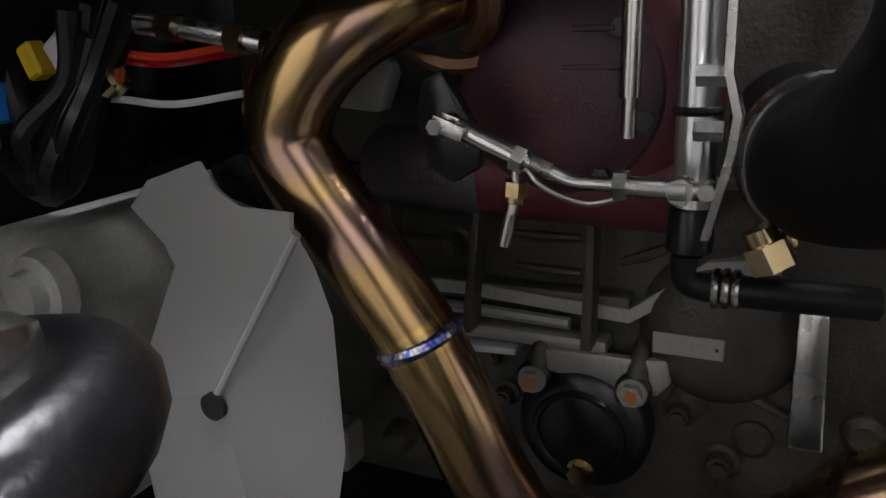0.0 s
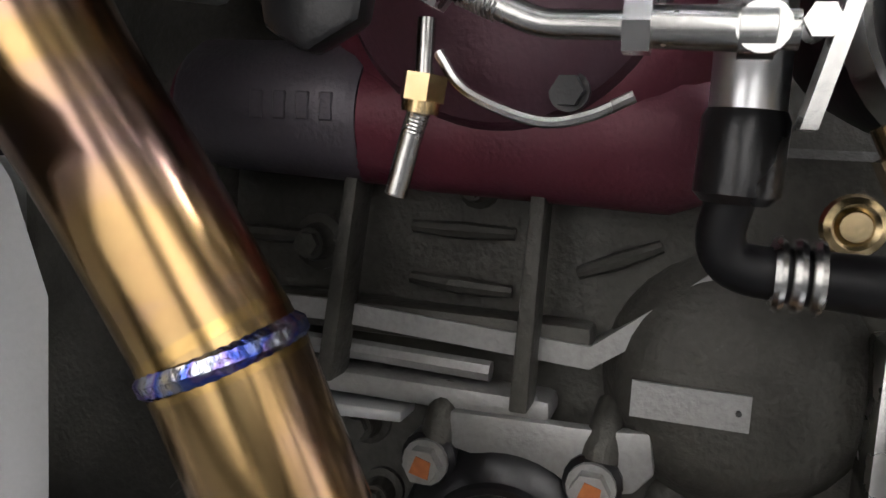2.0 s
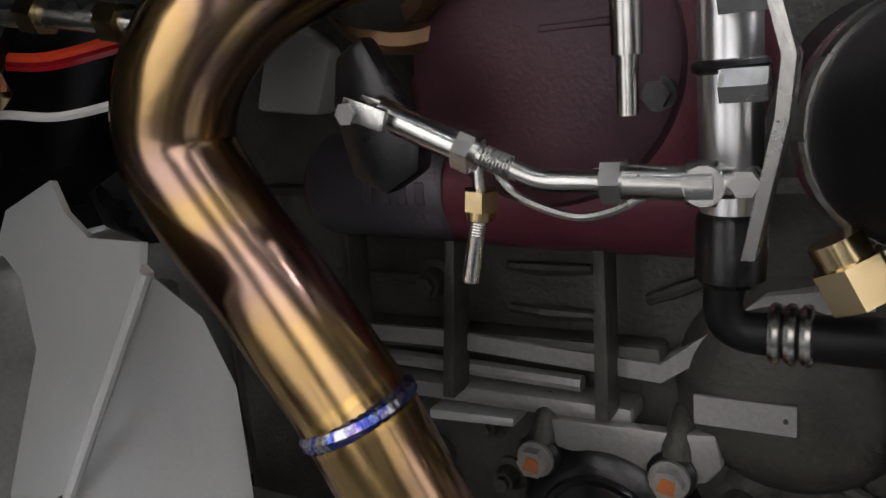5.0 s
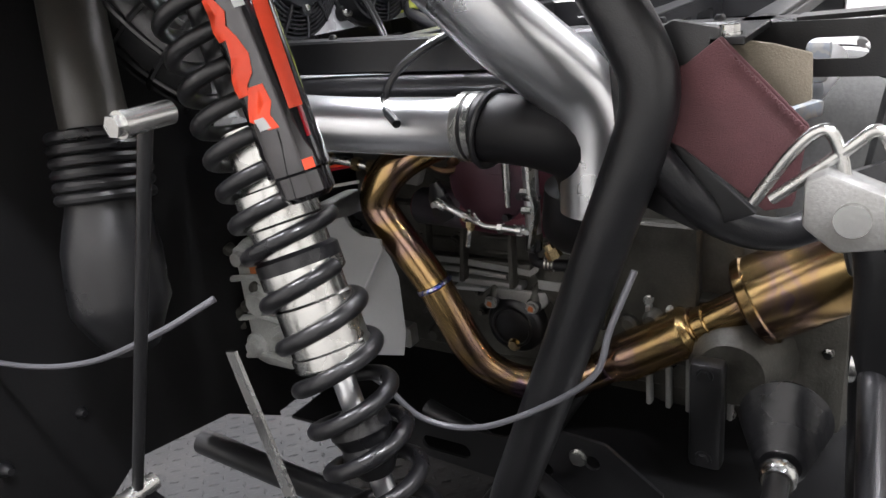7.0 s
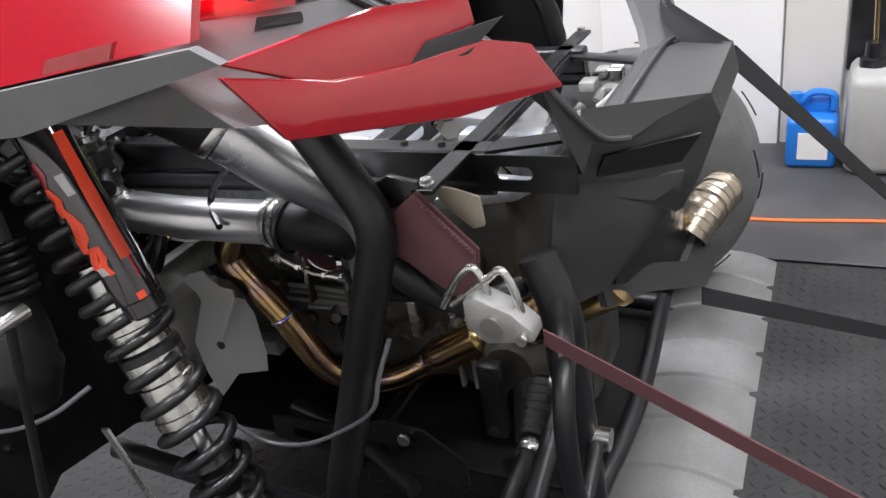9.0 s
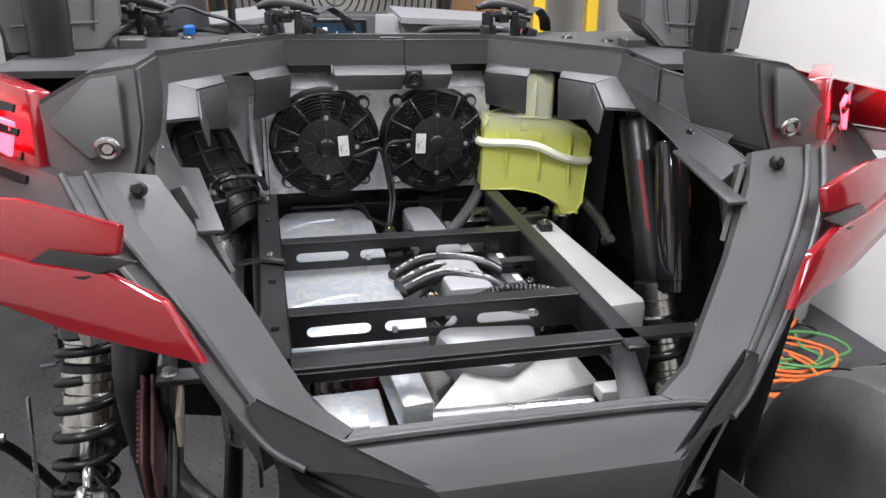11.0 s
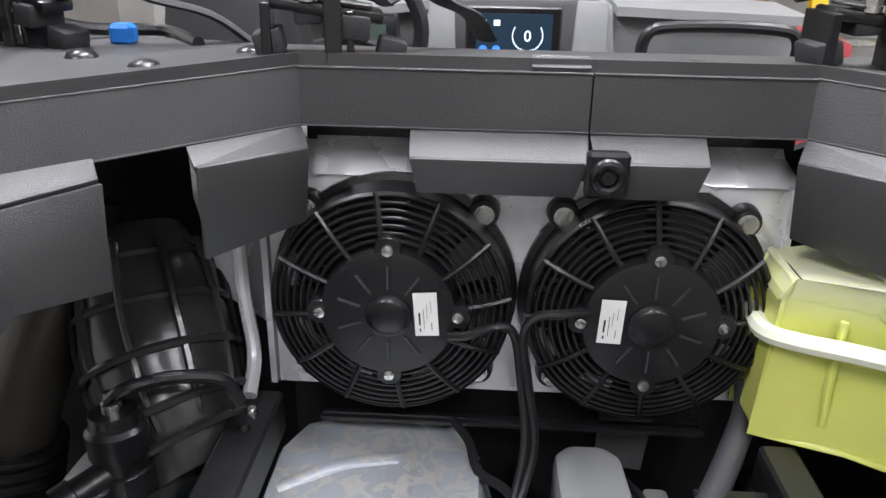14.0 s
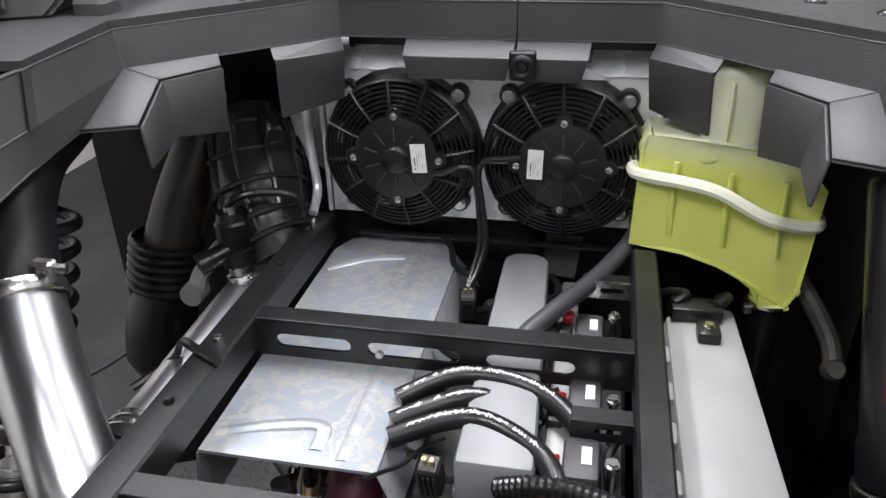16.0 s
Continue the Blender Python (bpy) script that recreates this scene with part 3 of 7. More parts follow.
RR = [mir(p) for p in RL]


def bed_rim():
    t = thing("bed_rim", "black moulded plastic surround of the open rear bay", "body panel", at=(0, 0.1, 1.1))

    def sheet(name, pts, thick, bevel=.0014, mat_=None):
        b = B()
        slab(b, [V(*p) for p in pts], thick, bevel)
        return part(name, b, mat_ or PLASTIC, t)

    def bead(p, q, r=.0022):
        b = B()
        rod(b, p, q, r * .45, 8)
        part("edge_bead", b, PLASTIC, t)

    # upright band across the front, split at the middle with a hairline gap
    for xa, xb in ((-.19, .0484), (.0500, .225)):
        b = B()
        strip(b, [(xa, .020, 1.213), (xb, .020, 1.213)], [(xa, .018, 1.165), (xb, .018, 1.165)], (0, .006, 0))
        part("band", b, PLASTIC, t)
        bead(V(xa, .019, 1.2125), V(xb, .019, 1.2125))
        bead(V(xa, .0165, 1.165), V(xb, .0165, 1.165), .0018)
    # middle ledge and its hanging lip
    for xa, xb in ((-.098, .0484), (.0500, .144)):
        b = B()
        strip(b, [(xa, .018, 1.1645), (xb, .018, 1.1645)], [(xa + .002, -.014, 1.149), (xb - .002, -.014, 1.149)], (0, .001, -.005))
        part("ledge", b, PLASTIC, t)
        sheet("flap", [(xa + .002, -.013, 1.150), (xb - .002, -.013, 1.150), (xb - .010, -.007, 1.119), (xa + .008, -.007, 1.119)], -.005)
        bead(V(xa + .002, -.0135, 1.149), V(xb - .002, -.0135, 1.149), .002)
    for s in (0, 1):
        f = (lambda p: V(*p)) if s == 0 else (lambda p: mir(p))
        g = -1 if s == 0 else 1
        # angled band and the corner of the side
        b = B()
        strip(b, [f(RL[0]), f(RL[1]), f(RL[2]), f((-.401, -.45, 1.205)), f(RL[3])],
              [f((-.19, .018, 1.165)), f((-.392, -.178, 1.162)), f((-.389, -.348, 1.150)), f((-.380, -.45, 1.146)), f((-.370, -.60, 1.138))], (.006 * g, .004, 0))
        part("band", b, PLASTIC, t)
        for p, q in ((RL[0], RL[1]), (RL[1], RL[2]), (RL[2], RL[3]), ((-.19, .018, 1.165), (-.392, -.178, 1.162)), ((-.392, -.178, 1.162), (-.405, -.165, 1.207)), ((-.399, -.325, 1.203), (-.389, -.348, 1.150))):
            bead(f(p), f(q))
        # pale bevel strip down the corner of the side
        b = B()
        strip(b, [f((-.4015, -.318, 1.2035)), f((-.3915, -.341, 1.150))], [f((-.3965, -.336, 1.2035)), f((-.3865, -.359, 1.150))], (.003 * -g, -.002, 0))
        part("bevel_strip", b, PLASTIC, t)
        # ledge beside the middle notch, with its flap
        b = B()
        strip(b, [f((-.19, .018, 1.165)), f((-.262, -.052, 1.1635))], [f((-.182, .006, 1.149)), f((-.252, -.066, 1.151))], (0, .001, -.005))
        part("ledge", b, PLASTIC, t)
        sheet("flap", [f(p) for p in ((-.183, .006, 1.150), (-.252, -.065, 1.152), (-.258, -.052, 1.071), (-.190, .010, 1.083))], .005 * -g)
        bead(f((-.183, .006, 1.149)), f((-.252, -.066, 1.151)), .002)
        # ledge past the outer notch
        sheet("ledge", [f(p) for p in ((-.311, -.100, 1.163), (-.303, -.112, 1.151), (-.349, -.178, 1.150), (-.392, -.178, 1.162))], .005 * g)
        sheet("facet", [f(p) for p in ((-.392, -.178, 1.162), (-.349, -.178, 1.150), (-.343, -.246, 1.117), (-.398, -.273, 1.118))], .005 * g)
        bead(f((-.343, -.246, 1.117)), f((-.398, -.273, 1.118)), .003)
        sheet("flap", [f(p) for p in ((-.303, -.111, 1.152), (-.349, -.177, 1.151), (-.336, -.186, 1.086), (-.306, -.116, 1.071))], .005 * -g)
        sheet("flap", [f(p) for p in ((-.349, -.177, 1.151), (-.343, -.246, 1.117), (-.332, -.256, 1.072), (-.336, -.186, 1.086))], .005 * -g)
        bead(f((-.349, -.178, 1.151)), f((-.336, -.187, 1.086)), .0022)
        bead(f((-.303, -.112, 1.151)), f((-.349, -.178, 1.150)), .002)
        # lower side wall with its rolled edge and flange
        up = [f(p) for p in ((-.392, -.178, 1.162), (-.389, -.348, 1.150), (-.380, -.45, 1.146), (-.370, -.60, 1.138), (-.365, -.66, 1.13))]
        lo = [f(p) for p in ((-.398, -.273, 1.118), (-.384, -.372, 1.113), (-.366, -.45, 1.110), (-.340, -.56, 1.104), (-.322, -.66, 1.094))]
        b = B()
        strip(b, up, lo, (.005 * g, 0, -.002))
        part("side_wall", b, PLASTIC, t)
        for p, q in zip(lo, lo[1:]):
            bead(p, q, .0028)
        for p, q in zip(up[1:], up[2:]):
            bead(p, q, .003)
        sheet("flange", [f(p) for p in ((-.351, -.518, 1.106), (-.326, -.532, 1.108), (-.288, -.745, 1.096), (-.316, -.745, 1.096))], .005 * g)
        b = B()
        p = f((-.370, -.505, 1.126))
        torus(b, p, (1, 0, .3), .010, .004, 18, 8)
        rod(b, p + V(.004 * g, 0, 0), p - V(.006 * g, 0, 0), .006, 6)
        part("screw", b, PLASTIC_DARK, t)
    # flat deck ahead of the opening
    b = B()
    for zz, th in ((1.212, -.01),):
        slab(b, [RL[0] + V(0, .005, 0), RL[1] + V(-.005, 0, 0), RL[2] + V(-.004, 0, -.003), V(-.60, -.40, 1.21), V(-.62, .22, 1.20), V(-.22, .12, 1.205), V(.26, .12, 1.205), V(.655, .22, 1.20), V(.635, -.40, 1.21), RR[2] + V(.004, 0, -.003), RR[1] + V(.005, 0, 0), RR[0] + V(0, .005, 0)], th)
    part("deck", b, PLASTIC, t)
    b = B()
    slab(b, [V(.0, .022, 1.213), V(.047, .022, 1.213), V(.047, .04, 1.220), V(.0, .04, 1.220)], .004)
    part("lip", b, PLASTIC, t)
    for x, y in ((-.37, .02), (-.24, .06), (-.075, .04), (.135, .045), (.30, .05), (.40, .02), (-.30, -.02), (.46, -.05)):
        b = B()
        lathe(b, (x, y, 1.208), (x, y, 1.222), [(0, .014), (.5, .014), (.8, .011), (1, .004)], 14)
        part("push_rivet", b, PLASTIC_DARK, t)
    for x0, y0 in ((-.45, -.12), (.47, -.14)):
        b = B()
        box(b, (x0 - .022, y0 - .02, 1.205), (x0 + .022, y0 + .02, 1.235), .004)
        part("raised_block", b, PLASTIC, t)
        b = B()
        box(b, (x0 - .03, y0 - .075, 1.206), (x0 + .03, y0 - .055, 1.2145), .002)
        part("slot_cover", b, PLASTIC_DARK, t)
    # dark strip added to stop light leaking through the split, and the retaining clip
    b = B()
    box(b, (.040, .0275, 1.12), (.060, .0285, 1.21))
    part("seam_light_block", b, PLASTIC_DARK, t)
    b = B()
    box(b, (.044, -.025, 1.122), (.078, -.012, 1.160), .003)
    clip = part("clip", b, PLASTIC_DARK, t)
    b = B()
    torus(b, (.061, -.026, 1.141), (0, 1, 0), .011, .004, 18, 8)
    rod(b, (.061, -.023, 1.141), (.061, -.030, 1.141), .006, 6)
    part("screw", b, PLASTIC_DARK, clip)


bed_rim()


def side_assembly(s):
    """Rear quarter of one side: lamp housing, post, flank, red panel."""
    f = (lambda p: V(*p)) if s < 0 else (lambda p: mir(p))
    t = thing("rear_quarter_panel", "dark grey plastic rear quarter with gloss red inlay", "body panel", "rear quarter panels", f((-.45, -.66, 1.04)))
    # lamp housing
    b = B()
    a = [f(p) for p in ((-.425, -.635, 1.255), (-.372, -.635, 1.262), (-.368, -.665, 1.20), (-.378, -.685, 1.145), (-.43, -.68, 1.118), (-.478, -.65, 1.15), (-.486, -.63, 1.22))]
    c = [p + V(0, .20, -.012) for p in a]
    va, vc = [b.verts.new(p) for p in a], [b.verts.new(p) for p in c]
    b.faces.new(va)
    b.faces.new(vc[::-1])
    for i in range(7):
        j = (i + 1) % 7
        b.faces.new((va[i], va[j], vc[j], vc[i]))
    bmesh.ops.bevel(b, geom=list(b.edges), offset=.005, segments=2, affect="EDGES")
    h = part("lamp_housing", b, PLASTIC, t)
    b = B()
    slab(b, [f(p) for p in ((-.422, -.64, 1.245), (-.392, -.645, 1.25), (-.388, -.672, 1.175), (-.425, -.677, 1.165), (-.468, -.65, 1.20))], .008 * (1 if s > 0 else -1), .002)
    part("recess_panel", b, PLASTIC, h)
    b = B()
    p = f((-.407, -.680, 1.178))
    torus(b, p, (0, 1, .3), .0105, .004, 18, 8)
    rod(b, p + V(0, .006, 0), p + V(0, -.002, 0), .006, 6)
    part("screw", b, STEEL, h)
    # tail lamp
    b = B()
    slab(b, [f(q) for q in ((-.492, -.632, 1.235), (-.555, -.56, 1.245), (-.58, -.55, 1.16), (-.515, -.64, 1.125), (-.487, -.655, 1.15))], .03 * (1 if s > 0 else -1), .004)
    lampb = part("tail_lamp", b, RED, t, "red tail lamp lens")
    b = B()
    slab(b, [f(q) for q in ((-.505, -.655, 1.205), (-.560, -.600, 1.212), (-.567, -.595, 1.178), (-.512, -.662, 1.168))], .006 * (1 if s > 0 else -1), .002)
    part("light_strip", b, RED_LED, lampb, "lit red lamp strip")
    for k in range(4):
        b = B()
        z0 = 1.225 - .026 * k
        slab(b, [f(q) for q in ((-.497, -.664, z0), (-.53, -.634, z0 + .004), (-.535, -.632, z0 - .006), (-.499, -.666, z0 - .008))], .003 * (1 if s > 0 else -1))
        part("dark_stripe", b, PLASTIC_DARK, lampb)
    # post
    inn = [f(p) for p in ((-.360, -.675, 1.145), (-.330, -.722, 1.115), (-.272, -.785, 1.04), (-.205, -.840, .93), (-.165, -.855, .902))]
    mid = [f(p) for p in ((-.405, -.690, 1.155), (-.372, -.742, 1.105), (-.305, -.810, 1.035), (-.235, -.865, .925), (-.195, -.885, .900))]
    out = [f(p) for p in ((-.455, -.690, 1.150), (-.415, -.755, 1.10), (-.345, -.83, 1.03), (-.265, -.885, .925), (-.22, -.915, .902))]
    b = B()
    strip(b, inn, mid, (0, .012, -.006))
    strip(b, mid, out, (0, .016, -.006))
    post = part("post", b, PLASTIC, t)
    for off in (0, 1):
        b = B()
        tube(b, [(o * (1 - .5 * off) + m_ * .5 * off) + V(0, -.002, .003) for o, m_ in zip(out, mid)], .0045, 8, 5)
        part("bead", b, PLASTIC, post)
    for p in ((-.376, -.712, 1.138),):
        b = B()
        q = f(p)
        lathe(b, q + V(0, .008, 0), q + V(0, -.004, .004), [(0, .009), (.6, .009), (.7, .006), (1, .005)], 14)
        part("bolt", b, PLASTIC_DARK, post)
    # gusset behind the post
    b = B()
    slab(b, [f(p) for p in ((-.335, -.69, 1.135), (-.285, -.745, 1.05), (-.345, -.66, 1.03), (-.372, -.60, 1.10))], .006)
    part("gusset", b, PLASTIC, t)
    # flank
    b = B()
    up = [f(p) for p in ((-.64, -.30, 1.165), (-.625, -.52, 1.16), (-.455, -.69, 1.15), (-.415, -.755, 1.10), (-.345, -.83, 1.03), (-.265, -.885, .925))]
    lo = [f(p) for p in ((-.645, -.34, 1.085), (-.63, -.66, 1.075), (-.51, -.745, 1.05), (-.44, -.79, 1.04), (-.335, -.845, 1.015), (-.262, -.866, .87))]
    strip(b, up, lo, (0.012 * -s, .012, 0))
    part("flank", b, PLASTIC, t)
    # red inlay: two tapering blades round a dark slot
    sg = 1 if s > 0 else -1
    b = B()
    slab(b, [f(p) for p in ((-.640, -.668, 1.125), (-.610, -.700, 1.055), (-.45, -.795, 1.018), (-.312, -.868, 1.005), (-.345, -.845, 1.065), (-.40, -.815, 1.086), (-.48, -.772, 1.086), (-.555, -.727, 1.095))], .012 * sg, .003)
    part("red_inlay", b, RED_TONED_DOWN, t, "gloss red inlay")
    b = B()
    slab(b, [f(p) for p in ((-.635, -.668, 1.135), (-.555, -.722, 1.089), (-.475, -.770, 1.074), (-.455, -.777, 1.095), (-.39, -.802, 1.100), (-.385, -.795, 1.13), (-.49, -.74, 1.145))], .012 * sg, .003)
    part("red_inlay", b, RED_TONED_DOWN, t, "gloss red inlay")
    b = B()
    slab(b, [f(p) for p in ((-.485, -.757, 1.078), (-.455, -.772, 1.10), (-.365, -.82, 1.10), (-.42, -.80, 1.076))], .006 * sg, .001)
    part("slot", b, PLASTIC_DARK, t)
    b = B()
    q = f((-.425, -.765, 1.0))
    rod(b, q, q + V(0.012 * s, -.012, 0), .011, 6)
    part("white_hexagon", b, WHITEPLASTIC, t, "small white hexagon on the flank")
    # roof pillar tube
    b = B()
    x0 = f((-.555, 0, 0)).x
    tube(b, [(x0, -.22, 1.20), (x0, -.20, 1.40), (f((-.53, 0, 0)).x, -.05, 1.80)], .032, 16, 5)
    part("pillar", b, FRAME, t, "black roll cage pillar")
    # shoulder pod beside the deck
    b = B()
    a = [f(p) - V(-.075 * s, 0, 0) for p in ((-.545, -.22, 1.215), (-.42, -.16, 1.215), (-.385, -.12, 1.26), (-.40, -.08, 1.40), (-.53, -.12, 1.42), (-.57, -.20, 1.34))]
    c = [p + V(.05 * s, .22, .0) for p in a]
    va, vc = [b.verts.new(p) for p in a], [b.verts.new(p) for p in c]
    b.faces.new(va)
    b.faces.new(vc[::-1])
    for i in range(6):
        j = (i + 1) % 6
        b.faces.new((va[i], va[j], vc[j], vc[i]))
    bmesh.ops.bevel(b, geom=list(b.edges), offset=.006, segments=2, affect="EDGES")
    pod = part("shoulder_pod", b, PLASTIC, t)
    for p, q in (((-.50, -.200, 1.235), (-.512, -.142, 1.40)), ((-.455, -.178, 1.232), (-.465, -.122, 1.395)), ((-.535, -.216, 1.26), (-.42, -.148, 1.262)), ((-.425, -.155, 1.25), (-.418, -.100, 1.385))):
        b = B()
        rod(b, f(p) + V(.075 * s, -.004, 0), f(q) + V(.075 * s, -.004, 0), .0026, 8)
        part("moulded_ridge", b, PLASTIC, pod)
    return t


side_assembly(-1)
side_assembly(1)


def rear_bumper():
    t = thing("rear_bumper", "dark grey plastic rear bumper with sloping sill", "bumper", at=(.04, -.95, .42))
    x0, x1 = -.215, .25
    rows = [
        [(-.165, -.855, .902), (.20, -.855, .902)],
        [(-.185, -.885, .900), (.22, -.885, .900)],
        [(-.205, -.915, .904), (.24, -.915, .904)],
        [(-.105, -1.00, .925), (.145, -1.00, .925)],
        [(-.09, -1.012, .885), (.13, -1.012, .885)],
        [(-.10, -.985, .80), (.14, -.985, .80)],
        [(-.125, -.965, .76), (.165, -.965, .76)],
    ]
    b = B()
    strip(b, [r[0] for r in rows], [r[1] for r in rows], (0, .012, -.008))
    part("face", b, PLASTIC, t)
    for s in (-1, 1):
        f = (lambda p: V(*p)) if s < 0 else (lambda p: mir(p))
        b = B()
        a = [f(p) for p in ((-.22, -.915, .902), (-.17, -.945, .912), (-.105, -1.0, .925), (-.09, -1.012, .885), (-.10, -.985, .80), (-.125, -.965, .76))]
        c = [f(p) for p in ((-.265, -.886, .925), (-.275, -.872, .955), (-.265, -.87, .96), (-.255, -.868, .90), (-.25, -.85, .86), (-.25, -.82, .846))]
        strip(b, a, c, (0, .012, -.004))
        part("corner", b, PLASTIC, t)
        b = B()
        slab(b, [f(p) for p in ((-.235, -.888, .885), (-.125, -.992, .875), (-.13, -.965, .835), (-.225, -.872, .85))], .004)
        part("vent_recess", b, PLASTIC_DARK, t)
        # drop plate below the corner
        b = B()
        slab(b, [f(p) for p in ((-.25, -.822, .846), (-.126, -.971, .82), (-.122, -.962, .775), (-.135, -.852, .615), (-.215, -.800, .618), (-.25, -.795, .66))], .010, .003)
        part("drop_plate", b, PLASTIC, t)
    b = B()
    strip(b, [(-.14, -.846, .622), (-.05, -.873, .616), (.10, -.934, .540), (.13, -.946, .575), (.165, -.955, .60)],
          [(-.13, -.850, .578), (-.02, -.89, .545), (.08, -.945, .498), (.14, -.963, .468), (.19, -.972, .482)], (0, .012, 0))
    part("lower_lip", b, PLASTIC, t)
    # dark sheet put in for the shade inside the opening
    b = B()
    slab(b, [(-.125, -.862, .62), (-.11, -.915, .79), (.13, -.93, .77), (.16, -.935, .52), (.09, -.92, .50), (-.04, -.872, .575)], .006, .001)
    part("opening_shade_sheet", b, PLASTIC_DARK, t)
    # sill edge bead
    b = B()
    tube(b, [(-.222, -.912, .906), (-.19, -.882, .905), (.02, -.878, .905), (.225, -.882, .905), (.255, -.912, .906)], .005, 8, 5)
    part("bead", b, PLASTIC, t)


rear_bumper()


def front_side_panel(s):
    f = (lambda p: V(*p)) if s < 0 else (lambda p: mir(p))
    t = thing("fender_panel", "gloss red side fender over a pale grey sill strip", "fender", "side fenders", f((-.65, 0, 1.08)))
    b = B()
    strip(b, [f(p) for p in ((-.645, -.66, 1.155), (-.66, -.40, 1.125), (-.69, .3, 1.08))],
          [f(p) for p in ((-.625, -.67, 1.135), (-.645, -.40, 1.075), (-.67, .3, 1.02))], (-.012 * s * -1, 0, 0))
    part("sill_strip", b, PALEGREY, t)
    b = B()
    strip(b, [f(p) for p in ((-.60, -.64, 1.215), (-.60, -.40, 1.215), (-.62, .3, 1.19))],
          [f(p) for p in ((-.648, -.655, 1.158), (-.664, -.40, 1.128), (-.694, .3, 1.083))], (.012 * -s, 0, 0))
    part("fender", b, RED, t)
    b = B()
    slab(b, [f(p) for p in ((-.655, -.58, 1.165), (-.665, -.50, 1.155), (-.667, -.49, 1.142), (-.657, -.57, 1.15))], .006)
    part("badge", b, RED_TONED_DOWN, t)


front_side_panel(-1)
front_side_panel(1)


def cabin():
    for x, y in ((-.50, .80),):
        t = thing("seat", "black vinyl bucket seat with grey logo stitching", "seat", "", (x, y, .4))
        b = B()
        pts = [(-.13, 0, .4), (-.16, 0, .9), (-.125, 0, 1.15), (-.105, 0, 1.36), (-.07, 0, 1.40), (.07, 0, 1.40), (.105, 0, 1.36), (.125, 0, 1.15), (.16, 0, .9), (.13, 0, .4)]
        slab(b, [V(x + p[0], y, p[2]) for p in pts], .11, .02)
        part("backrest", b, SEAT, t)
        b = B()
        for k in range(3):
            slab(b, [V(x - .045 + k * .032, y - .004 - 0.116 * 0, 1.232), V(x - .02 + k * .032, y - .004, 1.232), V(x - .025 + k * .032, y - .004, 1.222), V(x - .05 + k * .032, y - .004, 1.222)], .002)
        part("logo", b, PALEGREY, t)
        b = B()
        box(b, (x - .2, y, .35), (x + .2, y + .5, .52), .04, seg=3)
        part("cushion", b, SEAT, t)
        b = B()
        box(b, (x - .17, y + .03, 0.0), (x + .17, y + .45, .36), .02, seg=2)
        part("seat_base", b, PLASTIC_DARK, t)
    t = thing("dashboard", "grey and black dashboard with centre screen", "dashboard", at=(.03, 1.25, .8))
    b = B()
    slab(b, [(-.62, 1.25, .85), (-.62, 1.25, 1.10), (-.30, 1.25, 1.15), (.35, 1.25, 1.15), (.68, 1.25, 1.12), (.68, 1.25, .85)], .25, .02)
    part("panel", b, PALEGREY, t)
    b = B()
    slab(b, [(-.17, 1.20, .88), (-.14, 1.20, 1.17), (.22, 1.20, 1.17), (.25, 1.20, .88)], .08, .015)
    part("centre_housing", b, PLASTIC, t)
    for xa, xb in ((-.185, -.10), (.15, .245)):
        b = B()
        slab(b, [(xa, 1.195, .9), (xa + .012, 1.195, 1.165), (xb - .012, 1.195, 1.165), (xb, 1.195, .9)], .03, .006)
        part("silver_side_trim", b, PALEGREY, t)
    b = B()
    box(b, (-.085, 1.186, 1.02), (.130, 1.20, 1.15), .004)
    sc = part("screen_bezel", b, PLASTIC_DARK, t)
    b = B()
    box(b, (-.062, 1.183, 1.035), (.110, 1.186, 1.135))
    part("screen", b, SCREEN, sc, "lit blue-black display")
    b = B()
    for k in range(24):
        a = radians(-210 + k * 240 / 23)
        p = V(.055 + .034 * math.cos(a), 1.1825, 1.088 - .034 * math.sin(a) * -1)
        box(b, p - V(.0012, 0.0006, .0025), p + V(.0012, .0006, .0025))
    part("dial_marks", b, SCREEN_WHITE, sc)
    cu = bpy.data.curves.new("zero", "FONT")
    cu.body, cu.size, cu.align_x = "0", .034, "CENTER"
    z = new("reading", cu)
    dg = bpy.context.evaluated_depsgraph_get()
    me = bpy.data.meshes.new_from_object(z.evaluated_get(dg))
    bpy.data.objects.remove(z)
    me.materials.clear()
    me.materials.append(SCREEN_WHITE)
    z = new("reading", me)
    z.matrix_basis = pose(.055, 1.1822, 1.076, 90, 0, 0)
    z.parent = sc
    for x, zz in ((-.045, 1.115), (-.015, 1.115)):
        b = B()
        box(b, (x - .007, 1.1820, zz - .006), (x + .007, 1.183, zz + .006))
        part("icon", b, SCREEN_WHITE, sc)
    for x, zz in ((-.045, 1.055), (-.015, 1.055)):
        b = B()
        rod(b, (x, 1.183, zz), (x, 1.182, zz), .010, 18)
        part("icon", b, SCREEN_BLUE, sc)
    b = B()
    strip(b, [(.25, 1.19, 1.155), (.68, 1.2, 1.14)], [(.25, 1.45, 1.175), (.68, 1.45, 1.15)], (0, 0, -.02))
    part("dash_top", b, PALEGREY, t)
    b = B()
    strip(b, [(-.60, 1.2, 1.10), (-.17, 1.19, 1.16)], [(-.60, 1.45, 1.12), (-.17, 1.45, 1.18)], (0, 0, -.02))
    part("dash_top", b, PALEGREY, t)
    b = B()
    tube(b, [(.30, 1.12, 1.0), (.30, 1.10, 1.10), (.36, 1.10, 1.125), (.56, 1.10, 1.125), (.62, 1.10, 1.10), (.62, 1.12, 1.0)], .013, 10, 5)
    part("grab_bar", b, FRAME, t)
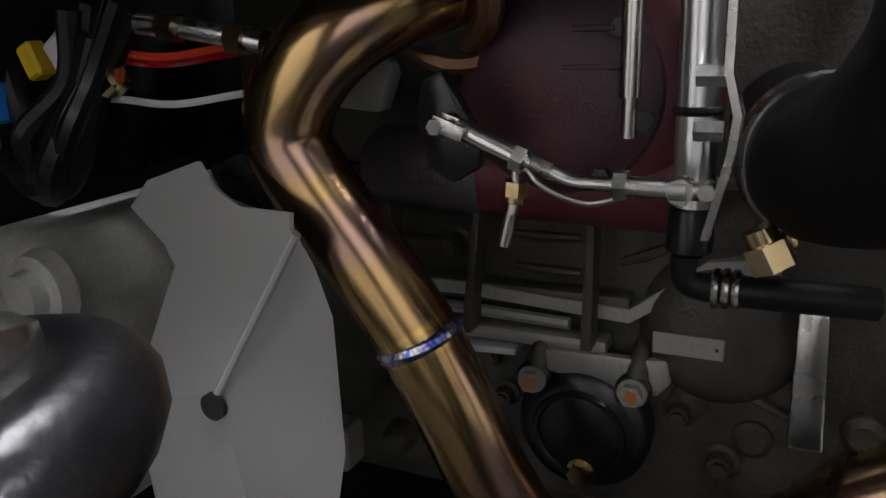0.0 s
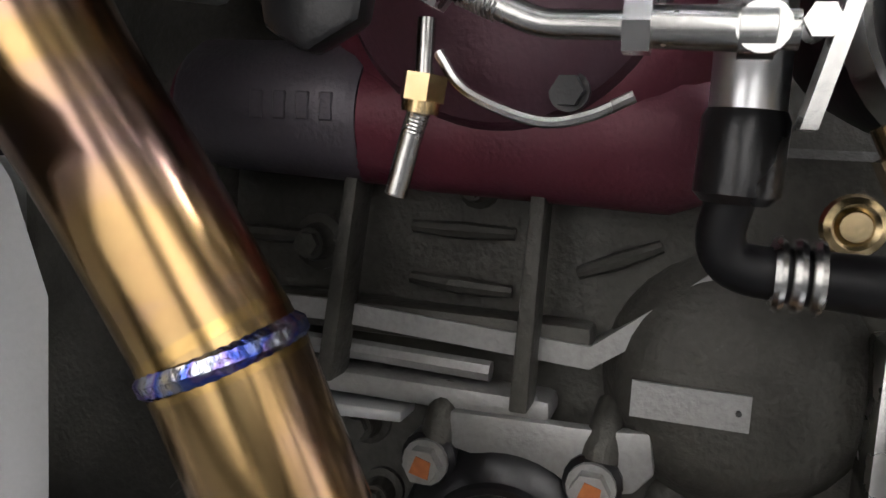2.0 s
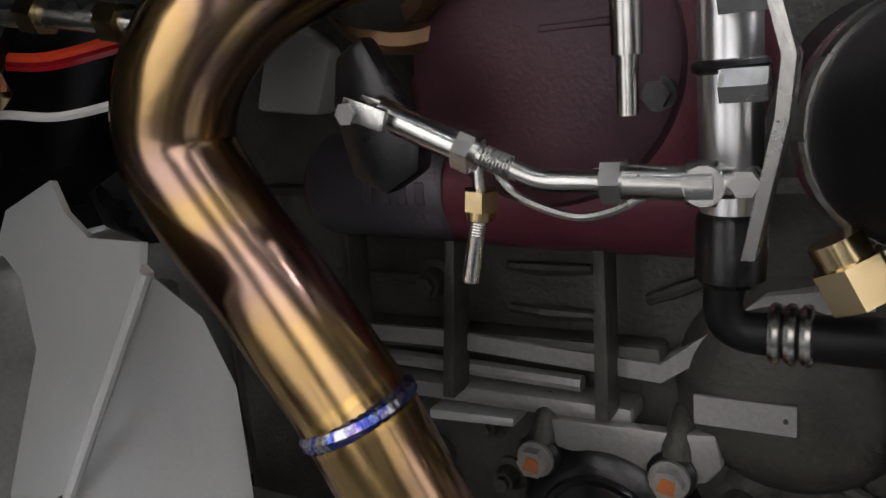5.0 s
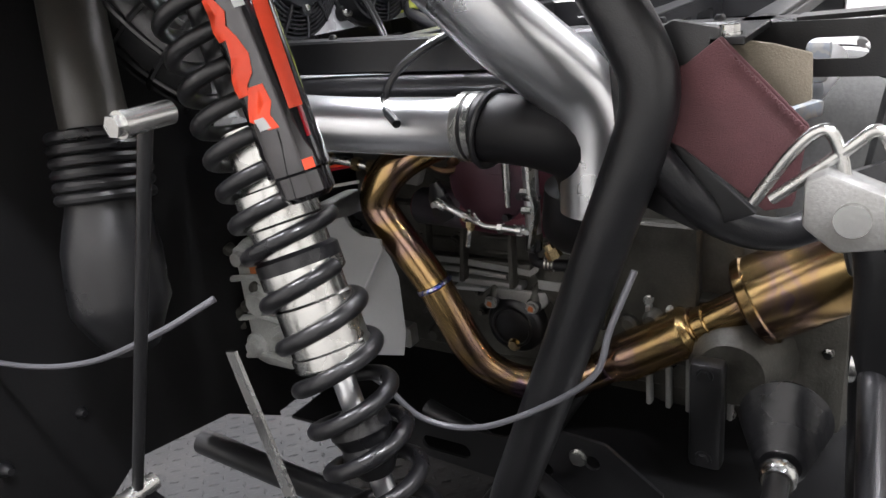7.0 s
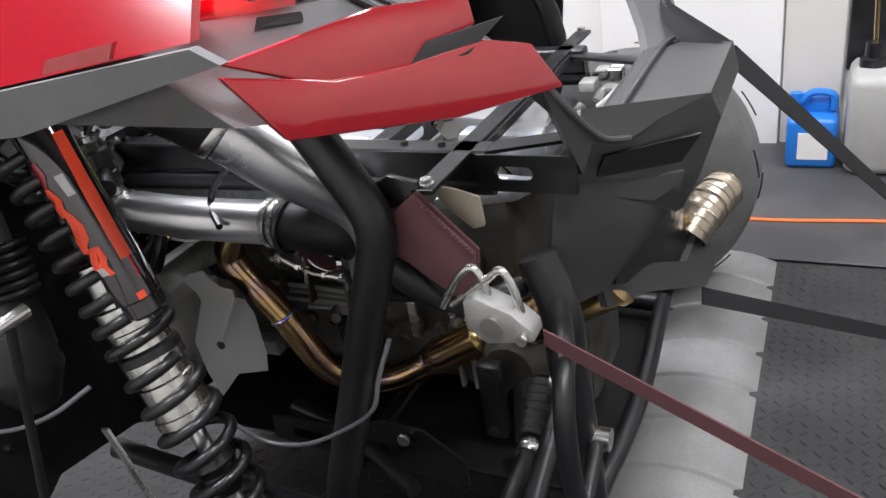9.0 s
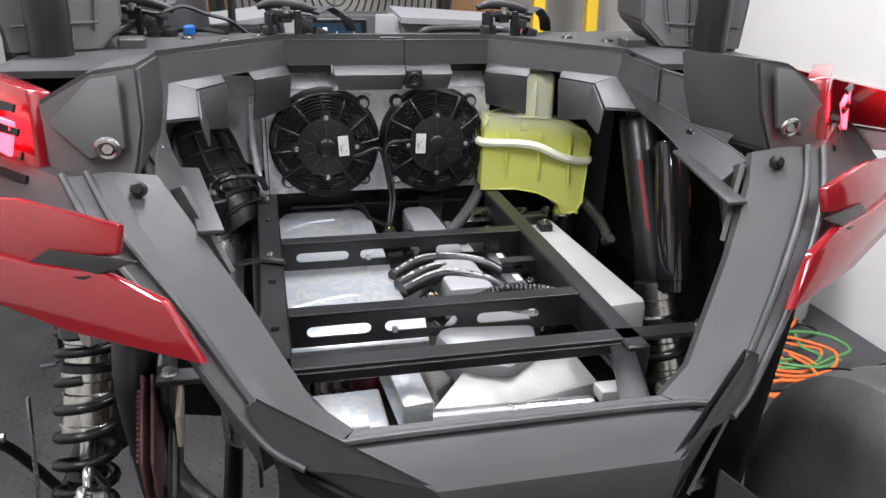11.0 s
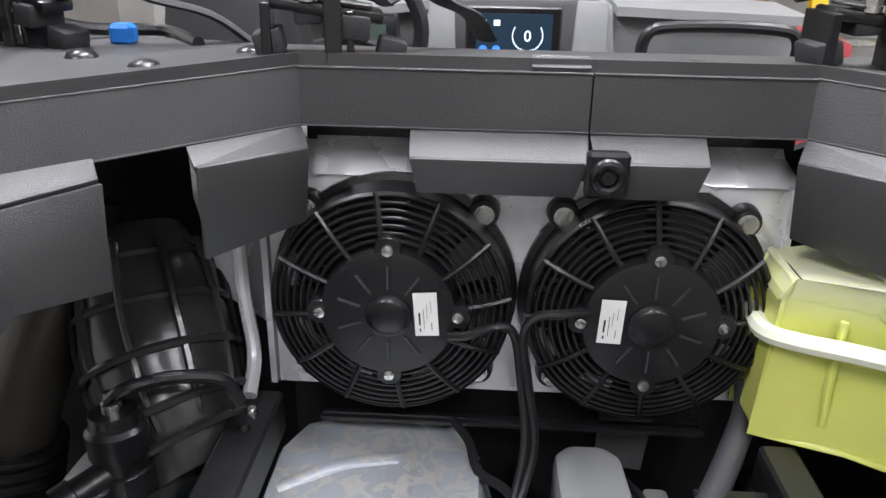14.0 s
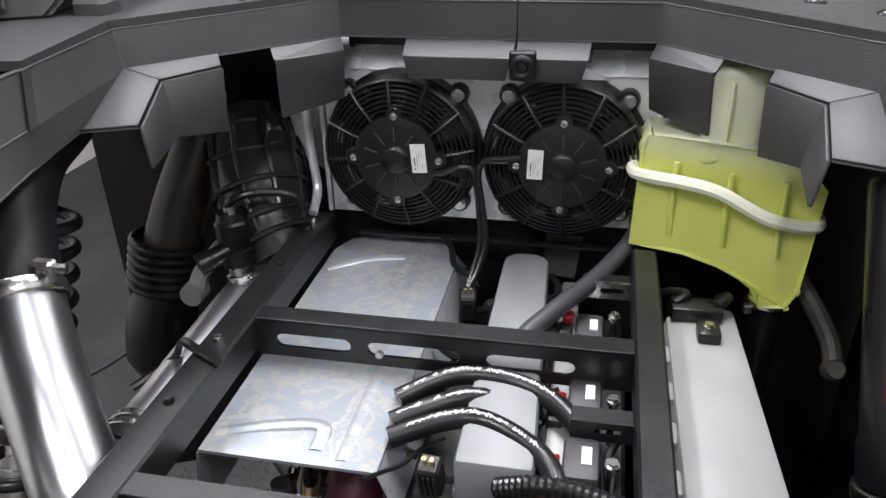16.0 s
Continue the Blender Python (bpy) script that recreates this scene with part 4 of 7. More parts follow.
    t = thing("steering_wheel", "black steering wheel with gauge pod behind", "steering wheel", at=(-.31, 1.0, 1.0))
    b = B()
    torus(b, (-.315, 1.0, 1.115), (0, 1, .25), .145, .016, 40, 10)
    part("wheel_rim", b, SEAT, t)
    for a in (200, 340, 90):
        b = B()
        d = V(math.cos(radians(a)), 0, math.sin(radians(a)))
        rod(b, V(-.315, 1.01, 1.10), V(-.315, 1.0, 1.115) + d * .14, .012, 8)
        part("spoke", b, SEAT, t)
    b = B()
    box(b, (-.40, 1.10, 1.03), (-.23, 1.16, 1.135), .012, seg=2)
    part("gauge_pod", b, PLASTIC_DARK, t)
    b = B()
    box(b, (-.375, 1.096, 1.055), (-.255, 1.10, 1.115))
    part("gauge_face", b, SCREEN_DIM, t)
    # hood corner
    b = B()
    slab(b, [(.66, 1.5, 1.13), (.95, 1.55, 1.04), (.95, 1.55, .0), (.66, 1.5, .0)], .3, .02)
    solo("front_fender", b, RED, "gloss red front fender corner", "fender")


SCREEN = glow("display_background", (0.010, 0.022, 0.036), 0.8)
SCREEN_WHITE = glow("display_white", (0.8, 0.9, 1.0), 1.0)
SCREEN_BLUE = glow("display_blue", (0.05, 0.2, 0.9), 1.0)
SCREEN_DIM = glow("display_dim", (0.05, 0.07, 0.06), 0.5)
cabin()


def deck_latch(x, y, rz, s=1.0):
    """Harness mount: bracket, buckle body, lever, webbing."""
    t = thing("harness_latch", "black harness buckle bracket bolted on the deck", "latch", "harness latches on the deck", (x, y, 1.21))
    m = Matrix.Translation((x, y, 1.21)) @ Matrix.Rotation(radians(rz), 4, "Z")
    b = B()
    box(b, (-.045, -.02, 0), (.045, .02, .006), .001, m)
    box(b, (-.048, -.024, 0), (-.040, .02, .052), .001, m)
    box(b, (.020, -.02, 0), (.026, .02, .045), .001, m)
    part("bracket", b, FRAME, t)
    b = B()
    tube(b, [m @ V(-.062, .014, .062), m @ V(-.03, .012, .070), m @ V(.02, .012, .064), m @ V(.062, .014, .052)], [.006, .010, .010, .007], 12, 4)
    part("padded_roll", b, SEAT, t)
    b = B()
    box(b, (-.05, -.016, .040), (.045, .016, .050), .003, m @ Matrix.Rotation(radians(8), 4, "Y"), 2)
    part("buckle", b, PLASTIC_DARK, t)
    b = B()
    box(b, (-.045, -.016, .0515), (.035, .004, .0545), .001, m @ Matrix.Rotation(radians(8), 4, "Y"), 1)
    part("lever", b, PLASTIC, t)
    b = B()
    for k, (u, h) in enumerate(((-.05, .030), (-.02, .046), (.012, .036), (.040, .028))):
        box(b, (u, -.022 + .008 * (k % 2), h - .012), (u + .024, .014, h + .008), .003, m @ Matrix.Rotation(radians(-12 + 9 * k), 4, "Y"), 2)
    part("strap_folds", b, BLACKWEB, t)
    b = B()
    box(b, (.002, -.026, .002), (.016, -.021, .058), .001, m)
    part("upright_tab", b, FRAME, t)
    b = B()
    p = m @ V(-.01, -.010, .054)
    hexbolt(b, p, (0, 0, 1), .008, .01)
    part("bolt", b, STEEL, t)
    b = B()
    tube(b, [m @ V(.05, 0, .05), m @ V(.08, .02, .06), m @ V(.11, .05, .045), m @ V(.14, .09, .03), m @ V(.16, .12, .004)], .013, 8, 4, squash=.3)
    part("webbing", b, BLACKWEB, t)


deck_latch(-.175, .05, 10)
deck_latch(.275, .06, 8)
deck_latch(-.46, .10, -25)
b = B()
box(b, (-.385, .10, 1.212), (-.362, .118, 1.232), .004)
solo("blue_connector", b, BLUE, "small blue plug connector on the deck wiring", "connector")
b = B()
tube(b, [(-.52, .02, 1.216), (-.47, .1, 1.235), (-.42, .14, 1.222), (-.36, .17, 1.218), (-.30, .10, 1.217)], .006, 8, 5)
solo("deck_cable", b, RUBBER, "black wiring lying across the deck", "cable")


# ---- the bay seen from above ----
def radiator():
    t = thing("radiator", "bright aluminium radiator shroud plate behind two fans", "radiator", at=(0, .07, .86))
    b = B()
    m = Matrix(((1, 0, 0, 0), (0, 0, 1, .055), (0, 1, 0, 0), (0, 0, 0, 1)))
    pierced(b, [(-.235, .888), (.245, .888), (.245, 1.110), (-.235, 1.110)], [circle(-.116, 1.0, .098), circle(.116, 1.0, .098)], .004, m)
    part("shroud_plate", b, ALU, t)
    b = B()
    box(b, (-.232, .064, .89), (.242, .10, 1.108))
    part("core", b, CORE, t)
    for k in range(22):
        b = B()
        z = .897 + k * .0098
        box(b, (-.228, .061, z), (.238, .0645, z + .0022))
        part("fin", b, STEEL, t)
    b = B()
    strip(b, [(-.235, .055, 1.110), (.245, .055, 1.110)], [(-.22, .085, 1.135), (.23, .085, 1.135)], (0, 0, .003))
    strip(b, [(-.22, .085, 1.135), (.23, .085, 1.135)], [(-.22, .15, 1.15), (.23, .15, 1.15)], (0, 0, .003))
    part("top_flange", b, ALU, t)
    b = B()
    slab(b, [(-.10, .045, 1.108), (-.08, .045, 1.122), (.14, .045, 1.122), (.17, .045, 1.108)], .008)
    part("top_lip", b, ALU, t)
    for xa, xb in ((-.19, -.105), (.145, .232)):
        b = B()
        strip(b, [(xa, .050, 1.112), (xb, .050, 1.112)], [(xa, .078, 1.137), (xb, .078, 1.137)], (0, .002, .003))
        part("bright_bracket", b, ALU, t)
        # dark panel standing in for the shaded underside behind the notch
        b = B()
        slab(b, [(xa - .01, .086, 1.130), (xb + .01, .086, 1.130), (xb + .01, .086, 1.20), (xa - .01, .086, 1.20)], .004)
        part("notch_shade_panel", b, PLASTIC_DARK, t)
    for x in (-.237, .243):
        b = B()
        slab(b, [(x, .05, .888), (x, .05, 1.110), (x, .14, 1.11), (x, .14, .888)], .006)
        part("end_tank", b, ALU, t)
    b = B()
    slab(b, [(-.245, .09, .93), (-.30, .10, .96), (-.33, .12, 1.06), (-.33, .12, 1.13), (-.245, .09, 1.13)], .006)
    part("side_baffle", b, ALU, t, "bare aluminium side baffle")
    b = B()
    tube(b, [(-.262, .05, 1.10), (-.264, .05, 1.0), (-.255, .04, .93), (-.25, .0, .905)], .007, 10, 5)
    part("bleed_pipe", b, ALU, t)
    return t


radiator()


def cooling_fan(x, flip):
    t = thing("radiator_fan", "black electric cooling fan with round wire guard", "fan", "radiator fans", (x, .05, 1.0))
    c = V(x, 0, 1.0)
    y = V(0, 1, 0)
    b = B()
    lathe(b, c + y * .012, c + y * .053, [(0, .1075), (.05, .110), (.8, .110), (.85, .116), (1, .116)], 48)
    bmesh.ops.delete(b, geom=[f for f in b.faces if len(f.verts) > 10], context="FACES")
    lathe(b, c + y * .013, c + y * .052, [(0, .104), (1, .104)], 48)
    bmesh.ops.delete(b, geom=[f for f in b.faces if len(f.verts) > 10], context="FACES")
    part("shroud_ring", b, PLASTIC_DARK, t)
    for i, R in enumerate((.068, .0745, .081, .0875, .094, .1005, .1065)):
        b = B()
        torus(b, c + y * (.006 + .010 * ((R - .06) / .05) ** 2), y, R, .0017, 56, 6)
        part("guard_ring", b, PLASTIC_DARK, t)
    for k in range(12):
        b = B()
        a = radians(k * 30 + (0 if flip else 4))
        d = V(math.cos(a), 0, math.sin(a))
        tw = V(-math.sin(a), 0, math.cos(a))
        pts = [c + d * .058 + y * .003, c + d * .085 + y * .006 + tw * .002, c + d * .109 + y * .014 + tw * .004]
        tube(b, pts, .0026, 6, 3)
        part("rib", b, PLASTIC_DARK, t)
    for k in range(9):
        b = B()
        a = radians(k * 40 + 10)
        d, tw = V(math.cos(a), 0, math.sin(a)), V(-math.sin(a), 0, math.cos(a))
        strip(b, [c + d * .05 + y * .028, c + d * .075 + y * .03 + tw * .008, c + d * .100 + y * .032 + tw * .010],
              [c + d * .05 + tw * .026 + y * .042, c + d * .075 + tw * .045 + y * .044, c + d * .100 + tw * .052 + y * .046], (0, .002, 0))
        part("impeller_blade", b, RUBBER, t)
    b = B()
    lathe(b, c - y * .004, c + y * .03, [(0, .055), (.03, .060), (.2, .062), (1, .062)], 48)
    hub = part("motor_cover", b, PLASTIC_DARK, t)
    for k in range(4):
        a = radians(k * 90)
        d = V(math.cos(a), 0, math.sin(a))
        b = B()
        lathe(b, c + d * .062 - y * .003, c + d * .062 + y * .012, [(0, .011), (.1, .012), (1, .012)], 18)
        ear = part("screw_lug", b, PLASTIC_DARK, hub)
        b = B()
        lathe(b, c + d * .062 - y * .0065, c + d * .062, [(0, .003), (.1, .005), (1, .0055)], 14)
        part("screw", b, STEEL, hub)
    b = B()
    lathe(b, c - y * .010, c, [(0, .0145), (.1, .0165), (.3, .0185), (.35, .021), (1, .022)], 28)
    part("centre_cap", b, RUBBER, hub)
    for k in range(10):
        a = radians(k * 36 + 18)
        d, tw = V(math.cos(a), 0, math.sin(a)), V(-math.sin(a), 0, math.cos(a))
        b = B()
        slab(b, [c + d * .026 - tw * .001 - y * .0062, c + d * .047 - tw * .001 - y * .0062, c + d * .047 + tw * .001 - y * .0062, c + d * .026 + tw * .001 - y * .0062], -.003)
        part("stiffener", b, PLASTIC, hub)
    # sticker with bars for its print
    sx = .034 if not flip else -.036
    m = Matrix.Translation(c + V(sx, -.0074, .004)) @ Matrix.Rotation(radians(-4 if not flip else 2), 4, "Y")
    b = B()
    box(b, (-.0105, -.0008, -.021), (.0105, .0006, .021), .0, m)
    st = part("sticker", b, LABEL, hub, "white maker's sticker")
    b = B()
    for q0, q1 in (((-.0066, -.0012, -.010), (-.0050, -.0006, .002)), ((-.0064, -.0012, -.0165), (-.0050, -.0006, -.0135)), ((-.0022, -.0012, -.014), (-.0018, -.0006, .006)), ((.0008, -.0012, -.004), (.0011, -.0006, .010)), ((.0044, -.0012, -.015), (.0050, -.0006, -.008)), ((.0046, -.0012, .002), (.0049, -.0006, .013))):
        box(b, q0, q1, 0, m)
    part("print_bars", b, INK, st)
    # corner ears and bolts
    for ex, ez in ((-.079, .083), (.082, .082), (-.079, -.083), (.082, -.082)):
        b = B()
        e = c + V(ex, .046, ez)
        lathe(b, e - y * .006, e + y * .008, [(0, .013), (.2, .014), (1, .015)], 16)
        slab(b, [e + V(-.012, 0, 0), e + V(.012, 0, 0), c + V(ex * .82 + .01, .046, ez * .80), c + V(ex * .82 - .01, .046, ez * .80)], .006)
        ear = part("mounting_ear", b, PLASTIC_DARK, t)
        b = B()
        hexbolt(b, e - y * .006, -y, .0075, .008)
        part("bolt", b, STEEL, ear)
    return t


cooling_fan(-.116, False)
cooling_fan(.116, True)
t = thing("fan_wiring", "black twin fan wires hanging over the engine", "cable", at=(0, -.03, .85))
for k, pts in enumerate(([(-.062, -.006, .982), (-.045, -.012, .987), (-.02, -.014, .998), (-.004, -.012, .990), (.004, -.02, .95), (.010, -.04, .90), (.004, -.06, .865), (-.002, -.075, .845)],
                         [(.060, -.006, 1.012), (.035, -.012, 1.012), (.014, -.012, 1.008), (.004, -.016, .99), (.010, -.024, .95), (.018, -.042, .90), (.010, -.062, .865), (.0, -.078, .845)])):
    b = B()
    tube(b, pts, .0042, 8, 6)
    part("wire", b, RUBBER, t)


def engine_frame():
    t = thing("engine_cradle", "black powder-coated steel frame over the engine", "frame", at=(0, -.4, .86))
    for x0, x1 in ((-.262, -.222), (.217, .250)):
        b = B()
        box(b, (x0, -.735, .855), (x1, .02 if x0 < 0 else -.03, .90), .003)
        rail = part("rail", b, FRAME, t)
        if x0 < 0:
            for y in (-.02, -.045, -.15, -.33, -.44, -.60, -.66):
                b = B()
                lathe(b, (-.242, y, .898), (-.242, y, .906), [(0, .006), (.6, .006), (1, .004)], 10)
                part("rivet", b, STEEL if y in (-.02, -.33) else FRAME, rail)
    for y in (-.25, -.535):
        b = B()
        box(b, (-.222, y - .028, .896), (.217, y, .900), .001)
        part("cross_flange", b, FRAME, t)
        b = B()
        m = Matrix(((1, 0, 0, 0), (0, 0, 1, y - .028), (0, 1, 0, 0), (0, 0, 0, 1)))
        pierced(b, [(-.222, .848), (.217, .848), (.217, .896), (-.222, .896)], [oval(-.198, -.105, .862, .880), oval(-.085, .025, .862, .880), oval(.055, .155, .862, .880)], .004, m)
        part("slotted_web", b, FRAME, t)
        b = B()
        hexbolt(b, (-.07, y - .03, .866), (0, -1, 0), .004, .004)
        part("bolt", b, STEEL, t)
    b = B()
    box(b, (-.385, -.712, .893), (.36, -.682, .900), .001)
    box(b, (-.222, -.716, .880), (.217, -.710, .895), .001)
    c3 = part("rear_cross_bar", b, FRAME, t)
    for x in (-.37, .345):
        b = B()
        hexbolt(b, (x, -.697, .900), (0, 0, 1), .008, .009)
        part("bolt", b, STEEL, c3)
    b = B()
    slab(b, [(.205, -.70, .893), (.238, -.70, .893), (.190, -.857, .893), (.150, -.857, .893)], .006, .001)
    part("tail_strap", b, FRAME, t)
    b = B()
    slab(b, [(-.262, -.735, .896), (-.222, -.735, .896), (-.17, -.86, .896), (-.205, -.86, .896)], -.005)
    part("tail_brace", b, FRAME, t)
    # slotted outer gusset and lower tube on the turbo side
    b = B()
    m = Matrix(((0, 0, 1, -.268), (1, 0, 0, 0), (0, 1, 0, 0), (0, 0, 0, 1)))
    pierced(b, [(-.86, .845), (-.72, .845), (-.72, .898), (-.86, .898)], [oval(-.80, -.745, .862, .882)], .004, m)
    part("slotted_gusset", b, FRAME, t)
    b = B()
    tube(b, [(-.245, -.735, .845), (-.255, -.5, .842), (-.26, -.2, .838), (-.262, .02, .832)], .016, 12, 4)
    part("lower_tube", b, FRAME, t)
    b = B()
    tube(b, [(.235, -.735, .845), (.235, .0, .838)], .016, 12, 2)
    part("lower_tube", b, FRAME, t)
    return t


engine_frame()


def coolant_tank():
    t = thing("coolant_tank", "translucent yellow-green coolant tank with pale seam", "tank", at=(.31, -.05, .84))
    b = B()
    out = [(.216, .902), (.216, 1.040), (.226, 1.055), (.29, 1.066), (.36, 1.060), (.412, 1.040), (.424, 1.02), (.419, .885), (.408, .862), (.378, .862), (.362, .885), (.32, .903), (.28, .908)]
    front = lambda x: -.014 - .075 * max(0, min(1, (x - .216) / .16)) ** .8
    vf = [b.verts.new((x, front(x), z)) for x, z in out]
    vb = [b.verts.new((x, .045, z)) for x, z in out]
    b.faces.new(vf)
    b.faces.new(vb[::-1])
    for i in range(len(out)):
        j = (i + 1) % len(out)
        b.faces.new((vf[i], vf[j], vb[j], vb[i]))
    bmesh.ops.triangulate(b, faces=[g for g in b.faces if len(g.verts) > 4])
    bmesh.ops.bevel(b, geom=[e for e in b.edges if e.calc_face_angle(0) > .35], offset=.008, segments=3, affect="EDGES", clamp_overlap=True)
    body = part("body", b, TANK, t)
    b = B()
    box(b, (.284, -.050, 1.03), (.356, .035, 1.153), .010, seg=3)
    part("filler_neck", b, TANK, t)
    b = B()
    tube(b, [(.312, -.051, 1.045), (.312, -.0525, 1.09), (.312, -.0505, 1.135)], .003, 6, 4)
    part("moulded_rib", b, TANK, t)
    b = B()
    tube(b, [(.211, .03, 1.004), (.210, -.012, 1.004), (.232, -.036, 1.007), (.27, -.060, 1.011), (.31, -.080, 1.009), (.36, -.096, .988), (.40, -.096, .978), (.424, -.090, .977), (.430, -.06, .977), (.429, -.0, .977)], .0085, 8, 5)
    part("seam", b, TANK_BAND, t)
    for x in (.262, .325, .385):
        b = B()
        y = front(x)
        tube(b, [(x, y + .0015, .93), (x - .003, y, .97), (x - .002, y + .0015, 1.03)], .0035, 8, 4)
        part("moulded_rib", b, TANK, t)
    b = B()
    rod(b, (.393, -.055, .845), (.393, -.055, .868), .022, 20)
    part("outlet", b, TANK, t)
    b = B()
    torus(b, (.393, -.055, .850), (0, 0, 1), .024, .004, 28, 8)
    box(b, (.36, -.085, .843), (.372, -.075, .857), .002)
    part("hose_clamp", b, STEEL, t)
    b = B()
    tube(b, [(.393, -.055, .848), (.393, -.058, .80), (.385, -.07, .70), (.36, -.09, .60)], .0215, 14, 5)
    solo("tank_hose", b, RUBBER, "black rubber hose below the coolant tank", "hose")
    b = B()
    tube(b, [(.405, -.02, .90), (.43, -.06, .88), (.455, -.12, .845), (.46, -.15, .82)], .012, 10, 5)
    lathe(b, (.459, -.14, .808), (.459, -.165, .826), [(0, .010), (.2, .013), (.8, .013), (1, .010)], 16)
    solo("bleed_arm", b, CAST_DARK, "dull metal link arm beside the tank", "arm")


coolant_tank()


def plenum():
    t = thing("intake_plenum", "long white plastic intake box beside the frame", "intake box", at=(.29, -.35, .8))
    b = B()
    a = [(.258, -.110), (.350, -.078), (.366, -.515), (.262, -.528)]
    slab(b, [V(x, y, .785) for x, y in a], -.07, .016)
    part("body", b, WHITEPLASTIC, t)
    for y in (-.20, -.27, -.34, -.41, -.48):
        b = B()
        box(b, (.250, y - .018, .82), (.264, y + .018, .852), .006, seg=2)
        part("runner_tab", b, WHITEPLASTIC, t)
    b = B()
    box(b, (.266, -.135, 0.853), (.329, -.10, 0.874), .005, seg=2)
    tube(b, [(.27, -.12, 0.872), (.285, -.105, 0.878), (.27, -.09, 0.872), (.25, -.08, 0.86)], .006, 8, 4)
    tube(b, [(.32, -.12, 0.872), (.335, -.10, 0.875), (.33, -.08, 0.86)], .008, 8, 4)
    se = part("sensor", b, PLASTIC_DARK, t)
    b = B()
    box(b, (.295, -.180, 0.853), (.322, -.147, 0.870), .004, seg=2)
    part("plug", b, PLASTIC_DARK, t)
    b = B()
    hexbolt(b, (.308, -.165, 0.870), (0, 0, 1), .0055, .006)
    part("bolt", b, STEEL, t)


plenum()


def heat_shields():
    t = thing("engine_heat_shield", "water-stained bare aluminium heat shield over the engine", "heat shield", at=(-.12, -.2, .78))
    out = [(-.222, .0), (-.205, .040), (-.17, .058), (-.065, .060), (-.045, .035), (-.03, -.02), (-.03, -.44), (-.222, -.44)]
    b = B()
    vs = [V(x, y, .842 - (.006 if y < -.3 else 0)) for x, y in out]
    slab(b, vs, -.004, .0)
    part("top_sheet", b, ALU_STAINED, t)
    b = B()
    strip(b, [(-.045, .035, .841), (-.03, -.02, .841), (-.03, -.44, .835)], [(-.028, .045, .80), (-.010, -.02, .79), (-.012, -.44, .785)], (.002, 0, -.002))
    strip(b, [(-.205, .040, .841), (-.17, .058, .841), (-.065, .060, .841), (-.045, .035, .841)], [(-.21, .07, .80), (-.175, .085, .80), (-.06, .085, .80), (-.028, .055, .80)], (0, .003, 0))
    strip(b, [(-.222, .0, .841), (-.222, -.44, .835)], [(-.235, .0, .74), (-.235, -.44, .74)], (-.003, 0, 0))
    part("folded_edge", b, ALU_STAINED, t)
    for pts in ([(-.215, -.055, .843), (-.17, -.025, .846), (-.135, -.012, .846), (-.10, -.010, .845), (-.098, -.06, .8435)],
                [(-.215, -.41, .838), (-.15, -.39, .841), (-.105, -.385, .841), (-.10, -.42, .8385)],
                [(-.075, .05, .843), (-.072, -.10, .843), (-.070, -.43, .8375)]):
        b = B()
        tube(b, pts, .009, 10, 5, squash=.45)
        part("pressed_ridge", b, ALU_STAINED, t)
    b = B()
    slab(b, [(-.19, -.29, .8405), (-.13, -.30, .8405), (-.12, -.33, .8405), (-.15, -.345, .8405), (-.20, -.34, .8405)], .003, .0012)
    part("pressed_panel", b, ALU_STAINED, t)
    b = B()
    slab(b, [(-.11, -.245, .8415), (-.085, -.245, .8415), (-.085, -.285, .8415), (-.105, -.295, .8415), (-.16, -.27, .8415)], .003, .0012)
    part("pressed_panel", b, ALU_STAINED, t)
    t = thing("rear_heat_shield", "crumpled bright aluminium shield over the silencer", "heat shield", at=(-.12, -.55, .72))
    b = B()
    slab(b, [(-.222, -.545, .815), (-.225, -.50, .83), (-.09, -.485, .835), (-.01, -.49, .83), (-.015, -.545, .815)], -.02, .004)
    part("front_sheet", b, ALU_STAINED, t)
    b = B()
    slab(b, [(-.214, -.615, .80), (-.15, -.725, .79), (-.098, -.75, .79), (-.102, -.613, .80)], -.02, .004)
    part("rear_sheet", b, ALU_STAINED, t)
    b = B()
    slab(b, [(-.103, -.612, .812), (-.058, -.614, .812), (-.049, -.745, .806), (-.092, -.75, .806)], -.05, .008)
    part("rear_block", b, ALU_STAINED, t)
    b = B()
    box(b, (-.150, -.705, .798), (-.128, -.680, .8015))
    part("sticker", b, LABEL, t)
    # rear silencer tube and exhaust clamp bits under the sill
    b = B()
    rod(b, (-.05, -.715, .79), (.18, -.722, .79), .027, 32)
    solo("cross_tube", b, CHROME, "bright polished tube across the rear bay", "tube")
    t = thing("tow_latch", "worn white metal latch with curled hook", "latch", at=(.22, -.76, .80))
    b = B()
    tube(b, [(.155, -.775, .81), (.165, -.80, .83), (.19, -.80, .835), (.20, -.775, .83), (.18, -.765, .815)], .009, 8, 5)
    part("hook", b, WHITEPLASTIC, t)
    b = B()
    box(b, (.17, -.765, .835), (.21, -.735, .853), .004, seg=2)
    part("plate", b, WHITEPLASTIC, t)
    b = B()
    box(b, (.262, -.765, .825), (.318, -.735, .842), .004, seg=2)
    box(b, (.275, -.79, .82), (.285, -.76, .845), .003)
    box(b, (.298, -.79, .82), (.308, -.76, .845), .003)
    part("plate", b, STEEL, t)


heat_shields()


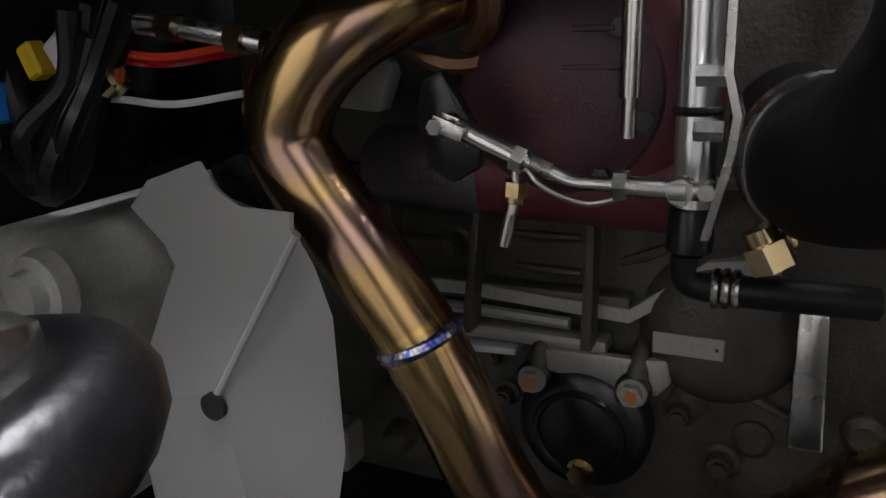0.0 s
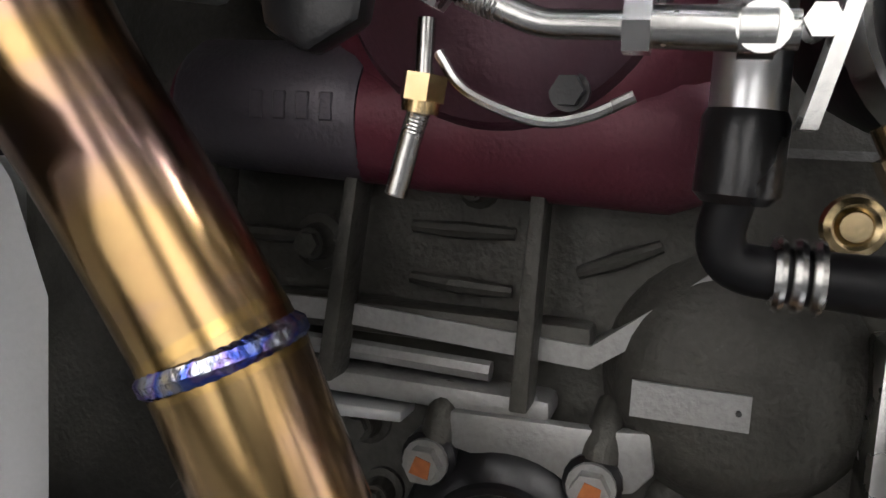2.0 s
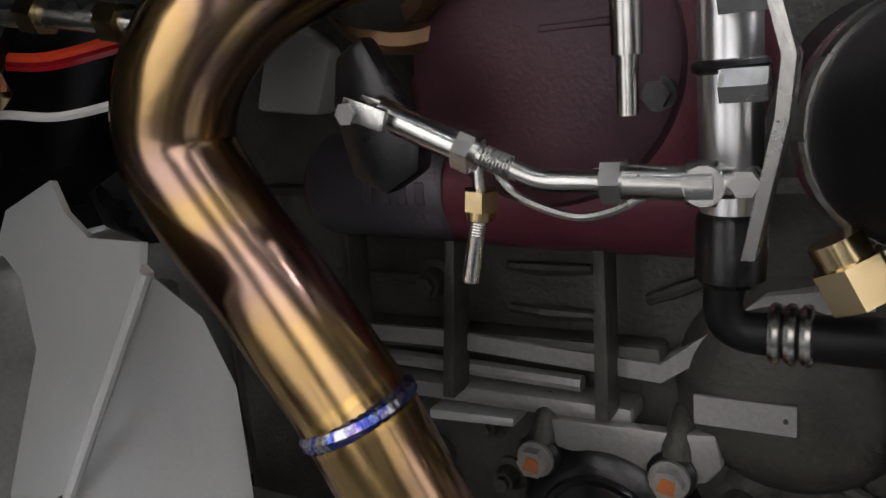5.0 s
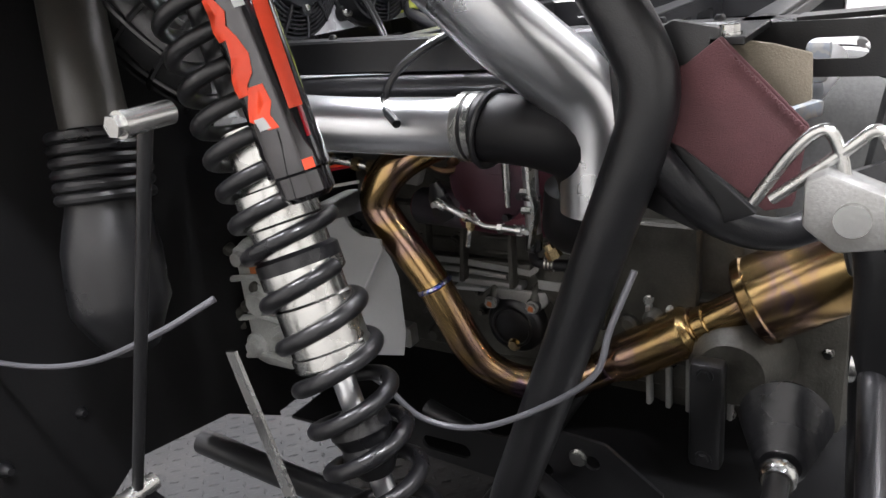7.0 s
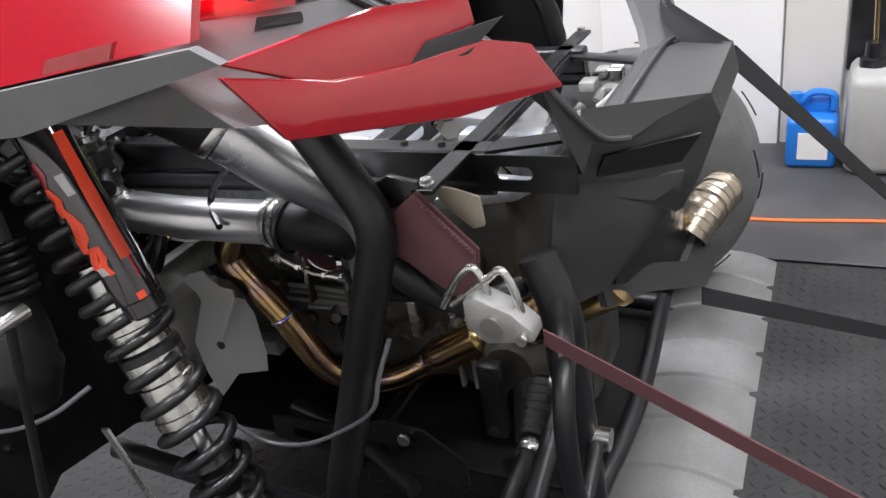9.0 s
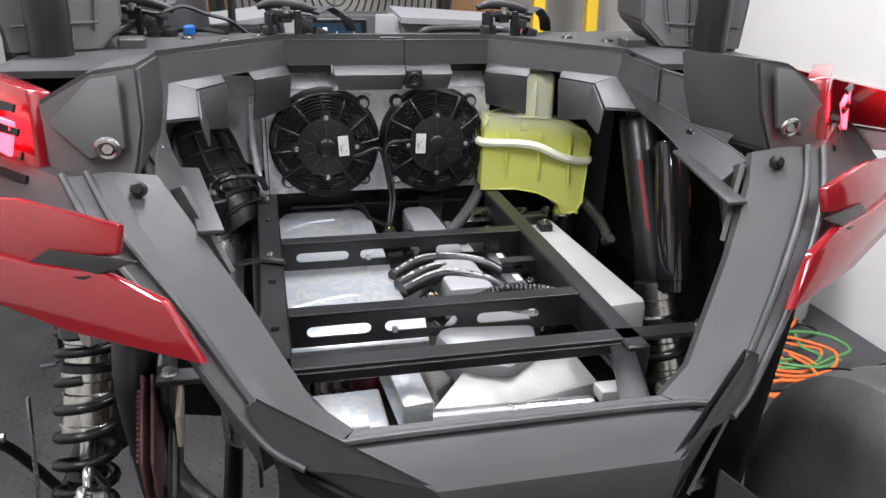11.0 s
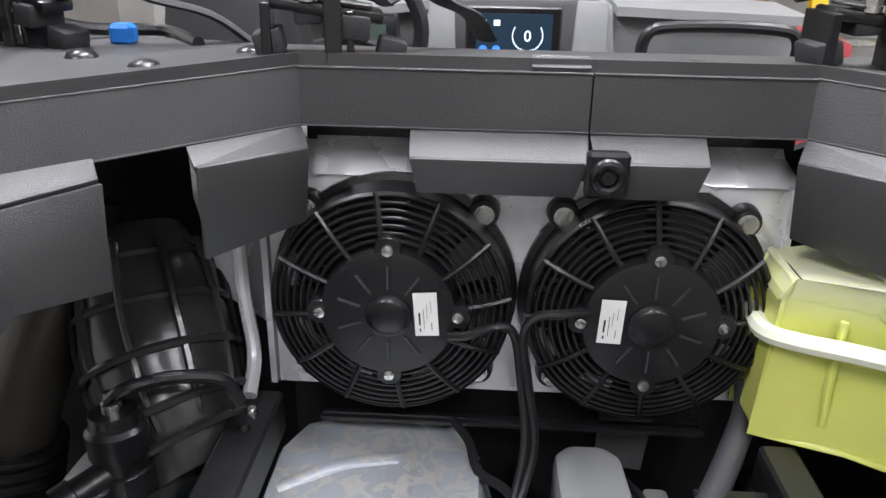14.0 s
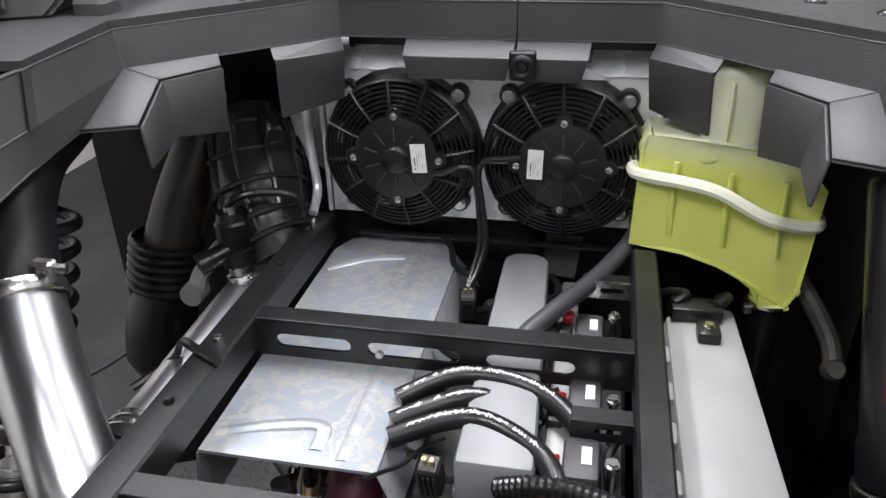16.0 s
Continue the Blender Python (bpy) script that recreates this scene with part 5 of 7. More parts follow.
def engine_top():
    t = thing("engine", "grey cast alloy engine with pale valve cover", "engine", at=(.05, -.3, .3))
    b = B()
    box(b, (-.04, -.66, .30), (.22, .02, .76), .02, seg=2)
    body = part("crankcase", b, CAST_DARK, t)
    b = B()
    slab(b, [(.04, -.005, .80), (.055, .012, .80), (.09, .012, .80), (.105, -.005, .80), (.125, -.43, .80), (.045, -.43, .80)], -.06, .008)
    vc = part("valve_cover", b, PALEGREY, t, "pale grey valve cover")
    b = B()
    torus(b, (.075, -.05, .801), (0, 0, 1), .017, .003, 24, 6)
    part("oil_fill_ring", b, PALEGREY, vc)
    for y in (-.14, -.22, -.36, -.41):
        b = B()
        box(b, (.042, y - .012, .80), (.118, y + .012, .812), .003, seg=2)
        part("cover_rib", b, PALEGREY, vc)
    b = B()
    slab(b, [(.125, -.01, .78), (.15, -.01, .78), (.16, -.43, .78), (.13, -.43, .78)], -.05, .006)
    part("cam_cover_edge", b, CAST, t)
    b = B()
    slab(b, [(-.015, -.56, .80), (.02, -.515, .81), (.09, -.50, .81), (.15, -.52, .80), (.14, -.60, .78), (.08, -.64, .78), (.02, -.62, .78)], -.06, .012)
    part("rear_cover", b, PALEGREY, t, "pale cast rear engine cover")
    for p in ((.05, -.585, .80), (.105, -.56, .80), (.0, -.56, .802), (.13, -.60, .79)):
        b = B()
        hexbolt(b, p, (0, 0, 1), .006, .008)
        part("bolt", b, STEEL, t)
    b = B()
    tube(b, [(.03, -.60, .79), (.045, -.575, .805), (.08, -.565, .805), (.11, -.585, .79)], .012, 10, 4)
    part("casting_rib", b, PALEGREY, t)
    b = B()
    slab(b, [(-.05, -.69, .755), (.03, -.60, .775), (.20, -.60, .775), (.21, -.67, .765), (.06, -.69, .755)], -.05, .008)
    part("gearbox_top", b, CAST, t)
    b = B()
    torus(b, (.035, -.665, .772), (0, 0, 1), .01, .004, 18, 6)
    part("bolt_ring", b, STEEL, t)
    return t


engine_top()


def wiring():
    # braided hoses
    for k, pts in enumerate(([(-.035, -.333, .848), (.01, -.300, .856), (.052, -.289, .858), (.102, -.297, .856), (.144, -.324, .852), (.170, -.360, .84), (.180, -.40, .81)],
                             [(-.032, -.372, .848), (.016, -.343, .856), (.055, -.321, .852), (.085, -.312, .838), (.12, -.315, .82)],
                             [(-.028, -.397, .848), (.019, -.373, .856), (.058, -.363, .858), (.098, -.378, .856), (.133, -.406, .852), (.150, -.442, .846), (.158, -.48, .82)])):
        t = thing("braided_hose", "black braided hose with white flecks painted for its sheen", "hose", "hoses over the engine", pts[0])
        b = B()
        tube(b, pts, .0115, 12, 6)
        part("tube", b, RUBBER, t)
        # white flecks along the upper side, painted for the sheen of the braid
        b = B()
        sp = smooth_path(pts, 8)
        rnd = random.Random(k)
        for p, q in zip(sp[1:30], sp[2:31]):
            if rnd.random() < .85:
                up = V(0, -.2, 1).normalized() * .0112
                for c_ in (.15, .5, .85):
                    o = p + (q - p) * c_ + up + V(0, rnd.uniform(-.0012, .0012), 0)
                    w = V(rnd.uniform(-.0008, .0008), .0010 + .0026 * rnd.random(), 0)
                    e = (q - p) * .12
                    slab(b, [o - w - e, o - w + e, o + w + e, o + w - e], .0005)
        part("sheen_flecks", b, LABEL, t)
    b = B()
    tube(b, [(.222, .035, .93), (.225, .03, .90), (.21, .0, .885), (.17, -.07, .87), (.12, -.15, .862), (.085, -.205, .85), (.07, -.25, .82)], .0125, 12, 6)
    solo("coolant_hose", b, mat("grey_rubber_hose", (.05, .05, .055), .42, 0, .2, 300, .15), "dark grey rubber coolant hose across the engine", "hose")
    for y in (-.085, -.365):
        t = thing("coil_bracket", "black slotted steel bracket on the frame rail", "bracket", "coil brackets", (.19, y, .86))
        b = B()
        box(b, (.155, y, .872), (.217, y + .02, .876), .001)
        part("flange", b, FRAME, t)
        b = B()
        m = Matrix(((1, 0, 0, 0), (0, 0, 1, y - .004), (0, 1, 0, 0), (0, 0, 0, 1)))
        pierced(b, [(.155, .852), (.217, .852), (.217, .876), (.155, .876)], [oval(.178, .208, .860, .868), circle(.164, .864, .003, 10)], .004, m)
        part("web", b, STEEL if y > -.2 else FRAME, t)
    for y, tall in ((-.30, 1), (-.40, 1), (-.13, 0), (-.47, 0)):
        t = thing("ignition_coil", "black ignition coil with white tag and red clip", "coil", "ignition coils", (.16, y, .80))
        b = B()
        box(b, (.150, y - .03, .79), (.186, y + .03, .858 if tall else .835), .006, seg=2)
        part("body", b, PLASTIC, t)
        b = B()
        box(b, (.168, y - .012, .858 if tall else .835), (.178, y + .012, .860 if tall else .837))
        part("tag", b, LABEL, t)
        b = B()
        box(b, (.133, y - .005, .835), (.147, y + .012, .848), .002)
        part("clip", b, RED, t, "red locking clip")
        b = B()
        box(b, (.128, y - .03, .80), (.147, y - .006, .842), .003)
        part("plug", b, PLASTIC_DARK, t)
        b = B()
        rod(b, (.198, y, .79), (.198, y, .850), .004, 8)
        hexbolt(b, (.198, y, .850), (0, 0, 1), .006, .006)
        part("stud", b, STEEL, t)
    for x, y, rz in ((0.0, -.085, 10), (.02, -.415, -5), (-.005, -.30, 40)):
        t = thing("wire_plug", "black wiring plug with brass pins", "connector", "wiring plugs", (x, y, .80))
        m = Matrix.Translation((x, y, .82)) @ Matrix.Rotation(radians(rz), 4, "Z") @ Matrix.Rotation(radians(15), 4, "X")
        b = B()
        box(b, (-.012, -.012, -.02), (.012, .012, .025), .003, m)
        for i in range(4):
            box(b, (-.010 + i * .0055, -.0145, -.015), (-.007 + i * .0055, -.011, .018), .0005, m)
        part("shell", b, PLASTIC_DARK, t)
        b = B()
        for i in range(2):
            rod(b, m @ V(-.004 + i * .008, 0, .024), m @ V(-.004 + i * .008, 0, .033), .003, 8)
        part("pins", b, BRASS, t)
    rnd = random.Random(9)
    for k in range(22):
        b = B()
        x, y = rnd.uniform(-.02, .2), rnd.uniform(-.48, .0)
        p = V(x, y, rnd.uniform(.80, .835))
        pts = [p]
        d = V(rnd.uniform(-1, 1), rnd.uniform(-1, 1), 0).normalized()
        for i in range(4):
            d = (d + V(rnd.uniform(-.7, .7), rnd.uniform(-.7, .7), rnd.uniform(-.2, .2))).normalized()
            pts.append(pts[-1] + d * .03)
        tube(b, pts, rnd.choice((.0025, .0035, .005)), 6, 4)
        solo("engine_wire", b, PLASTIC_DARK, "thin black wire among the engine loom", "wire", "loom wires")
    t = thing("corrugated_conduit", "black corrugated conduit across the frame", "conduit", at=(.15, -.46, .85))
    b = B()
    p = smooth_path([(.09, -.445, .846), (.13, -.452, .862), (.18, -.458, .862), (.23, -.475, .850), (.28, -.55, .80), (.31, -.60, .76)], 14)
    tube(b, p, [.0095 + .0016 * (i % 2) for i in range(len(p))], 10, 1)
    part("tube", b, RUBBER, t)
    b = B()
    for zz, yy in ((.872, .03), (.868, .045)):
        box(b, (-.19, yy, zz - .012), (.19, yy + .006, zz - .008))
    solo("chassis_slot_rail", b, FRAME, "thin black rails below the radiator", "rail")
    b = B()
    slab(b, [(-.23, .10, .60), (.24, .10, .60), (.24, .10, .885), (-.23, .10, .885)], .01)
    # added panel that closes the bay behind the engine
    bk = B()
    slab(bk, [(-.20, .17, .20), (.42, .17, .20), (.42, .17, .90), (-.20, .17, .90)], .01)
    solo("bulkhead", bk, LINER, "matt black panel added behind the engine to close the bay", "panel")
    fw = solo("firewall", b, PLASTIC_DARK, "black firewall below the radiator", "panel")
    for x in (-.19, -.10, 0, .10, .19):
        b = B()
        lathe(b, (x, .10, .86), (x, .092, .86), [(0, .008), (.5, .008), (1, .004)], 12)
        part("rivet", b, FRAME, fw)
    b = B()
    slab(b, [(.09, .06, .80), (.14, .06, .795), (.15, .075, .86), (.095, .075, .862)], .004)
    solo("heat_flap", b, PLASTIC, "black plastic flap with pale diamond mark", "flap")


wiring()


DUCT = mat("satin_black_duct", (.026, .026, .027), .24, 0, .15, 300, .2, .4, (.03, .03, .03), 12)


def intake_left():
    # ribbed air duct elbow
    t = thing("air_duct", "black ribbed plastic air duct elbow", "duct", at=(-.33, 0, .88))
    b = B()
    path = [(-.385, .105, 1.025), (-.372, .080, .985), (-.350, .040, .928), (-.322, .000, .878), (-.292, -.030, .838)]
    tube(b, path, [.050, .068, .074, .068, .050], 32, 6)
    part("elbow", b, DUCT, t)
    sp = smooth_path(path, 4)
    for i in (3, 6, 9, 12, 14):
        p, q = sp[i], sp[i + 1]
        b = B()
        R = [.062, .071, .075, .073, .067][(3, 6, 9, 12, 14).index(i)]
        torus(b, p, q - p, R + .001, .0045, 36, 6)
        part("rib", b, DUCT, t)
    for a in range(0, 360, 36):
        b = B()
        pts = []
        for i, p in enumerate(sp[2:16]):
            f = (i + 2) / (len(sp) - 1)
            R = .051 + .024 * math.sin(min(1, f * 1.15) * math.pi) ** .6
            d = (sp[min(i + 3, len(sp) - 1)] - p).normalized()
            u = d.cross(V(1, 0, 0)).normalized()
            w = d.cross(u)
            pts.append(p + (u * math.cos(radians(a)) + w * math.sin(radians(a))) * R)
        tube(b, pts, .0042, 6, 2)
        part("rib", b, DUCT, t)
    # lower charge pipe
    t = thing("charge_pipe", "polished aluminium charge pipe with black silicone elbow", "pipe", at=(-.33, -.25, .77))
    b = B()
    tube(b, [(-.325, -.03, .815), (-.328, -.12, .808), (-.328, -.25, .803), (-.322, -.41, .802)], .0345, 32, 4)
    part("tube", b, CHROME, t)
    b = B()
    tube(b, [(-.322, -.392, .802), (-.320, -.45, .800), (-.310, -.495, .79), (-.29, -.52, .77), (-.27, -.525, .735), (-.265, -.525, .70)], .0395, 24, 6)
    el = part("silicone_elbow", b, SILICONE, t)
    for y, z in ((-.397, .802), (-.412, .802)):
        b = B()
        lathe(b, (-.322, y + .005, z), (-.322, y - .005, z), [(0, .0395), (.1, .0408), (.9, .0408), (1, .0395)], 36)
        part("hose_clamp", b, STEEL, t)
    b = B()
    torus(b, (-.322, -.428, .80), (.1, 1, .15), .043, .004, 32, 8)
    part("cable_loop", b, RUBBER, t)
    # blow-off valve on the pipe
    t = thing("blow_off_valve", "black blow-off valve on a short alloy stub", "valve", at=(-.335, -.085, .83))
    b = B()
    lathe(b, (-.335, -.085, .825), (-.337, -.083, .862), [(0, .021), (.3, .021), (.35, .023), (.5, .023), (.55, .02), (1, .02)], 20)
    part("stub", b, STEEL, t)
    b = B()
    lathe(b, (-.337, -.083, .858), (-.342, -.078, .938), [(0, .024), (.3, .024), (.32, .021), (.5, .021), (.52, .026), (.8, .026), (.85, .022), (1, .020)], 22)
    body = part("body", b, RUBBER, t)
    b = B()
    lathe(b, (-.340, -.085, .885), (-.378, -.125, .872), [(0, .014), (.7, .014), (.72, .0165), (1, .0165)], 16)
    part("outlet", b, RUBBER, body)
    b = B()
    lathe(b, (-.342, -.078, .936), (-.343, -.078, .956), [(0, .009), (.5, .008), (.6, .005), (1, .004)], 12)
    part("nipple", b, STEEL, body)
    b = B()
    tube(b, [(-.343, -.08, .948), (-.325, -.08, .962), (-.29, -.065, .965), (-.255, -.05, .955), (-.243, -.045, .93)], .006, 10, 6)
    part("vacuum_hose", b, RUBBER, t)
    # pale lever
    b = B()
    tube(b, [(-.405, -.10, .815), (-.398, -.085, .84), (-.375, -.06, .87), (-.362, -.04, .88)], [.014, .013, .012, .012], 10, 5)
    lathe(b, (-.408, -.115, .812), (-.408, -.085, .812), [(0, .017), (1, .017)], 16)
    solo("shift_lever", b, PALEGREY, "pale cast metal lever arm", "lever")
    # main upper pipe
    t = thing("intake_pipe", "large polished aluminium intake pipe with clamped coupler", "pipe", at=(-.38, -.5, .8))
    b = B()
    path = [(-.408, -.412, .998), (-.384, -.440, .958), (-.358, -.467, .917), (-.325, -.498, .876), (-.297, -.525, .837), (-.286, -.540, .785), (-.285, -.538, .70)]
    tube(b, path, .043, 36, 6)
    part("tube", b, CHROME, t)
    b = B()
    tube(b, [(-.400, -.422, .985), (-.424, -.392, 1.022), (-.452, -.345, 1.062), (-.485, -.27, 1.09), (-.515, -.17, 1.10)], [.047, .047, .049, .052, .054], 28, 6)
    part("coupler", b, SILICONE, t)
    d = (V(*path[1]) - V(*path[0])).normalized()
    b = B()
    p = V(-.404, -.418, .992)
    lathe(b, p - d * .008, p + d * .008, [(0, .048), (.1, .049), (.9, .049), (1, .048)], 40)
    cl = part("clamp", b, STEEL, t)
    b = B()
    box(b, p + V(.028, -.004, .032), p + V(.052, .01, .046), .003)
    rod(b, p + V(.03, .0, .040), p + V(.062, .006, .036), .005, 8)
    part("clamp_screw", b, STEEL, cl)
    b = B()
    tube(b, [(-.22, -.375, .905), (-.27, -.345, .90), (-.31, -.30, .868), (-.335, -.29, .832), (-.37, -.33, .815)], .0055, 8, 6)
    solo("pipe_cable", b, RUBBER, "black cable crossing the charge pipe", "cable")


intake_left()


# ---- the turbo side of the engine ----
def exhaust():
    t = thing("exhaust_downpipe", "gold and purple heat-tinted stainless downpipe with weld seams", "exhaust pipe", at=(-.17, -.3, .33))
    up = [(-.135, -.245, .738), (-.165, -.225, .731), (-.190, -.196, .713), (-.202, -.170, .684), (-.203, -.158, .652), (-.202, -.172, .622), (-.200, -.206, .576), (-.198, -.240, .5265)]
    b = B()
    tube(b, up, [.0280, .0280, .0280, .0278, .0276, .0272, .0270, .0268], 48, 8)
    u = part("upper_bend", b, GOLD, t)
    lo = [(-.198, -.240, .5265), (-.194, -.262, .478), (-.187, -.282, .428), (-.174, -.306, .385), (-.152, -.344, .356), (-.122, -.400, .345), (-.092, -.452, .362), (-.084, -.470, .374)]
    b = B()
    tube(b, lo, .0272, 48, 8)
    part("lower_bend", b, GOLD_LOW, t)
    j0 = V(-.198, -.240, .5265)
    au, al = (V(*up[-2]) - j0).normalized(), (V(*lo[1]) - j0).normalized()
    for nm, ax, s0, s1_, R, m_ in (("straw_band", au, .004, .0085, .0270, STRAW), ("straw_band", al, .004, .0065, .0274, STRAW)):
        b = B()
        tube(b, [j0 + ax * s0, j0 + ax * s1_], R, 48, 1, caps=False)
        part(nm, b, m_, t)
    d = (V(*lo[1]) - V(*lo[0])).normalized()
    for k in range(40):
        b = B()
        a = 2 * math.pi * k / 40
        s1 = d.cross(V(1, 0, 0)).normalized()
        s2 = d.cross(s1)
        p = V(-.198, -.240, .5265) + (s1 * math.cos(a) + s2 * math.sin(a)) * .0242
        tg = (-s1 * math.sin(a) + s2 * math.cos(a))
        tube(b, [p - tg * .0042, p, p + tg * .0042], [.0046, .0054, .0046], 8, 3)
        part("weld_bead", b, WELD, t)
    b = B()
    torus(b, up[0], (.9, -.55, .2), .034, .009, 36, 8)
    part("v_band_clamp", b, BRONZE, t, "tarnished V-band clamp")
    fx = [(-.084, -.470, .374), (-.080, -.525, .408), (-.080, -.582, .446), (-.080, -.600, .458)]
    b = B()
    p = smooth_path(fx, 10)
    tube(b, p, [.0275 + .010 * min(1, 6 * min(i, len(p) - 1 - i) / len(p)) for i in range(len(p))], 36, 1)
    part("flex_section", b, GOLD_WEAVE, t, "braided flexible joint")
    b = B()
    tube(b, [(-.080, -.595, .455), (-.080, -.650, .492), (-.079, -.672, .508)], .0265, 36, 3)
    part("link_pipe", b, GOLD, t)
    for p0, R in (((-.083, -.475, .377), .0285), ((-.080, -.604, .461), .0285), ((-.080, -.622, .473), .0275)):
        b = B()
        torus(b, p0, (0, -.83, .56), R, .0022, 32, 6)
        part("weld_ring", b, GOLD_LOW, t)
    t = thing("muffler", "polished gold-tinted stainless exhaust silencer", "muffler", at=(-.06, -.76, .47))
    a, c = V(-.079, -.668, .505), V(-.054, -.850, .610)
    b = B()
    lathe(b, a, c, [(0, .03), (.01, .052), (.04, .062), (.10, .064), (.11, .061), (.9, .061), (.92, .064), (.97, .062), (1, .03)], 48)
    part("can", b, GOLD, t)
    b = B()
    tube(b, [c + V(0, .03, -.01), (0, -.86, .635), (.07, -.88, .635), (.135, -.925, .60)], .022, 24, 5)
    part("outlet_pipe", b, GOLD, t)
    pts = smooth_path([(.135, -.93, .575), (.165, -.95, .603), (.195, -.965, .617), (.235, -.978, .622)], 3)
    for i, (p, q) in enumerate(zip(pts, pts[1:])):
        b = B()
        tube(b, [p, q], .038 + .0012 * (i % 2), 30, 1, caps=False)
        part("pie_cut_section", b, TIP, t)
        b = B()
        torus(b, q, q - p, .0388, .0011, 30, 6)
        part("weld_ring", b, TIP, t)


TIP = mat("brushed_stainless_tip", (.50, .44, .35), .30, 1.0, .3, 220, .1)
exhaust()


def turbo():
    t = thing("turbocharger", "dark maroon turbocharger housing with steel hardware", "turbocharger", at=(-.1, -.28, .58))
    c = V(-.085, -.305, .672)
    b = B()
    n = 40
    pts = [c + V(0, math.cos(a), math.sin(a)) * (.058 + .006 * i / n) for i, a in ((i, radians(80 - 330 * i / n)) for i in range(n + 1))]
    tube(b, pts, [.022 + .016 * i / 10 for i in range(11)], 22, 1)
    part("volute", b, TURBO, t)
    b = B()
    lathe(b, c + V(.05, 0, 0), c + V(-.048, 0, 0), [(0, .075), (.3, .080), (.6, .077), (.64, .070), (.80, .068), (.90, .064), (.97, .052), (1, .034)], 56)
    part("housing", b, TURBO_FACE, t)
    b = B()
    torus(b, c + V(-.012, -.004, -.002), (1, 0, 0), .0735, .0055, 56, 8)
    part("dark_band", b, RUBBER, t)
    for y0, z0, ln in ((-.012, .034, .026), (-.006, .012, .040)):
        b = B()
        box(b, c + V(-.0485, y0 - ln, z0), c + V(-.0455, y0, z0 + .004), .001)
        part("cast_step", b, TURBO_FACE, t)
    b = B()
    torus(b, c + V(-.0165, -.004, -.002), (1, 0, 0), .0705, .0020, 56, 8)
    part("bright_lip", b, CHROME, t)
    b = B()
    lathe(b, (-.085, -.150, .612), (-.085, -.385, .606), [(0, .025), (.05, .029), (.45, .030), (.5, .031), (.95, .031), (1, .026)], 30)
    part("scroll_tube", b, TURBO, t)
    b = B()
    lathe(b, (-.087, -.155, .613), (-.087, -.245, .611), [(0, .027), (.05, .0300), (.95, .0310), (1, .029)], 30)
    part("collar", b, TURBO_GREY, t)
    for k in range(4):
        b = B()
        y = -.200 - .011 * k
        box(b, (-.1185, y - .003, .606), (-.1165, y + .003, .618), .0006)
        part("raised_mark", b, TURBO_GREY, t)
    for y, z in ((-.345, .708), (-.36, .655), (-.335, .62)):
        b = B()
        hexbolt(b, (-.125, y, z), (-1, 0, 0), .006, .008)
        part("bolt", b, PLASTIC_DARK, t)
    # hot side
    b = B()
    lathe(b, (-.14, -.235, .735), (-.02, -.20, .69), [(0, .030), (.2, .040), (.6, .055), (1, .055)], 30)
    part("turbine_housing", b, CAST_DARK, t)
    b = B()
    torus(b, (-.112, -.238, .728), (1, .3, -.4), .042, .008, 36, 8)
    part("heat_band", b, BRONZE, t, "tarnished bronze band clamp")
    # inlet hose
    b = B()
    tube(b, [(-.10, -.44, .65), (-.15, -.452, .642), (-.185, -.465, .645), (-.225, -.485, .66), (-.258, -.50, .69), (-.266, -.505, .72)], [.036, .04, .041, .041, .040, .038], 28, 6)
    part("inlet_hose", b, SILICONE, t)
    b = B()
    lathe(b, (-.155, -.454, .642), (-.170, -.459, .643), [(0, .0415), (.1, .043), (.9, .043), (1, .0415)], 36)
    part("band_clamp", b, STEEL, t)
    # wastegate linkage
    b = B()
    tube(b, [(-.200, -.272, .659), (-.200, -.300, .6465), (-.200, -.306, .644)], .0058, 14, 2)
    tube(b, [(-.200, -.303, .6455), (-.200, -.322, .638), (-.200, -.337, .632), (-.200, -.350, .6312), (-.200, -.368, .6308)], .0040, 14, 5)
    tube(b, [(-.200, -.362, .631), (-.200, -.392, .630)], .0058, 14, 1)
    rodp = part("wastegate_rod", b, STEEL, t)
    for p, ax in (((-.200, -.3085, .643), (0, -.92, -.39)), ((-.200, -.3635, .631), (0, -1, 0))):
        b = B()
        p, ax = V(*p), V(*ax).normalized()
        rod(b, p - ax * .0035, p + ax * .0035, .0082, 6)
        part("lock_nut", b, STEEL, rodp)
    for k in range(9):
        b = B()
        p = V(-.200, -.3155 - k * .0013, .6405 - k * .00055)
        torus(b, p, (0, -.92, -.39), .0041, .0005, 14, 5)
        part("thread_turn", b, STEEL, rodp)
    b = B()
    for dx in (-.0075, .0045):
        slab(b, [V(-.200 + dx, -.262, .667), V(-.200 + dx, -.259, .659), V(-.200 + dx, -.278, .652), V(-.200 + dx, -.281, .660)], .003, .0008)
    part("clevis", b, STEEL, t)
    b = B()
    rod(b, (-.2100, -.2625, .660), (-.18, -.2625, .660), .0032, 12)
    rod(b, (-.2115, -.2625, .660), (-.209, -.2625, .660), .0046, 6)
    part("pivot_pin", b, CAST, t)
    b = B()
    slab(b, [V(-.178, -.258, .690), V(-.178, -.244, .682), V(-.178, -.240, .662), V(-.178, -.246, .632), V(-.178, -.262, .624), V(-.178, -.280, .634), V(-.178, -.282, .648), V(-.178, -.268, .672)], .012, .003)
    part("lever_plate", b, RUBBER, t, "black lever plate")
    b = B()
    lathe(b, (-.200, -.388, .630), (-.200, -.402, .630), [(0, .0075), (.6, .0075), (.65, .005), (1, .005)], 14)
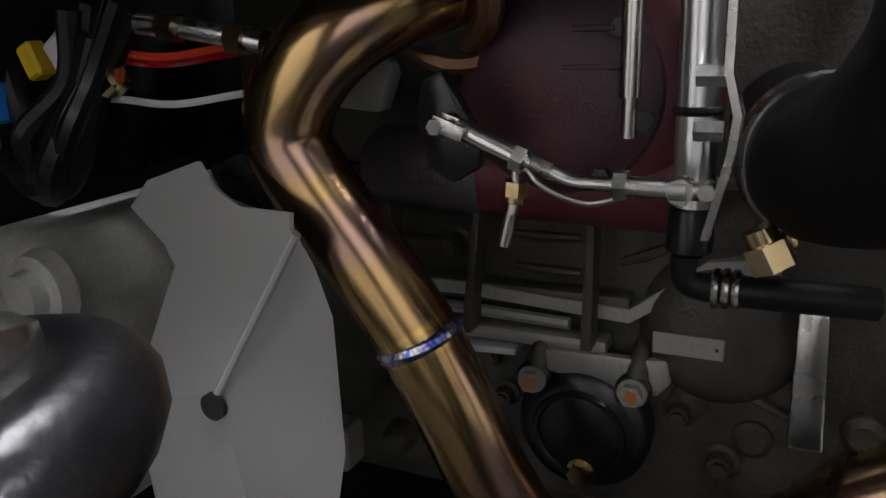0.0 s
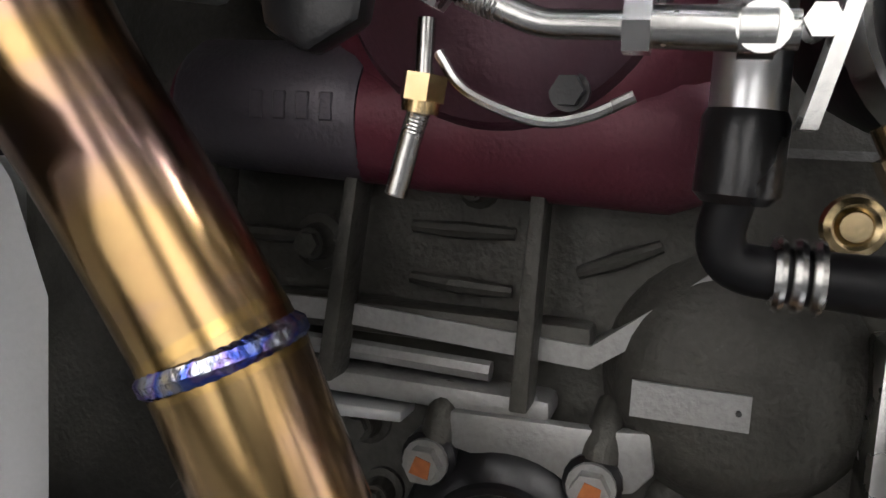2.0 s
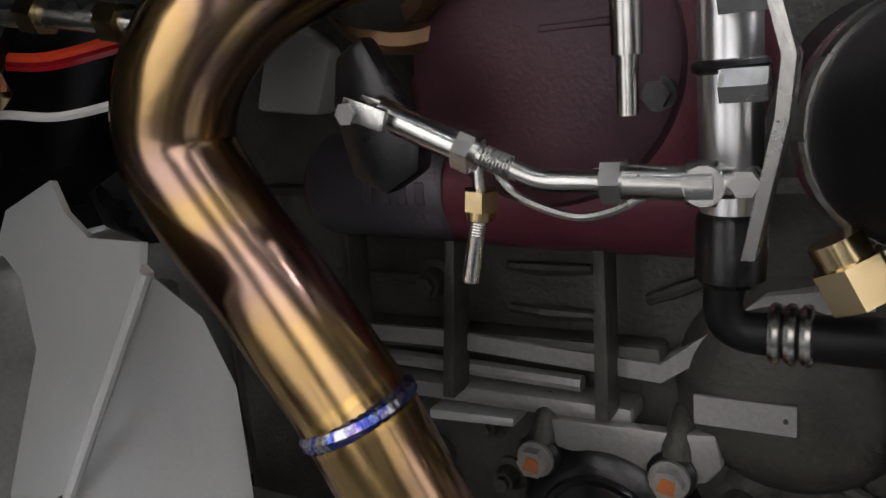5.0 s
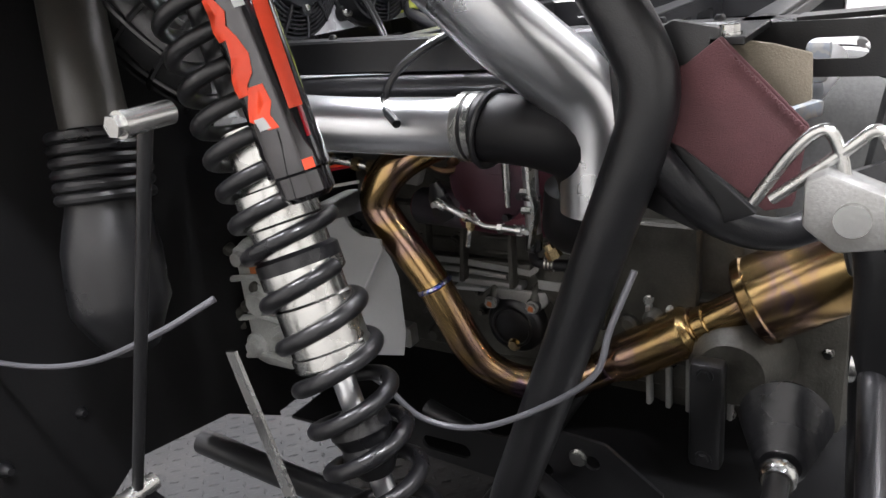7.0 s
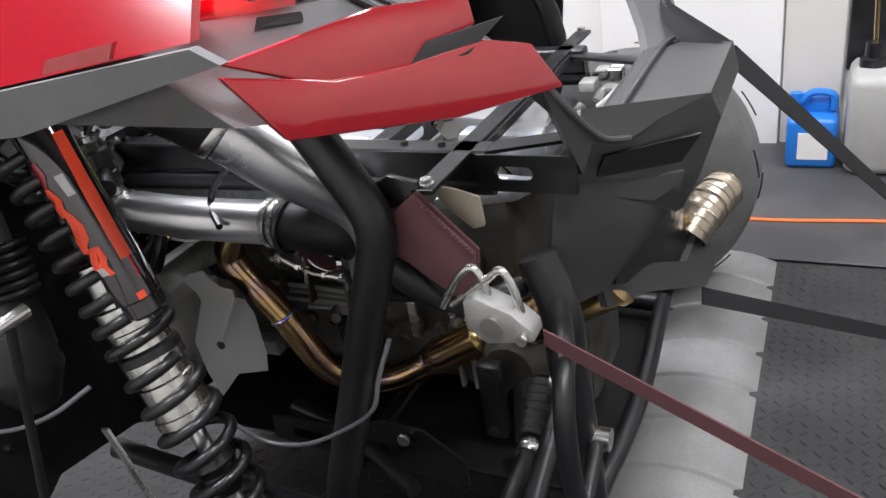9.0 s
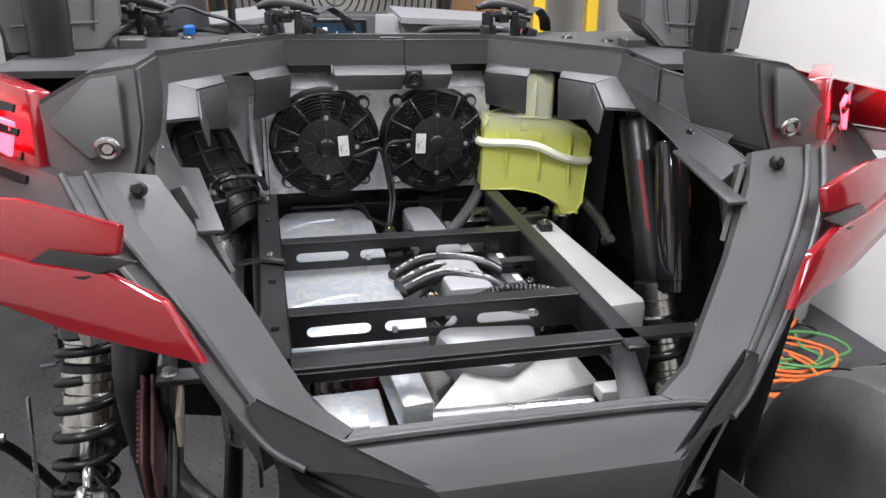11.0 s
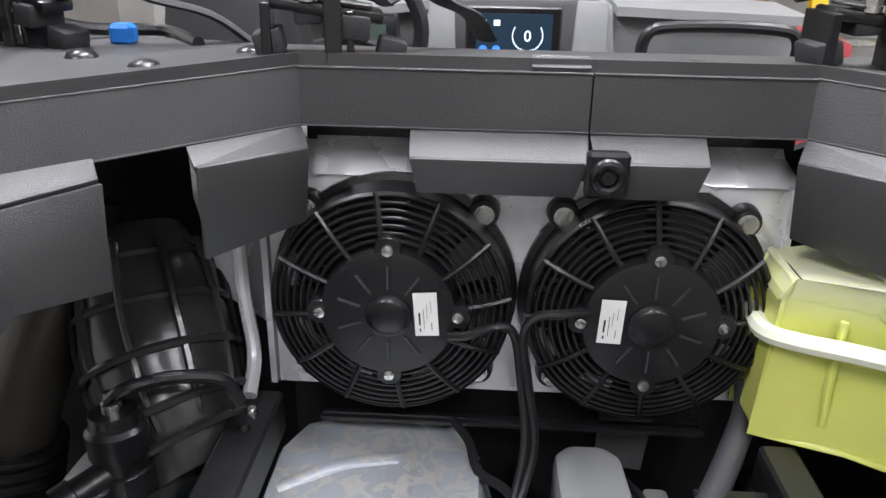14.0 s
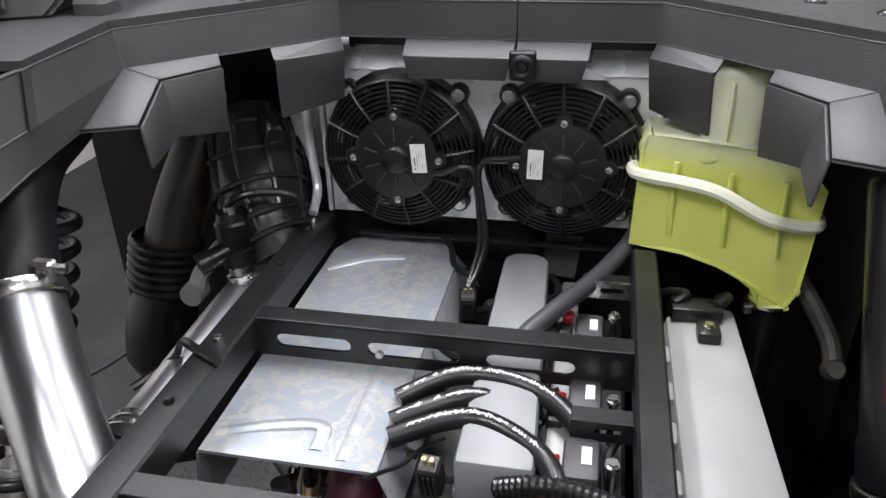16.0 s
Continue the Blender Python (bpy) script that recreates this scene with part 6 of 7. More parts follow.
    rod(b, (-.206, -.3935, .630), (-.194, -.3935, .630), .0066, 14)
    part("rod_end", b, STEEL, t)
    b = B()
    rod(b, (-.208, -.406, .631), (-.19, -.406, .631), .0030, 12)
    rod(b, (-.209, -.406, .631), (-.2065, -.406, .631), .0045, 6)
    part("pin_bolt", b, STEEL, t)
    b = B()
    strip(b, [(-.208, -.411, .735), (-.208, -.411, .688), (-.208, -.416, .668), (-.206, -.414, .65), (-.206, -.409, .628), (-.204, -.404, .606)],
          [(-.190, -.411, .735), (-.190, -.411, .688), (-.190, -.416, .668), (-.188, -.414, .65), (-.188, -.409, .628), (-.186, -.404, .606)], (0, -.004, 0))
    part("actuator_strap", b, STEEL, t)
    for z in (.686, .660):
        b = B()
        rod(b, (-.20, -.412, z), (-.20, -.398, z), .0058, 6)
        part("nut", b, STEEL, t)
    # oil feed: brass nut and stud
    b = B()
    tube(b, [(-.160, -.291, .640), (-.160, -.291, .620)], .0032, 12, 1)
    part("feed_tube", b, STEEL, t)
    b = B()
    rod(b, (-.160, -.2915, .6215), (-.160, -.2905, .6125), .0080, 6)
    rod(b, (-.160, -.2905, .6125), (-.160, -.290, .6085), .0066, 14)
    part("brass_nut", b, BRASS, t)
    b = B()
    p = smooth_path([(-.160, -.290, .610), (-.160, -.2865, .597), (-.160, -.2825, .580)], 20)
    tube(b, p, [.0040 + .00022 * (i % 2) for i in range(len(p))], 12, 1)
    part("threaded_stud", b, STEEL, t)
    b = B()
    tube(b, [(-.150, -.292, .630), (-.150, -.303, .617), (-.150, -.328, .608), (-.150, -.345, .610), (-.150, -.360, .617)], .0021, 8, 5)
    part("feed_line", b, STEEL, t)
    # coolant pipe and hose elbow
    b = B()
    tube(b, [(-.160, -.394, .760), (-.160, -.394, .607)], .0112, 24, 2)
    cp = part("coolant_pipe", b, CHROME, t)
    b = B()
    torus(b, (-.160, -.394, .665), (0, 0, 1), .0112, .0025, 24, 8)
    part("pipe_ring", b, RUBBER, cp)
    b = B()
    lathe(b, (-.160, -.394, .613), (-.160, -.393, .585), [(0, .0115), (.1, .0128), (.9, .0128), (1, .010)], 20)
    part("hose_boot", b, RUBBER, t)
    b = B()
    tube(b, [(-.160, -.393, .590), (-.158, -.390, .575), (-.156, -.395, .566), (-.153, -.412, .5635), (-.148, -.44, .562), (-.13, -.49, .556)], [.0072, .0074, .0078, .0085, .0095, .0095], 16, 6)
    part("drain_hose", b, SILICONE, t)
    b = B()
    for dy in (0, .0055, .011):
        torus(b, (-.152, -.408 - dy, .5637), (0, 1, 0), .0098, .0024, 24, 8)
    part("hose_clip", b, STEEL, t, "three-turn spring hose clip")
    # second slim pipe and sensor
    b = B()
    rod(b, (-.165, -.360, .735), (-.165, -.359, .672), .006, 14)
    rod(b, (-.165, -.359, .674), (-.165, -.3585, .650), .0042, 12)
    part("sensor_tube", b, STEEL, t)
    b = B()
    p0 = V(-.190, -.431, .607)
    ax = V(0, -.45, -.9).normalized()
    rod(b, p0 - ax * .004, p0 + ax * .006, .0085, 14)
    rod(b, p0 + ax * .004, p0 + ax * .018, .0115, 6)
    part("brass_elbow", b, BRASS, t)


turbo()


def block_side():
    t = thing("engine_block_side", "dull cast alloy crankcase side with ribs and black cover", "engine block", at=(-.07, -.3, .35))
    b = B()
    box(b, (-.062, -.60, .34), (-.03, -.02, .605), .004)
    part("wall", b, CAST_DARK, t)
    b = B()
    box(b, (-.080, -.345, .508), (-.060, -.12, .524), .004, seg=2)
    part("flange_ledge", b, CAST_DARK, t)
    b = B()
    strip(b, [(-.082, -.12, .512), (-.082, -.22, .513), (-.082, -.345, .506), (-.082, -.40, .545), (-.082, -.44, .552)],
          [(-.082, -.12, .522), (-.082, -.22, .523), (-.082, -.345, .516), (-.082, -.395, .556), (-.082, -.44, .563)], (.02, 0, 0))
    part("gasket_flange", b, CAST, t)
    for y0, z0, y1, z1 in ((-.238, .595, -.226, .488), (-.321, .595, -.318, .487), (-.165, .595, -.16, .50)):
        b = B()
        slab(b, [V(-.078, y0 - .003, z0), V(-.078, y0 + .003, z0), V(-.078, y1 + .004, z1), V(-.078, y1 - .004, z1)], .02, .0012)
        part("rib", b, CAST_DARK, t)
    b = B()
    box(b, (-.084, -.33, .478), (-.060, -.15, .490), .004, seg=2)
    part("lower_ledge", b, CAST, t)
    b = B()
    slab(b, [V(-.088, -.205, .474), V(-.088, -.262, .476), V(-.088, -.262, .470), V(-.088, -.205, .467)], .02, .002)
    part("bright_pad", b, GREYPAINT, t)
    b = B()
    tube(b, [(-.075, -.14, .500), (-.075, -.22, .499), (-.075, -.30, .497)], .005, 8, 3)
    part("oil_gallery", b, CAST, t)
    b = B()
    lathe(b, (-.05, -.405, .505), (-.092, -.405, .505), [(0, .058), (.5, .055), (.8, .046), (1, .030)], 32)
    part("boss", b, CAST_DARK, t)
    b = B()
    m = Matrix.Translation((-.0935, -.387, .500))
    box(b, (-.001, -.023, -.0075), (.0012, .023, .0075), .0, m)
    pl = part("nameplate", b, CAST, t)
    b = B()
    rod(b, (-.0955, -.4055, .500), (-.093, -.4055, .500), .0012, 8)
    part("rivet", b, INK, pl)
    # black round cover
    c = V(-.095, -.313, .418)
    b = B()
    lathe(b, c + V(.03, 0, 0), c, [(0, .050), (.6, .050), (.8, .046), (1, .036)], 40)
    cov = part("water_pump_cover", b, RUBBER, t, "gloss black round cover")
    for y, z in ((-.277, .457), (-.351, .459), (-.315, .387)):
        b = B()
        lathe(b, (-.068, y, z), (-.093, y, z), [(0, .013), (.9, .013), (1, .011)], 18)
        part("bolt_boss", b, RUBBER, cov)
    b = B()
    torus(b, c + V(-.001, 0, 0), (1, 0, 0), .033, .003, 36, 6)
    part("cover_rib", b, RUBBER, cov)
    for y, z in ((-.277, .457), (-.351, .459)):
        b = B()
        hexbolt(b, (-.093, y, z), (-1, 0, 0), .0085, .009)
        part("bolt", b, CAST, cov)
        b = B()
        slab(b, [V(-.1025, y - .004, z - .005), V(-.1025, y + .005, z - .003), V(-.1025, y + .002, z + .005), V(-.1025, y - .005, z + .003)], .0006)
        part("paint_mark", b, TORQUE_MARK, cov, "orange torque mark")
    b = B()
    hexbolt(b, (-.093, -.315, .387), (-1, 0, 0), .009, .010)
    part("bolt", b, BRASS, cov)
    b = B()
    slab(b, [V(-.088, -.285, .480), V(-.088, -.355, .482), V(-.088, -.373, .484), V(-.088, -.376, .466), V(-.088, -.368, .456), V(-.088, -.352, .452), V(-.088, -.285, .463)], .008, .002)
    part("bracket_plate", b, CAST, t, "pale grey bracket plate")
    for y, z in ((-.279, .470), (-.353, .474)):
        b = B()
        tube(b, [(-.086, y, z - .006), (-.082, y - .001, z + .006), (-.072, y - .002, z + .016)], [.0085, .0075, .0060], 14, 3)
        part("casting_horn", b, CAST_DARK, t)
    b = B()
    torus(b, (-.10, -.437, .577), (1, .1, 0), .0085, .0035, 24, 8)
    rod(b, (-.105, -.437, .577), (-.09, -.437, .577), .0055, 12)
    part("crush_washer_bolt", b, BRASS, t)
    b = B()
    slab(b, [V(-.10, -.452, .535), V(-.10, -.470, .535), V(-.10, -.474, .44), V(-.10, -.452, .44)], .03, .003)
    part("bright_cover_edge", b, STEEL, t)
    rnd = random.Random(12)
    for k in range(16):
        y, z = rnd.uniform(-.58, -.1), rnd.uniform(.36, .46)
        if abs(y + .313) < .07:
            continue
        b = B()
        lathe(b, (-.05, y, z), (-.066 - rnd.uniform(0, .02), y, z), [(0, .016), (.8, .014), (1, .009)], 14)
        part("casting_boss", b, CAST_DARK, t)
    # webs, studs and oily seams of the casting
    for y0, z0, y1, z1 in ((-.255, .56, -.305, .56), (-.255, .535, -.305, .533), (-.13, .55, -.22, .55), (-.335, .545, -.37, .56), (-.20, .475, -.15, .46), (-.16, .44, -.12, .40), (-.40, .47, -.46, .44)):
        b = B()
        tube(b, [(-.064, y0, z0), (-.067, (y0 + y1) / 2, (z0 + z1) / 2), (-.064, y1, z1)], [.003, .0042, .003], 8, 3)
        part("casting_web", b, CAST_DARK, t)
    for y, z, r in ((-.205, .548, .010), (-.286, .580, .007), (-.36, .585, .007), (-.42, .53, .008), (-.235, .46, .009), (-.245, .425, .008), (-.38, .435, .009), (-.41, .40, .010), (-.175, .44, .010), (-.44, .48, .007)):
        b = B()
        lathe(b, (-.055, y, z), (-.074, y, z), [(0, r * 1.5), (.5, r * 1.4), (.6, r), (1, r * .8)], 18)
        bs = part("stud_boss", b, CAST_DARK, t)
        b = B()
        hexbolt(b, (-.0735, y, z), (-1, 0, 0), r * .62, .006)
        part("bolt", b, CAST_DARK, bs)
    t = thing("gearbox", "cast alloy gearbox with ribbed black shaft boot", "gearbox", at=(-.08, -.7, .28))
    b = B()
    lathe(b, (.10, -.66, .42), (-.13, -.66, .42), [(0, .10), (.4, .10), (.6, .085), (.9, .06), (1, .045)], 32)
    box(b, (-.06, -.80, .30), (.14, -.52, .50), .025, seg=2)
    part("case", b, CAST_DARK, t)
    for k in range(12):
        b = B()
        y, z = rnd.uniform(-.78, -.52), rnd.uniform(.31, .49)
        hexbolt(b, (-.062, y, z), (-1, 0, 0), .006, .01)
        part("bolt", b, STEEL, t)
    for k in range(5):
        b = B()
        y = -.53 - k * .03
        box(b, (-.075, y - .004, .31), (-.058, y + .004, .48), .002)
        part("rib", b, CAST, t)
    b = B()
    pr = [(0, .024)]
    for i in range(7):
        pr += [((i + .3) / 7.2, .030 + .0045 * i), ((i + .8) / 7.2, .024 + .0045 * i)]
    lathe(b, (-.26, -.745, .385), (-.15, -.735, .39), pr + [(1, .05)], 28)
    part("shaft_boot", b, RUBBER, t)
    b = B()
    rod(b, (-.72, -.765, .37), (-.25, -.745, .385), .014, 16)
    ds = part("drive_shaft", b, FRAME, t)
    b = B()
    lathe(b, (-.29, -.7465, .3835), (-.265, -.7455, .3845), [(0, .018), (.2, .021), (.8, .021), (1, .018)], 20)
    part("shaft_clamp", b, STEEL, ds)
    b = B()
    slab(b, [V(-.175, -.615, .455), V(-.175, -.66, .455), V(-.175, -.66, .29), V(-.175, -.615, .29)], .03, .008)
    br = part("mount_bracket", b, FRAME, t)
    for z in (.44, .31):
        b = B()
        hexbolt(b, (-.176, -.637, z), (-1, 0, 0), .009, .008)
        part("bolt", b, FRAME, br)
    # side heat shield box
    t = thing("side_shield", "silver-grey folded metal box beside the exhaust", "shield", at=(-.25, -.12, .42))
    A1, A2, A3, A4 = (-0.235, -0.050, 0.607), (-0.240, -0.074, 0.627), (-0.245, -0.122, 0.642), (-0.250, -0.135, 0.629)
    A5, A6, A7 = (-0.258, -0.160, 0.620), (-0.265, -0.201, 0.621), (-0.268, -0.202, 0.613)
    F0, F1 = (-0.270, -0.208, 0.611), (-0.285, -0.152, 0.515)
    L1, L2, L3 = (-0.255, -0.045, 0.476), (-0.245, -0.092, 0.574), (-0.240, -0.080, 0.586)
    b = B()
    slab(b, [V(*p) for p in (A1, A2, A3, A4, A5, A6, A7, F0, F1, L1, L2, L3)], .003)
    part("side_face", b, GREYPAINT, t)
    G1, G2, G3, G4 = (-0.235, -0.192, 0.581), (-0.225, -0.195, 0.545), (-0.230, -0.199, 0.455), (-0.235, -0.193, 0.415)
    G0 = (-0.272, -0.152, 0.428)
    b = B()
    slab(b, [V(*p) for p in (F0, G1, G2, G3, G4, G0, F1)], .003)
    part("rear_face", b, GREYPAINT, t)
    b = B()
    E0, E1 = (-0.265, -0.080, 0.353), (-0.260, -0.056, 0.404)
    slab(b, [V(*p) for p in (L1, F1, G0, E0, E1)], .003)
    part("lower_face", b, GREYPAINT, t)
    b = B()
    tube(b, [V(*F0), V(*F1)], .0028, 10, 1)
    part("fold_edge", b, GREYPAINT, t)
    # black disc painted in for the darkness of the drain hole
    b = B()
    h = V(*F1) + V(-.004, .002, -.008)
    lathe(b, h, h + V(.004, 0, 0), [(0, .0085), (1, .0085)], 20)
    part("drain_hole_disc", b, INK, t)
    b = B()
    slab(b, [V(*p) for p in ((-0.215, -0.103, 0.631), (-0.215, -0.127, 0.641), (-0.215, -0.146, 0.622), (-0.215, -0.163, 0.608), (-0.215, -0.140, 0.606), (-0.215, -0.111, 0.614))], .006, .001)
    part("black_tab", b, RUBBER, t, "black rubber tab")


block_side()


def side_clutter():
    """Loom, alloy frame and fittings ahead of the box."""
    t = thing("wiring_loom", "black wiring loom with coloured tape and plugs", "wiring", at=(-.2, .05, .6))
    rnd = random.Random(3)
    for k in range(9):
        b = B()
        o = V(rnd.uniform(-.02, .02), rnd.uniform(-.03, .03), rnd.uniform(-.02, .02))
        tube(b, [V(-.20, -.02, .72) + o, V(-.21, .0, .68) + o * .5, V(-.22, .02, .64) + o, V(-.215, .045, .615) + o * .4, V(-.20, .08, .62) + o, V(-.19, .11, .66) + o, V(-.18, .13, .72) + o], rnd.choice((.005, .008, .011)), 8, 5)
        part("cable", b, RUBBER, t)
    for p, m_, s in (((-.21, .10, .672), BLUE, .011), ((-.215, .03, .655), RED, .006), ((-.217, .022, .645), LABEL, .007), ((-.2, .02, .70), LABEL, .012), ((-.2, -.01, .69), BRASS, .009), ((-.2, .06, .70), YELLOW, .008)):
        b = B()
        m = Matrix.Translation(p) @ Matrix.Rotation(radians(rnd.uniform(-40, 40)), 4, "X")
        box(b, (-s, -s, -s * 1.6), (s, s, s * 1.6), s * .3, m)
        part("tape_band", b, m_, t)
    for col, z in ((RED, .695), (LABEL, .668), (ORANGE, .70)):
        b = B()
        tube(b, [(-.19, .06, z), (-.19, .0, z + .004), (-.185, -.05, z), (-.17, -.10, z + .006)], .0028, 6, 5)
        part("coloured_wire", b, col, t)
    t = thing("sensor_pipe", "brass and steel sensor fitting by the downpipe", "fitting", at=(-.2, -.12, .7))
    b = B()
    tube(b, [(-.205, -.05, .722), (-.20, -.09, .717), (-.19, -.13, .708), (-.18, -.16, .70)], .007, 12, 4)
    part("tube", b, STEEL, t)
    for p in ((-.203, -.075, .719), (-.193, -.12, .710), (-.187, -.143, .705)):
        b = B()
        p = V(*p)
        ax = V(.1, -.95, -.2).normalized()
        rod(b, p - ax * .006, p + ax * .006, .0105, 6)
        part("nut", b, BRASS, t)
    b = B()
    box(b, (-.13, -.13, .36), (-.10, .25, .40), .004)
    box(b, (-.13, -.02, .52), (-.10, .25, .55), .004)
    solo("alloy_crossmember", b, CAST, "pale alloy crossmember ahead of the engine", "frame")
    t = thing("front_gearcase", "dusty cast alloy case ahead of the engine", "gearbox", at=(-.1, .15, .3))
    b = B()
    box(b, (-.245, .035, .33), (.10, .15, .575), .03, seg=3)
    part("case", b, ALLOY, t)
    for y, z, r in ((.045, .54, .028), (.09, .47, .034), (.05, .40, .030), (.12, .38, .024), (.115, .55, .020)):
        b = B()
        lathe(b, (-.235, y, z), (-.262, y, z), [(0, r * 1.1), (.5, r), (.6, r * .7), (1, r * .6)], 22)
        part("bearing_boss", b, ALLOY, t)
    for z in (.36, .435, .51):
        b = B()
        tube(b, [(-.247, .03, z), (-.250, .09, z + .008), (-.247, .15, z - .004)], .006, 8, 4)
        part("casting_rib", b, ALLOY, t)
    for k in range(8):
        b = B()
        y, z = rnd.uniform(.03, .22), rnd.uniform(.38, .58)
        lathe(b, (-.24, y, z), (-.256, y, z), [(0, .012), (.7, .010), (1, .006)], 16)
        part("boss", b, CAST_DARK, t)
    b = B()
    slab(b, [V(-.2475, .075, .515), V(-.2475, .10, .515), V(-.2475, .10, .535), V(-.2475, .075, .535)], .003)
    part("orange_mark", b, TORQUE_MARK, t)
    b = B()
    slab(b, [V(-.10, -.13, .66), V(-.10, -.175, .655), V(-.10, -.19, .69), V(-.10, -.15, .71)], .02, .004)
    solo("intake_guard", b, WHITEPLASTIC, "pale ribbed plastic guard behind the downpipe", "guard")


side_clutter()


def rear_suspension():
    def shock(f, decal_glow):
        t = thing("shock_absorber", "coil-over shock with black spring and red reservoir decal", "shock absorber", "rear shocks", f((-.6, -.43, .40)))
        top, bot = f((-.520, -.185, 1.10)), f((-.582, -.430, .40))
        at = lambda k: top + (bot - top) * k
        b = B()
        lathe(b, at(.36), at(.69), [(0, .030), (.25, .030), (.26, .040), (.40, .040), (.41, .038), (.74, .038), (.75, .041), (.98, .041), (1, .034)], 28)
        part("damper_body", b, STEEL, t)
        b = B()
        rod(b, at(.6), at(1.06), .0125, 16)
        part("damper_rod", b, CHROME, t)
        b = B()
        rod(b, at(.0), at(.32), .018, 16)
        part("upper_body", b, PLASTIC_DARK, t)
        b = B()
        if decal_glow:
            coil(b, at(.14), at(.53), .047, .0082, 8.5, 32, 12)
            part("upper_spring", b, RUBBER, t)
        else:
            lathe(b, at(.02), at(.44), [(0, .030), (.02, .034), (.85, .034), (.87, .036), (1, .036)], 28)
            part("dust_sleeve", b, PLASTIC_DARK, t)
            # red strip painted on for the gleam along the sleeve
            b = B()
            strip(b, [at(.12) + V(-.020, -.029, 0), at(.30) + V(-.020, -.029, 0)], [at(.12) + V(-.014, -.032, 0), at(.30) + V(-.014, -.032, 0)], (-.0008, -.0008, 0))
            part("decal_glow", b, RED, t, "narrow red strip painted for a gleam")
        b = B()
        coil(b, at(.57), at(.97), .0455, .0088, 6.4, 40, 14)
        part("lower_spring", b, RUBBER, t)
        for k, r, m_ in ((.548, .044, PLASTIC_DARK), (.565, .044, STEEL), (.980, .056, STEEL), (.685, .043, STEEL)):
            b = B()
            lathe(b, at(k - .014), at(k + .014), [(0, r * .9), (.2, r), (.8, r), (1, r * .9)], 28)
            part("spring_collar", b, m_, t)
        b = B()
        lathe(b, at(.77), at(.87), [(0, .016), (.1, .030), (.3, .034), (.5, .027), (.7, .031), (1, .018)], 24)
        part("bump_stop", b, RUBBER, t)
        # reservoir
        ra, rb = f((-.553, -.278, 1.06)), f((-.556, -.350, .785))
        rr = lambda k: ra + (rb - ra) * k
        b = B()
        lathe(b, rr(0), rr(1), [(0, .027), (.02, .0305), (.80, .0305), (.81, .0312), (.9, .0312), (.91, .028), (.98, .028), (1, .021)], 30)
        rs = part("reservoir", b, RESERVOIR, t)
        ax = (rb - ra).normalized()
        side = V(-1, 0, 0) if decal_glow else V(1, 0, 0)
        w = ax.cross(side).normalized()
        def wrap(outline, m_):
            """A decal patch round the cylinder: rows of (share along, angle from, angle to)."""
            b = B()
            n = 5
            rows = [[rr(k) + (side * math.cos(radians(a0 - 40 + (a1 - a0) * i / n)) + w * math.sin(radians(a0 - 40 + (a1 - a0) * i / n))) * .0311 for i in range(n + 1)] for k, a0, a1 in outline]
            for p, q in zip(rows, rows[1:]):
                strip(b, p, q, side * .0004)
            part("decal_glow", b, m_, rs, "orange-red decal and painted lamp glow")
        wrap(((.30, 40, 72), (.36, 22, 66), (.40, 30, 82), (.44, 18, 60)), ORANGE)
        wrap(((.44, 18, 40), (.50, 8, 44), (.56, 14, 70), (.59, 30, 78), (.62, 36, 66)), ORANGE)
        wrap(((.60, 4, 30), (.66, 0, 48), (.70, 10, 58), (.745, 2, 20)), ORANGE)
        wrap(((.18, 34, 60), (.24, 26, 64), (.30, 44, 60)), RED)
        # long strip: bright orange painted for the tail lamp's reflected glow
        wrap(((.10, -62, -34), (.40, -58, -26), (.70, -54, -24)), ORANGE)
        wrap(((.70, -50, -40), (.80, -48, -38)), RED)
        wrap(((.26, -10, 10), (.36, -14, 4)), GREYPAINT)
        wrap(((.70, 22, 44), (.74, 16, 38)), GREYPAINT)
        wrap(((.865, -34, -14), (.90, -34, -14)), ORANGE)
        b = B()
        tube(b, [rr(.05), f((-.545, -.25, 1.03)), f((-.53, -.215, 1.02))], .012, 10, 4)
        part("bridge", b, PLASTIC_DARK, t)
    shock(lambda p: V(*p), 1)
    shock(lambda p: V(-.065 - p[0], p[1] - .03, p[2] + .01), 0)

    t = thing("air_intake_boot", "glossy black rubber intake boot with ribbed cuff", "intake boot", at=(-.55, .02, .6))
    b = B()
    tube(b, [(-.435, .115, 1.06), (-.465, .08, .97), (-.495, .045, .89), (-.515, .02, .82)], [.040, .041, .041, .042], 28, 5)
    part("sleeve", b, SLEEVE, t, "dull brown-grey sleeve")
    for k in range(6):
        b = B()
        torus(b, (-.516 - .003 * k, .018 - .002 * k, .828 - .0145 * k), (.2, .15, 1), .053, .0075, 36, 10)
        part("cuff_ring", b, RUBBER, t)
    b = B()
    tube(b, [(-.515, .02, .83), (-.53, .012, .75), (-.545, .005, .69), (-.555, 0, .62), (-.552, 0, .56)], [.046, .048, .060, .062, .034], 28, 5)
    part("lower_bulb", b, RUBBER, t)

    for f, g in ((lambda p: V(*p), 0), (lambda p: mir(p), 1)):
        # liner added to block floor light; low edge covers floor that should be dark
        b = B()
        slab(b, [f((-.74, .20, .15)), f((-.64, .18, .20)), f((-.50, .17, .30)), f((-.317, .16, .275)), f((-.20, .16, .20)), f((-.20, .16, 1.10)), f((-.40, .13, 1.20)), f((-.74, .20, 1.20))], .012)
        t = thing("wheel_well_liner", "black wheel well liner added to keep floor light out", "liner", "wheel well liners", f((-.5, .18, .2)))
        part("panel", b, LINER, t)
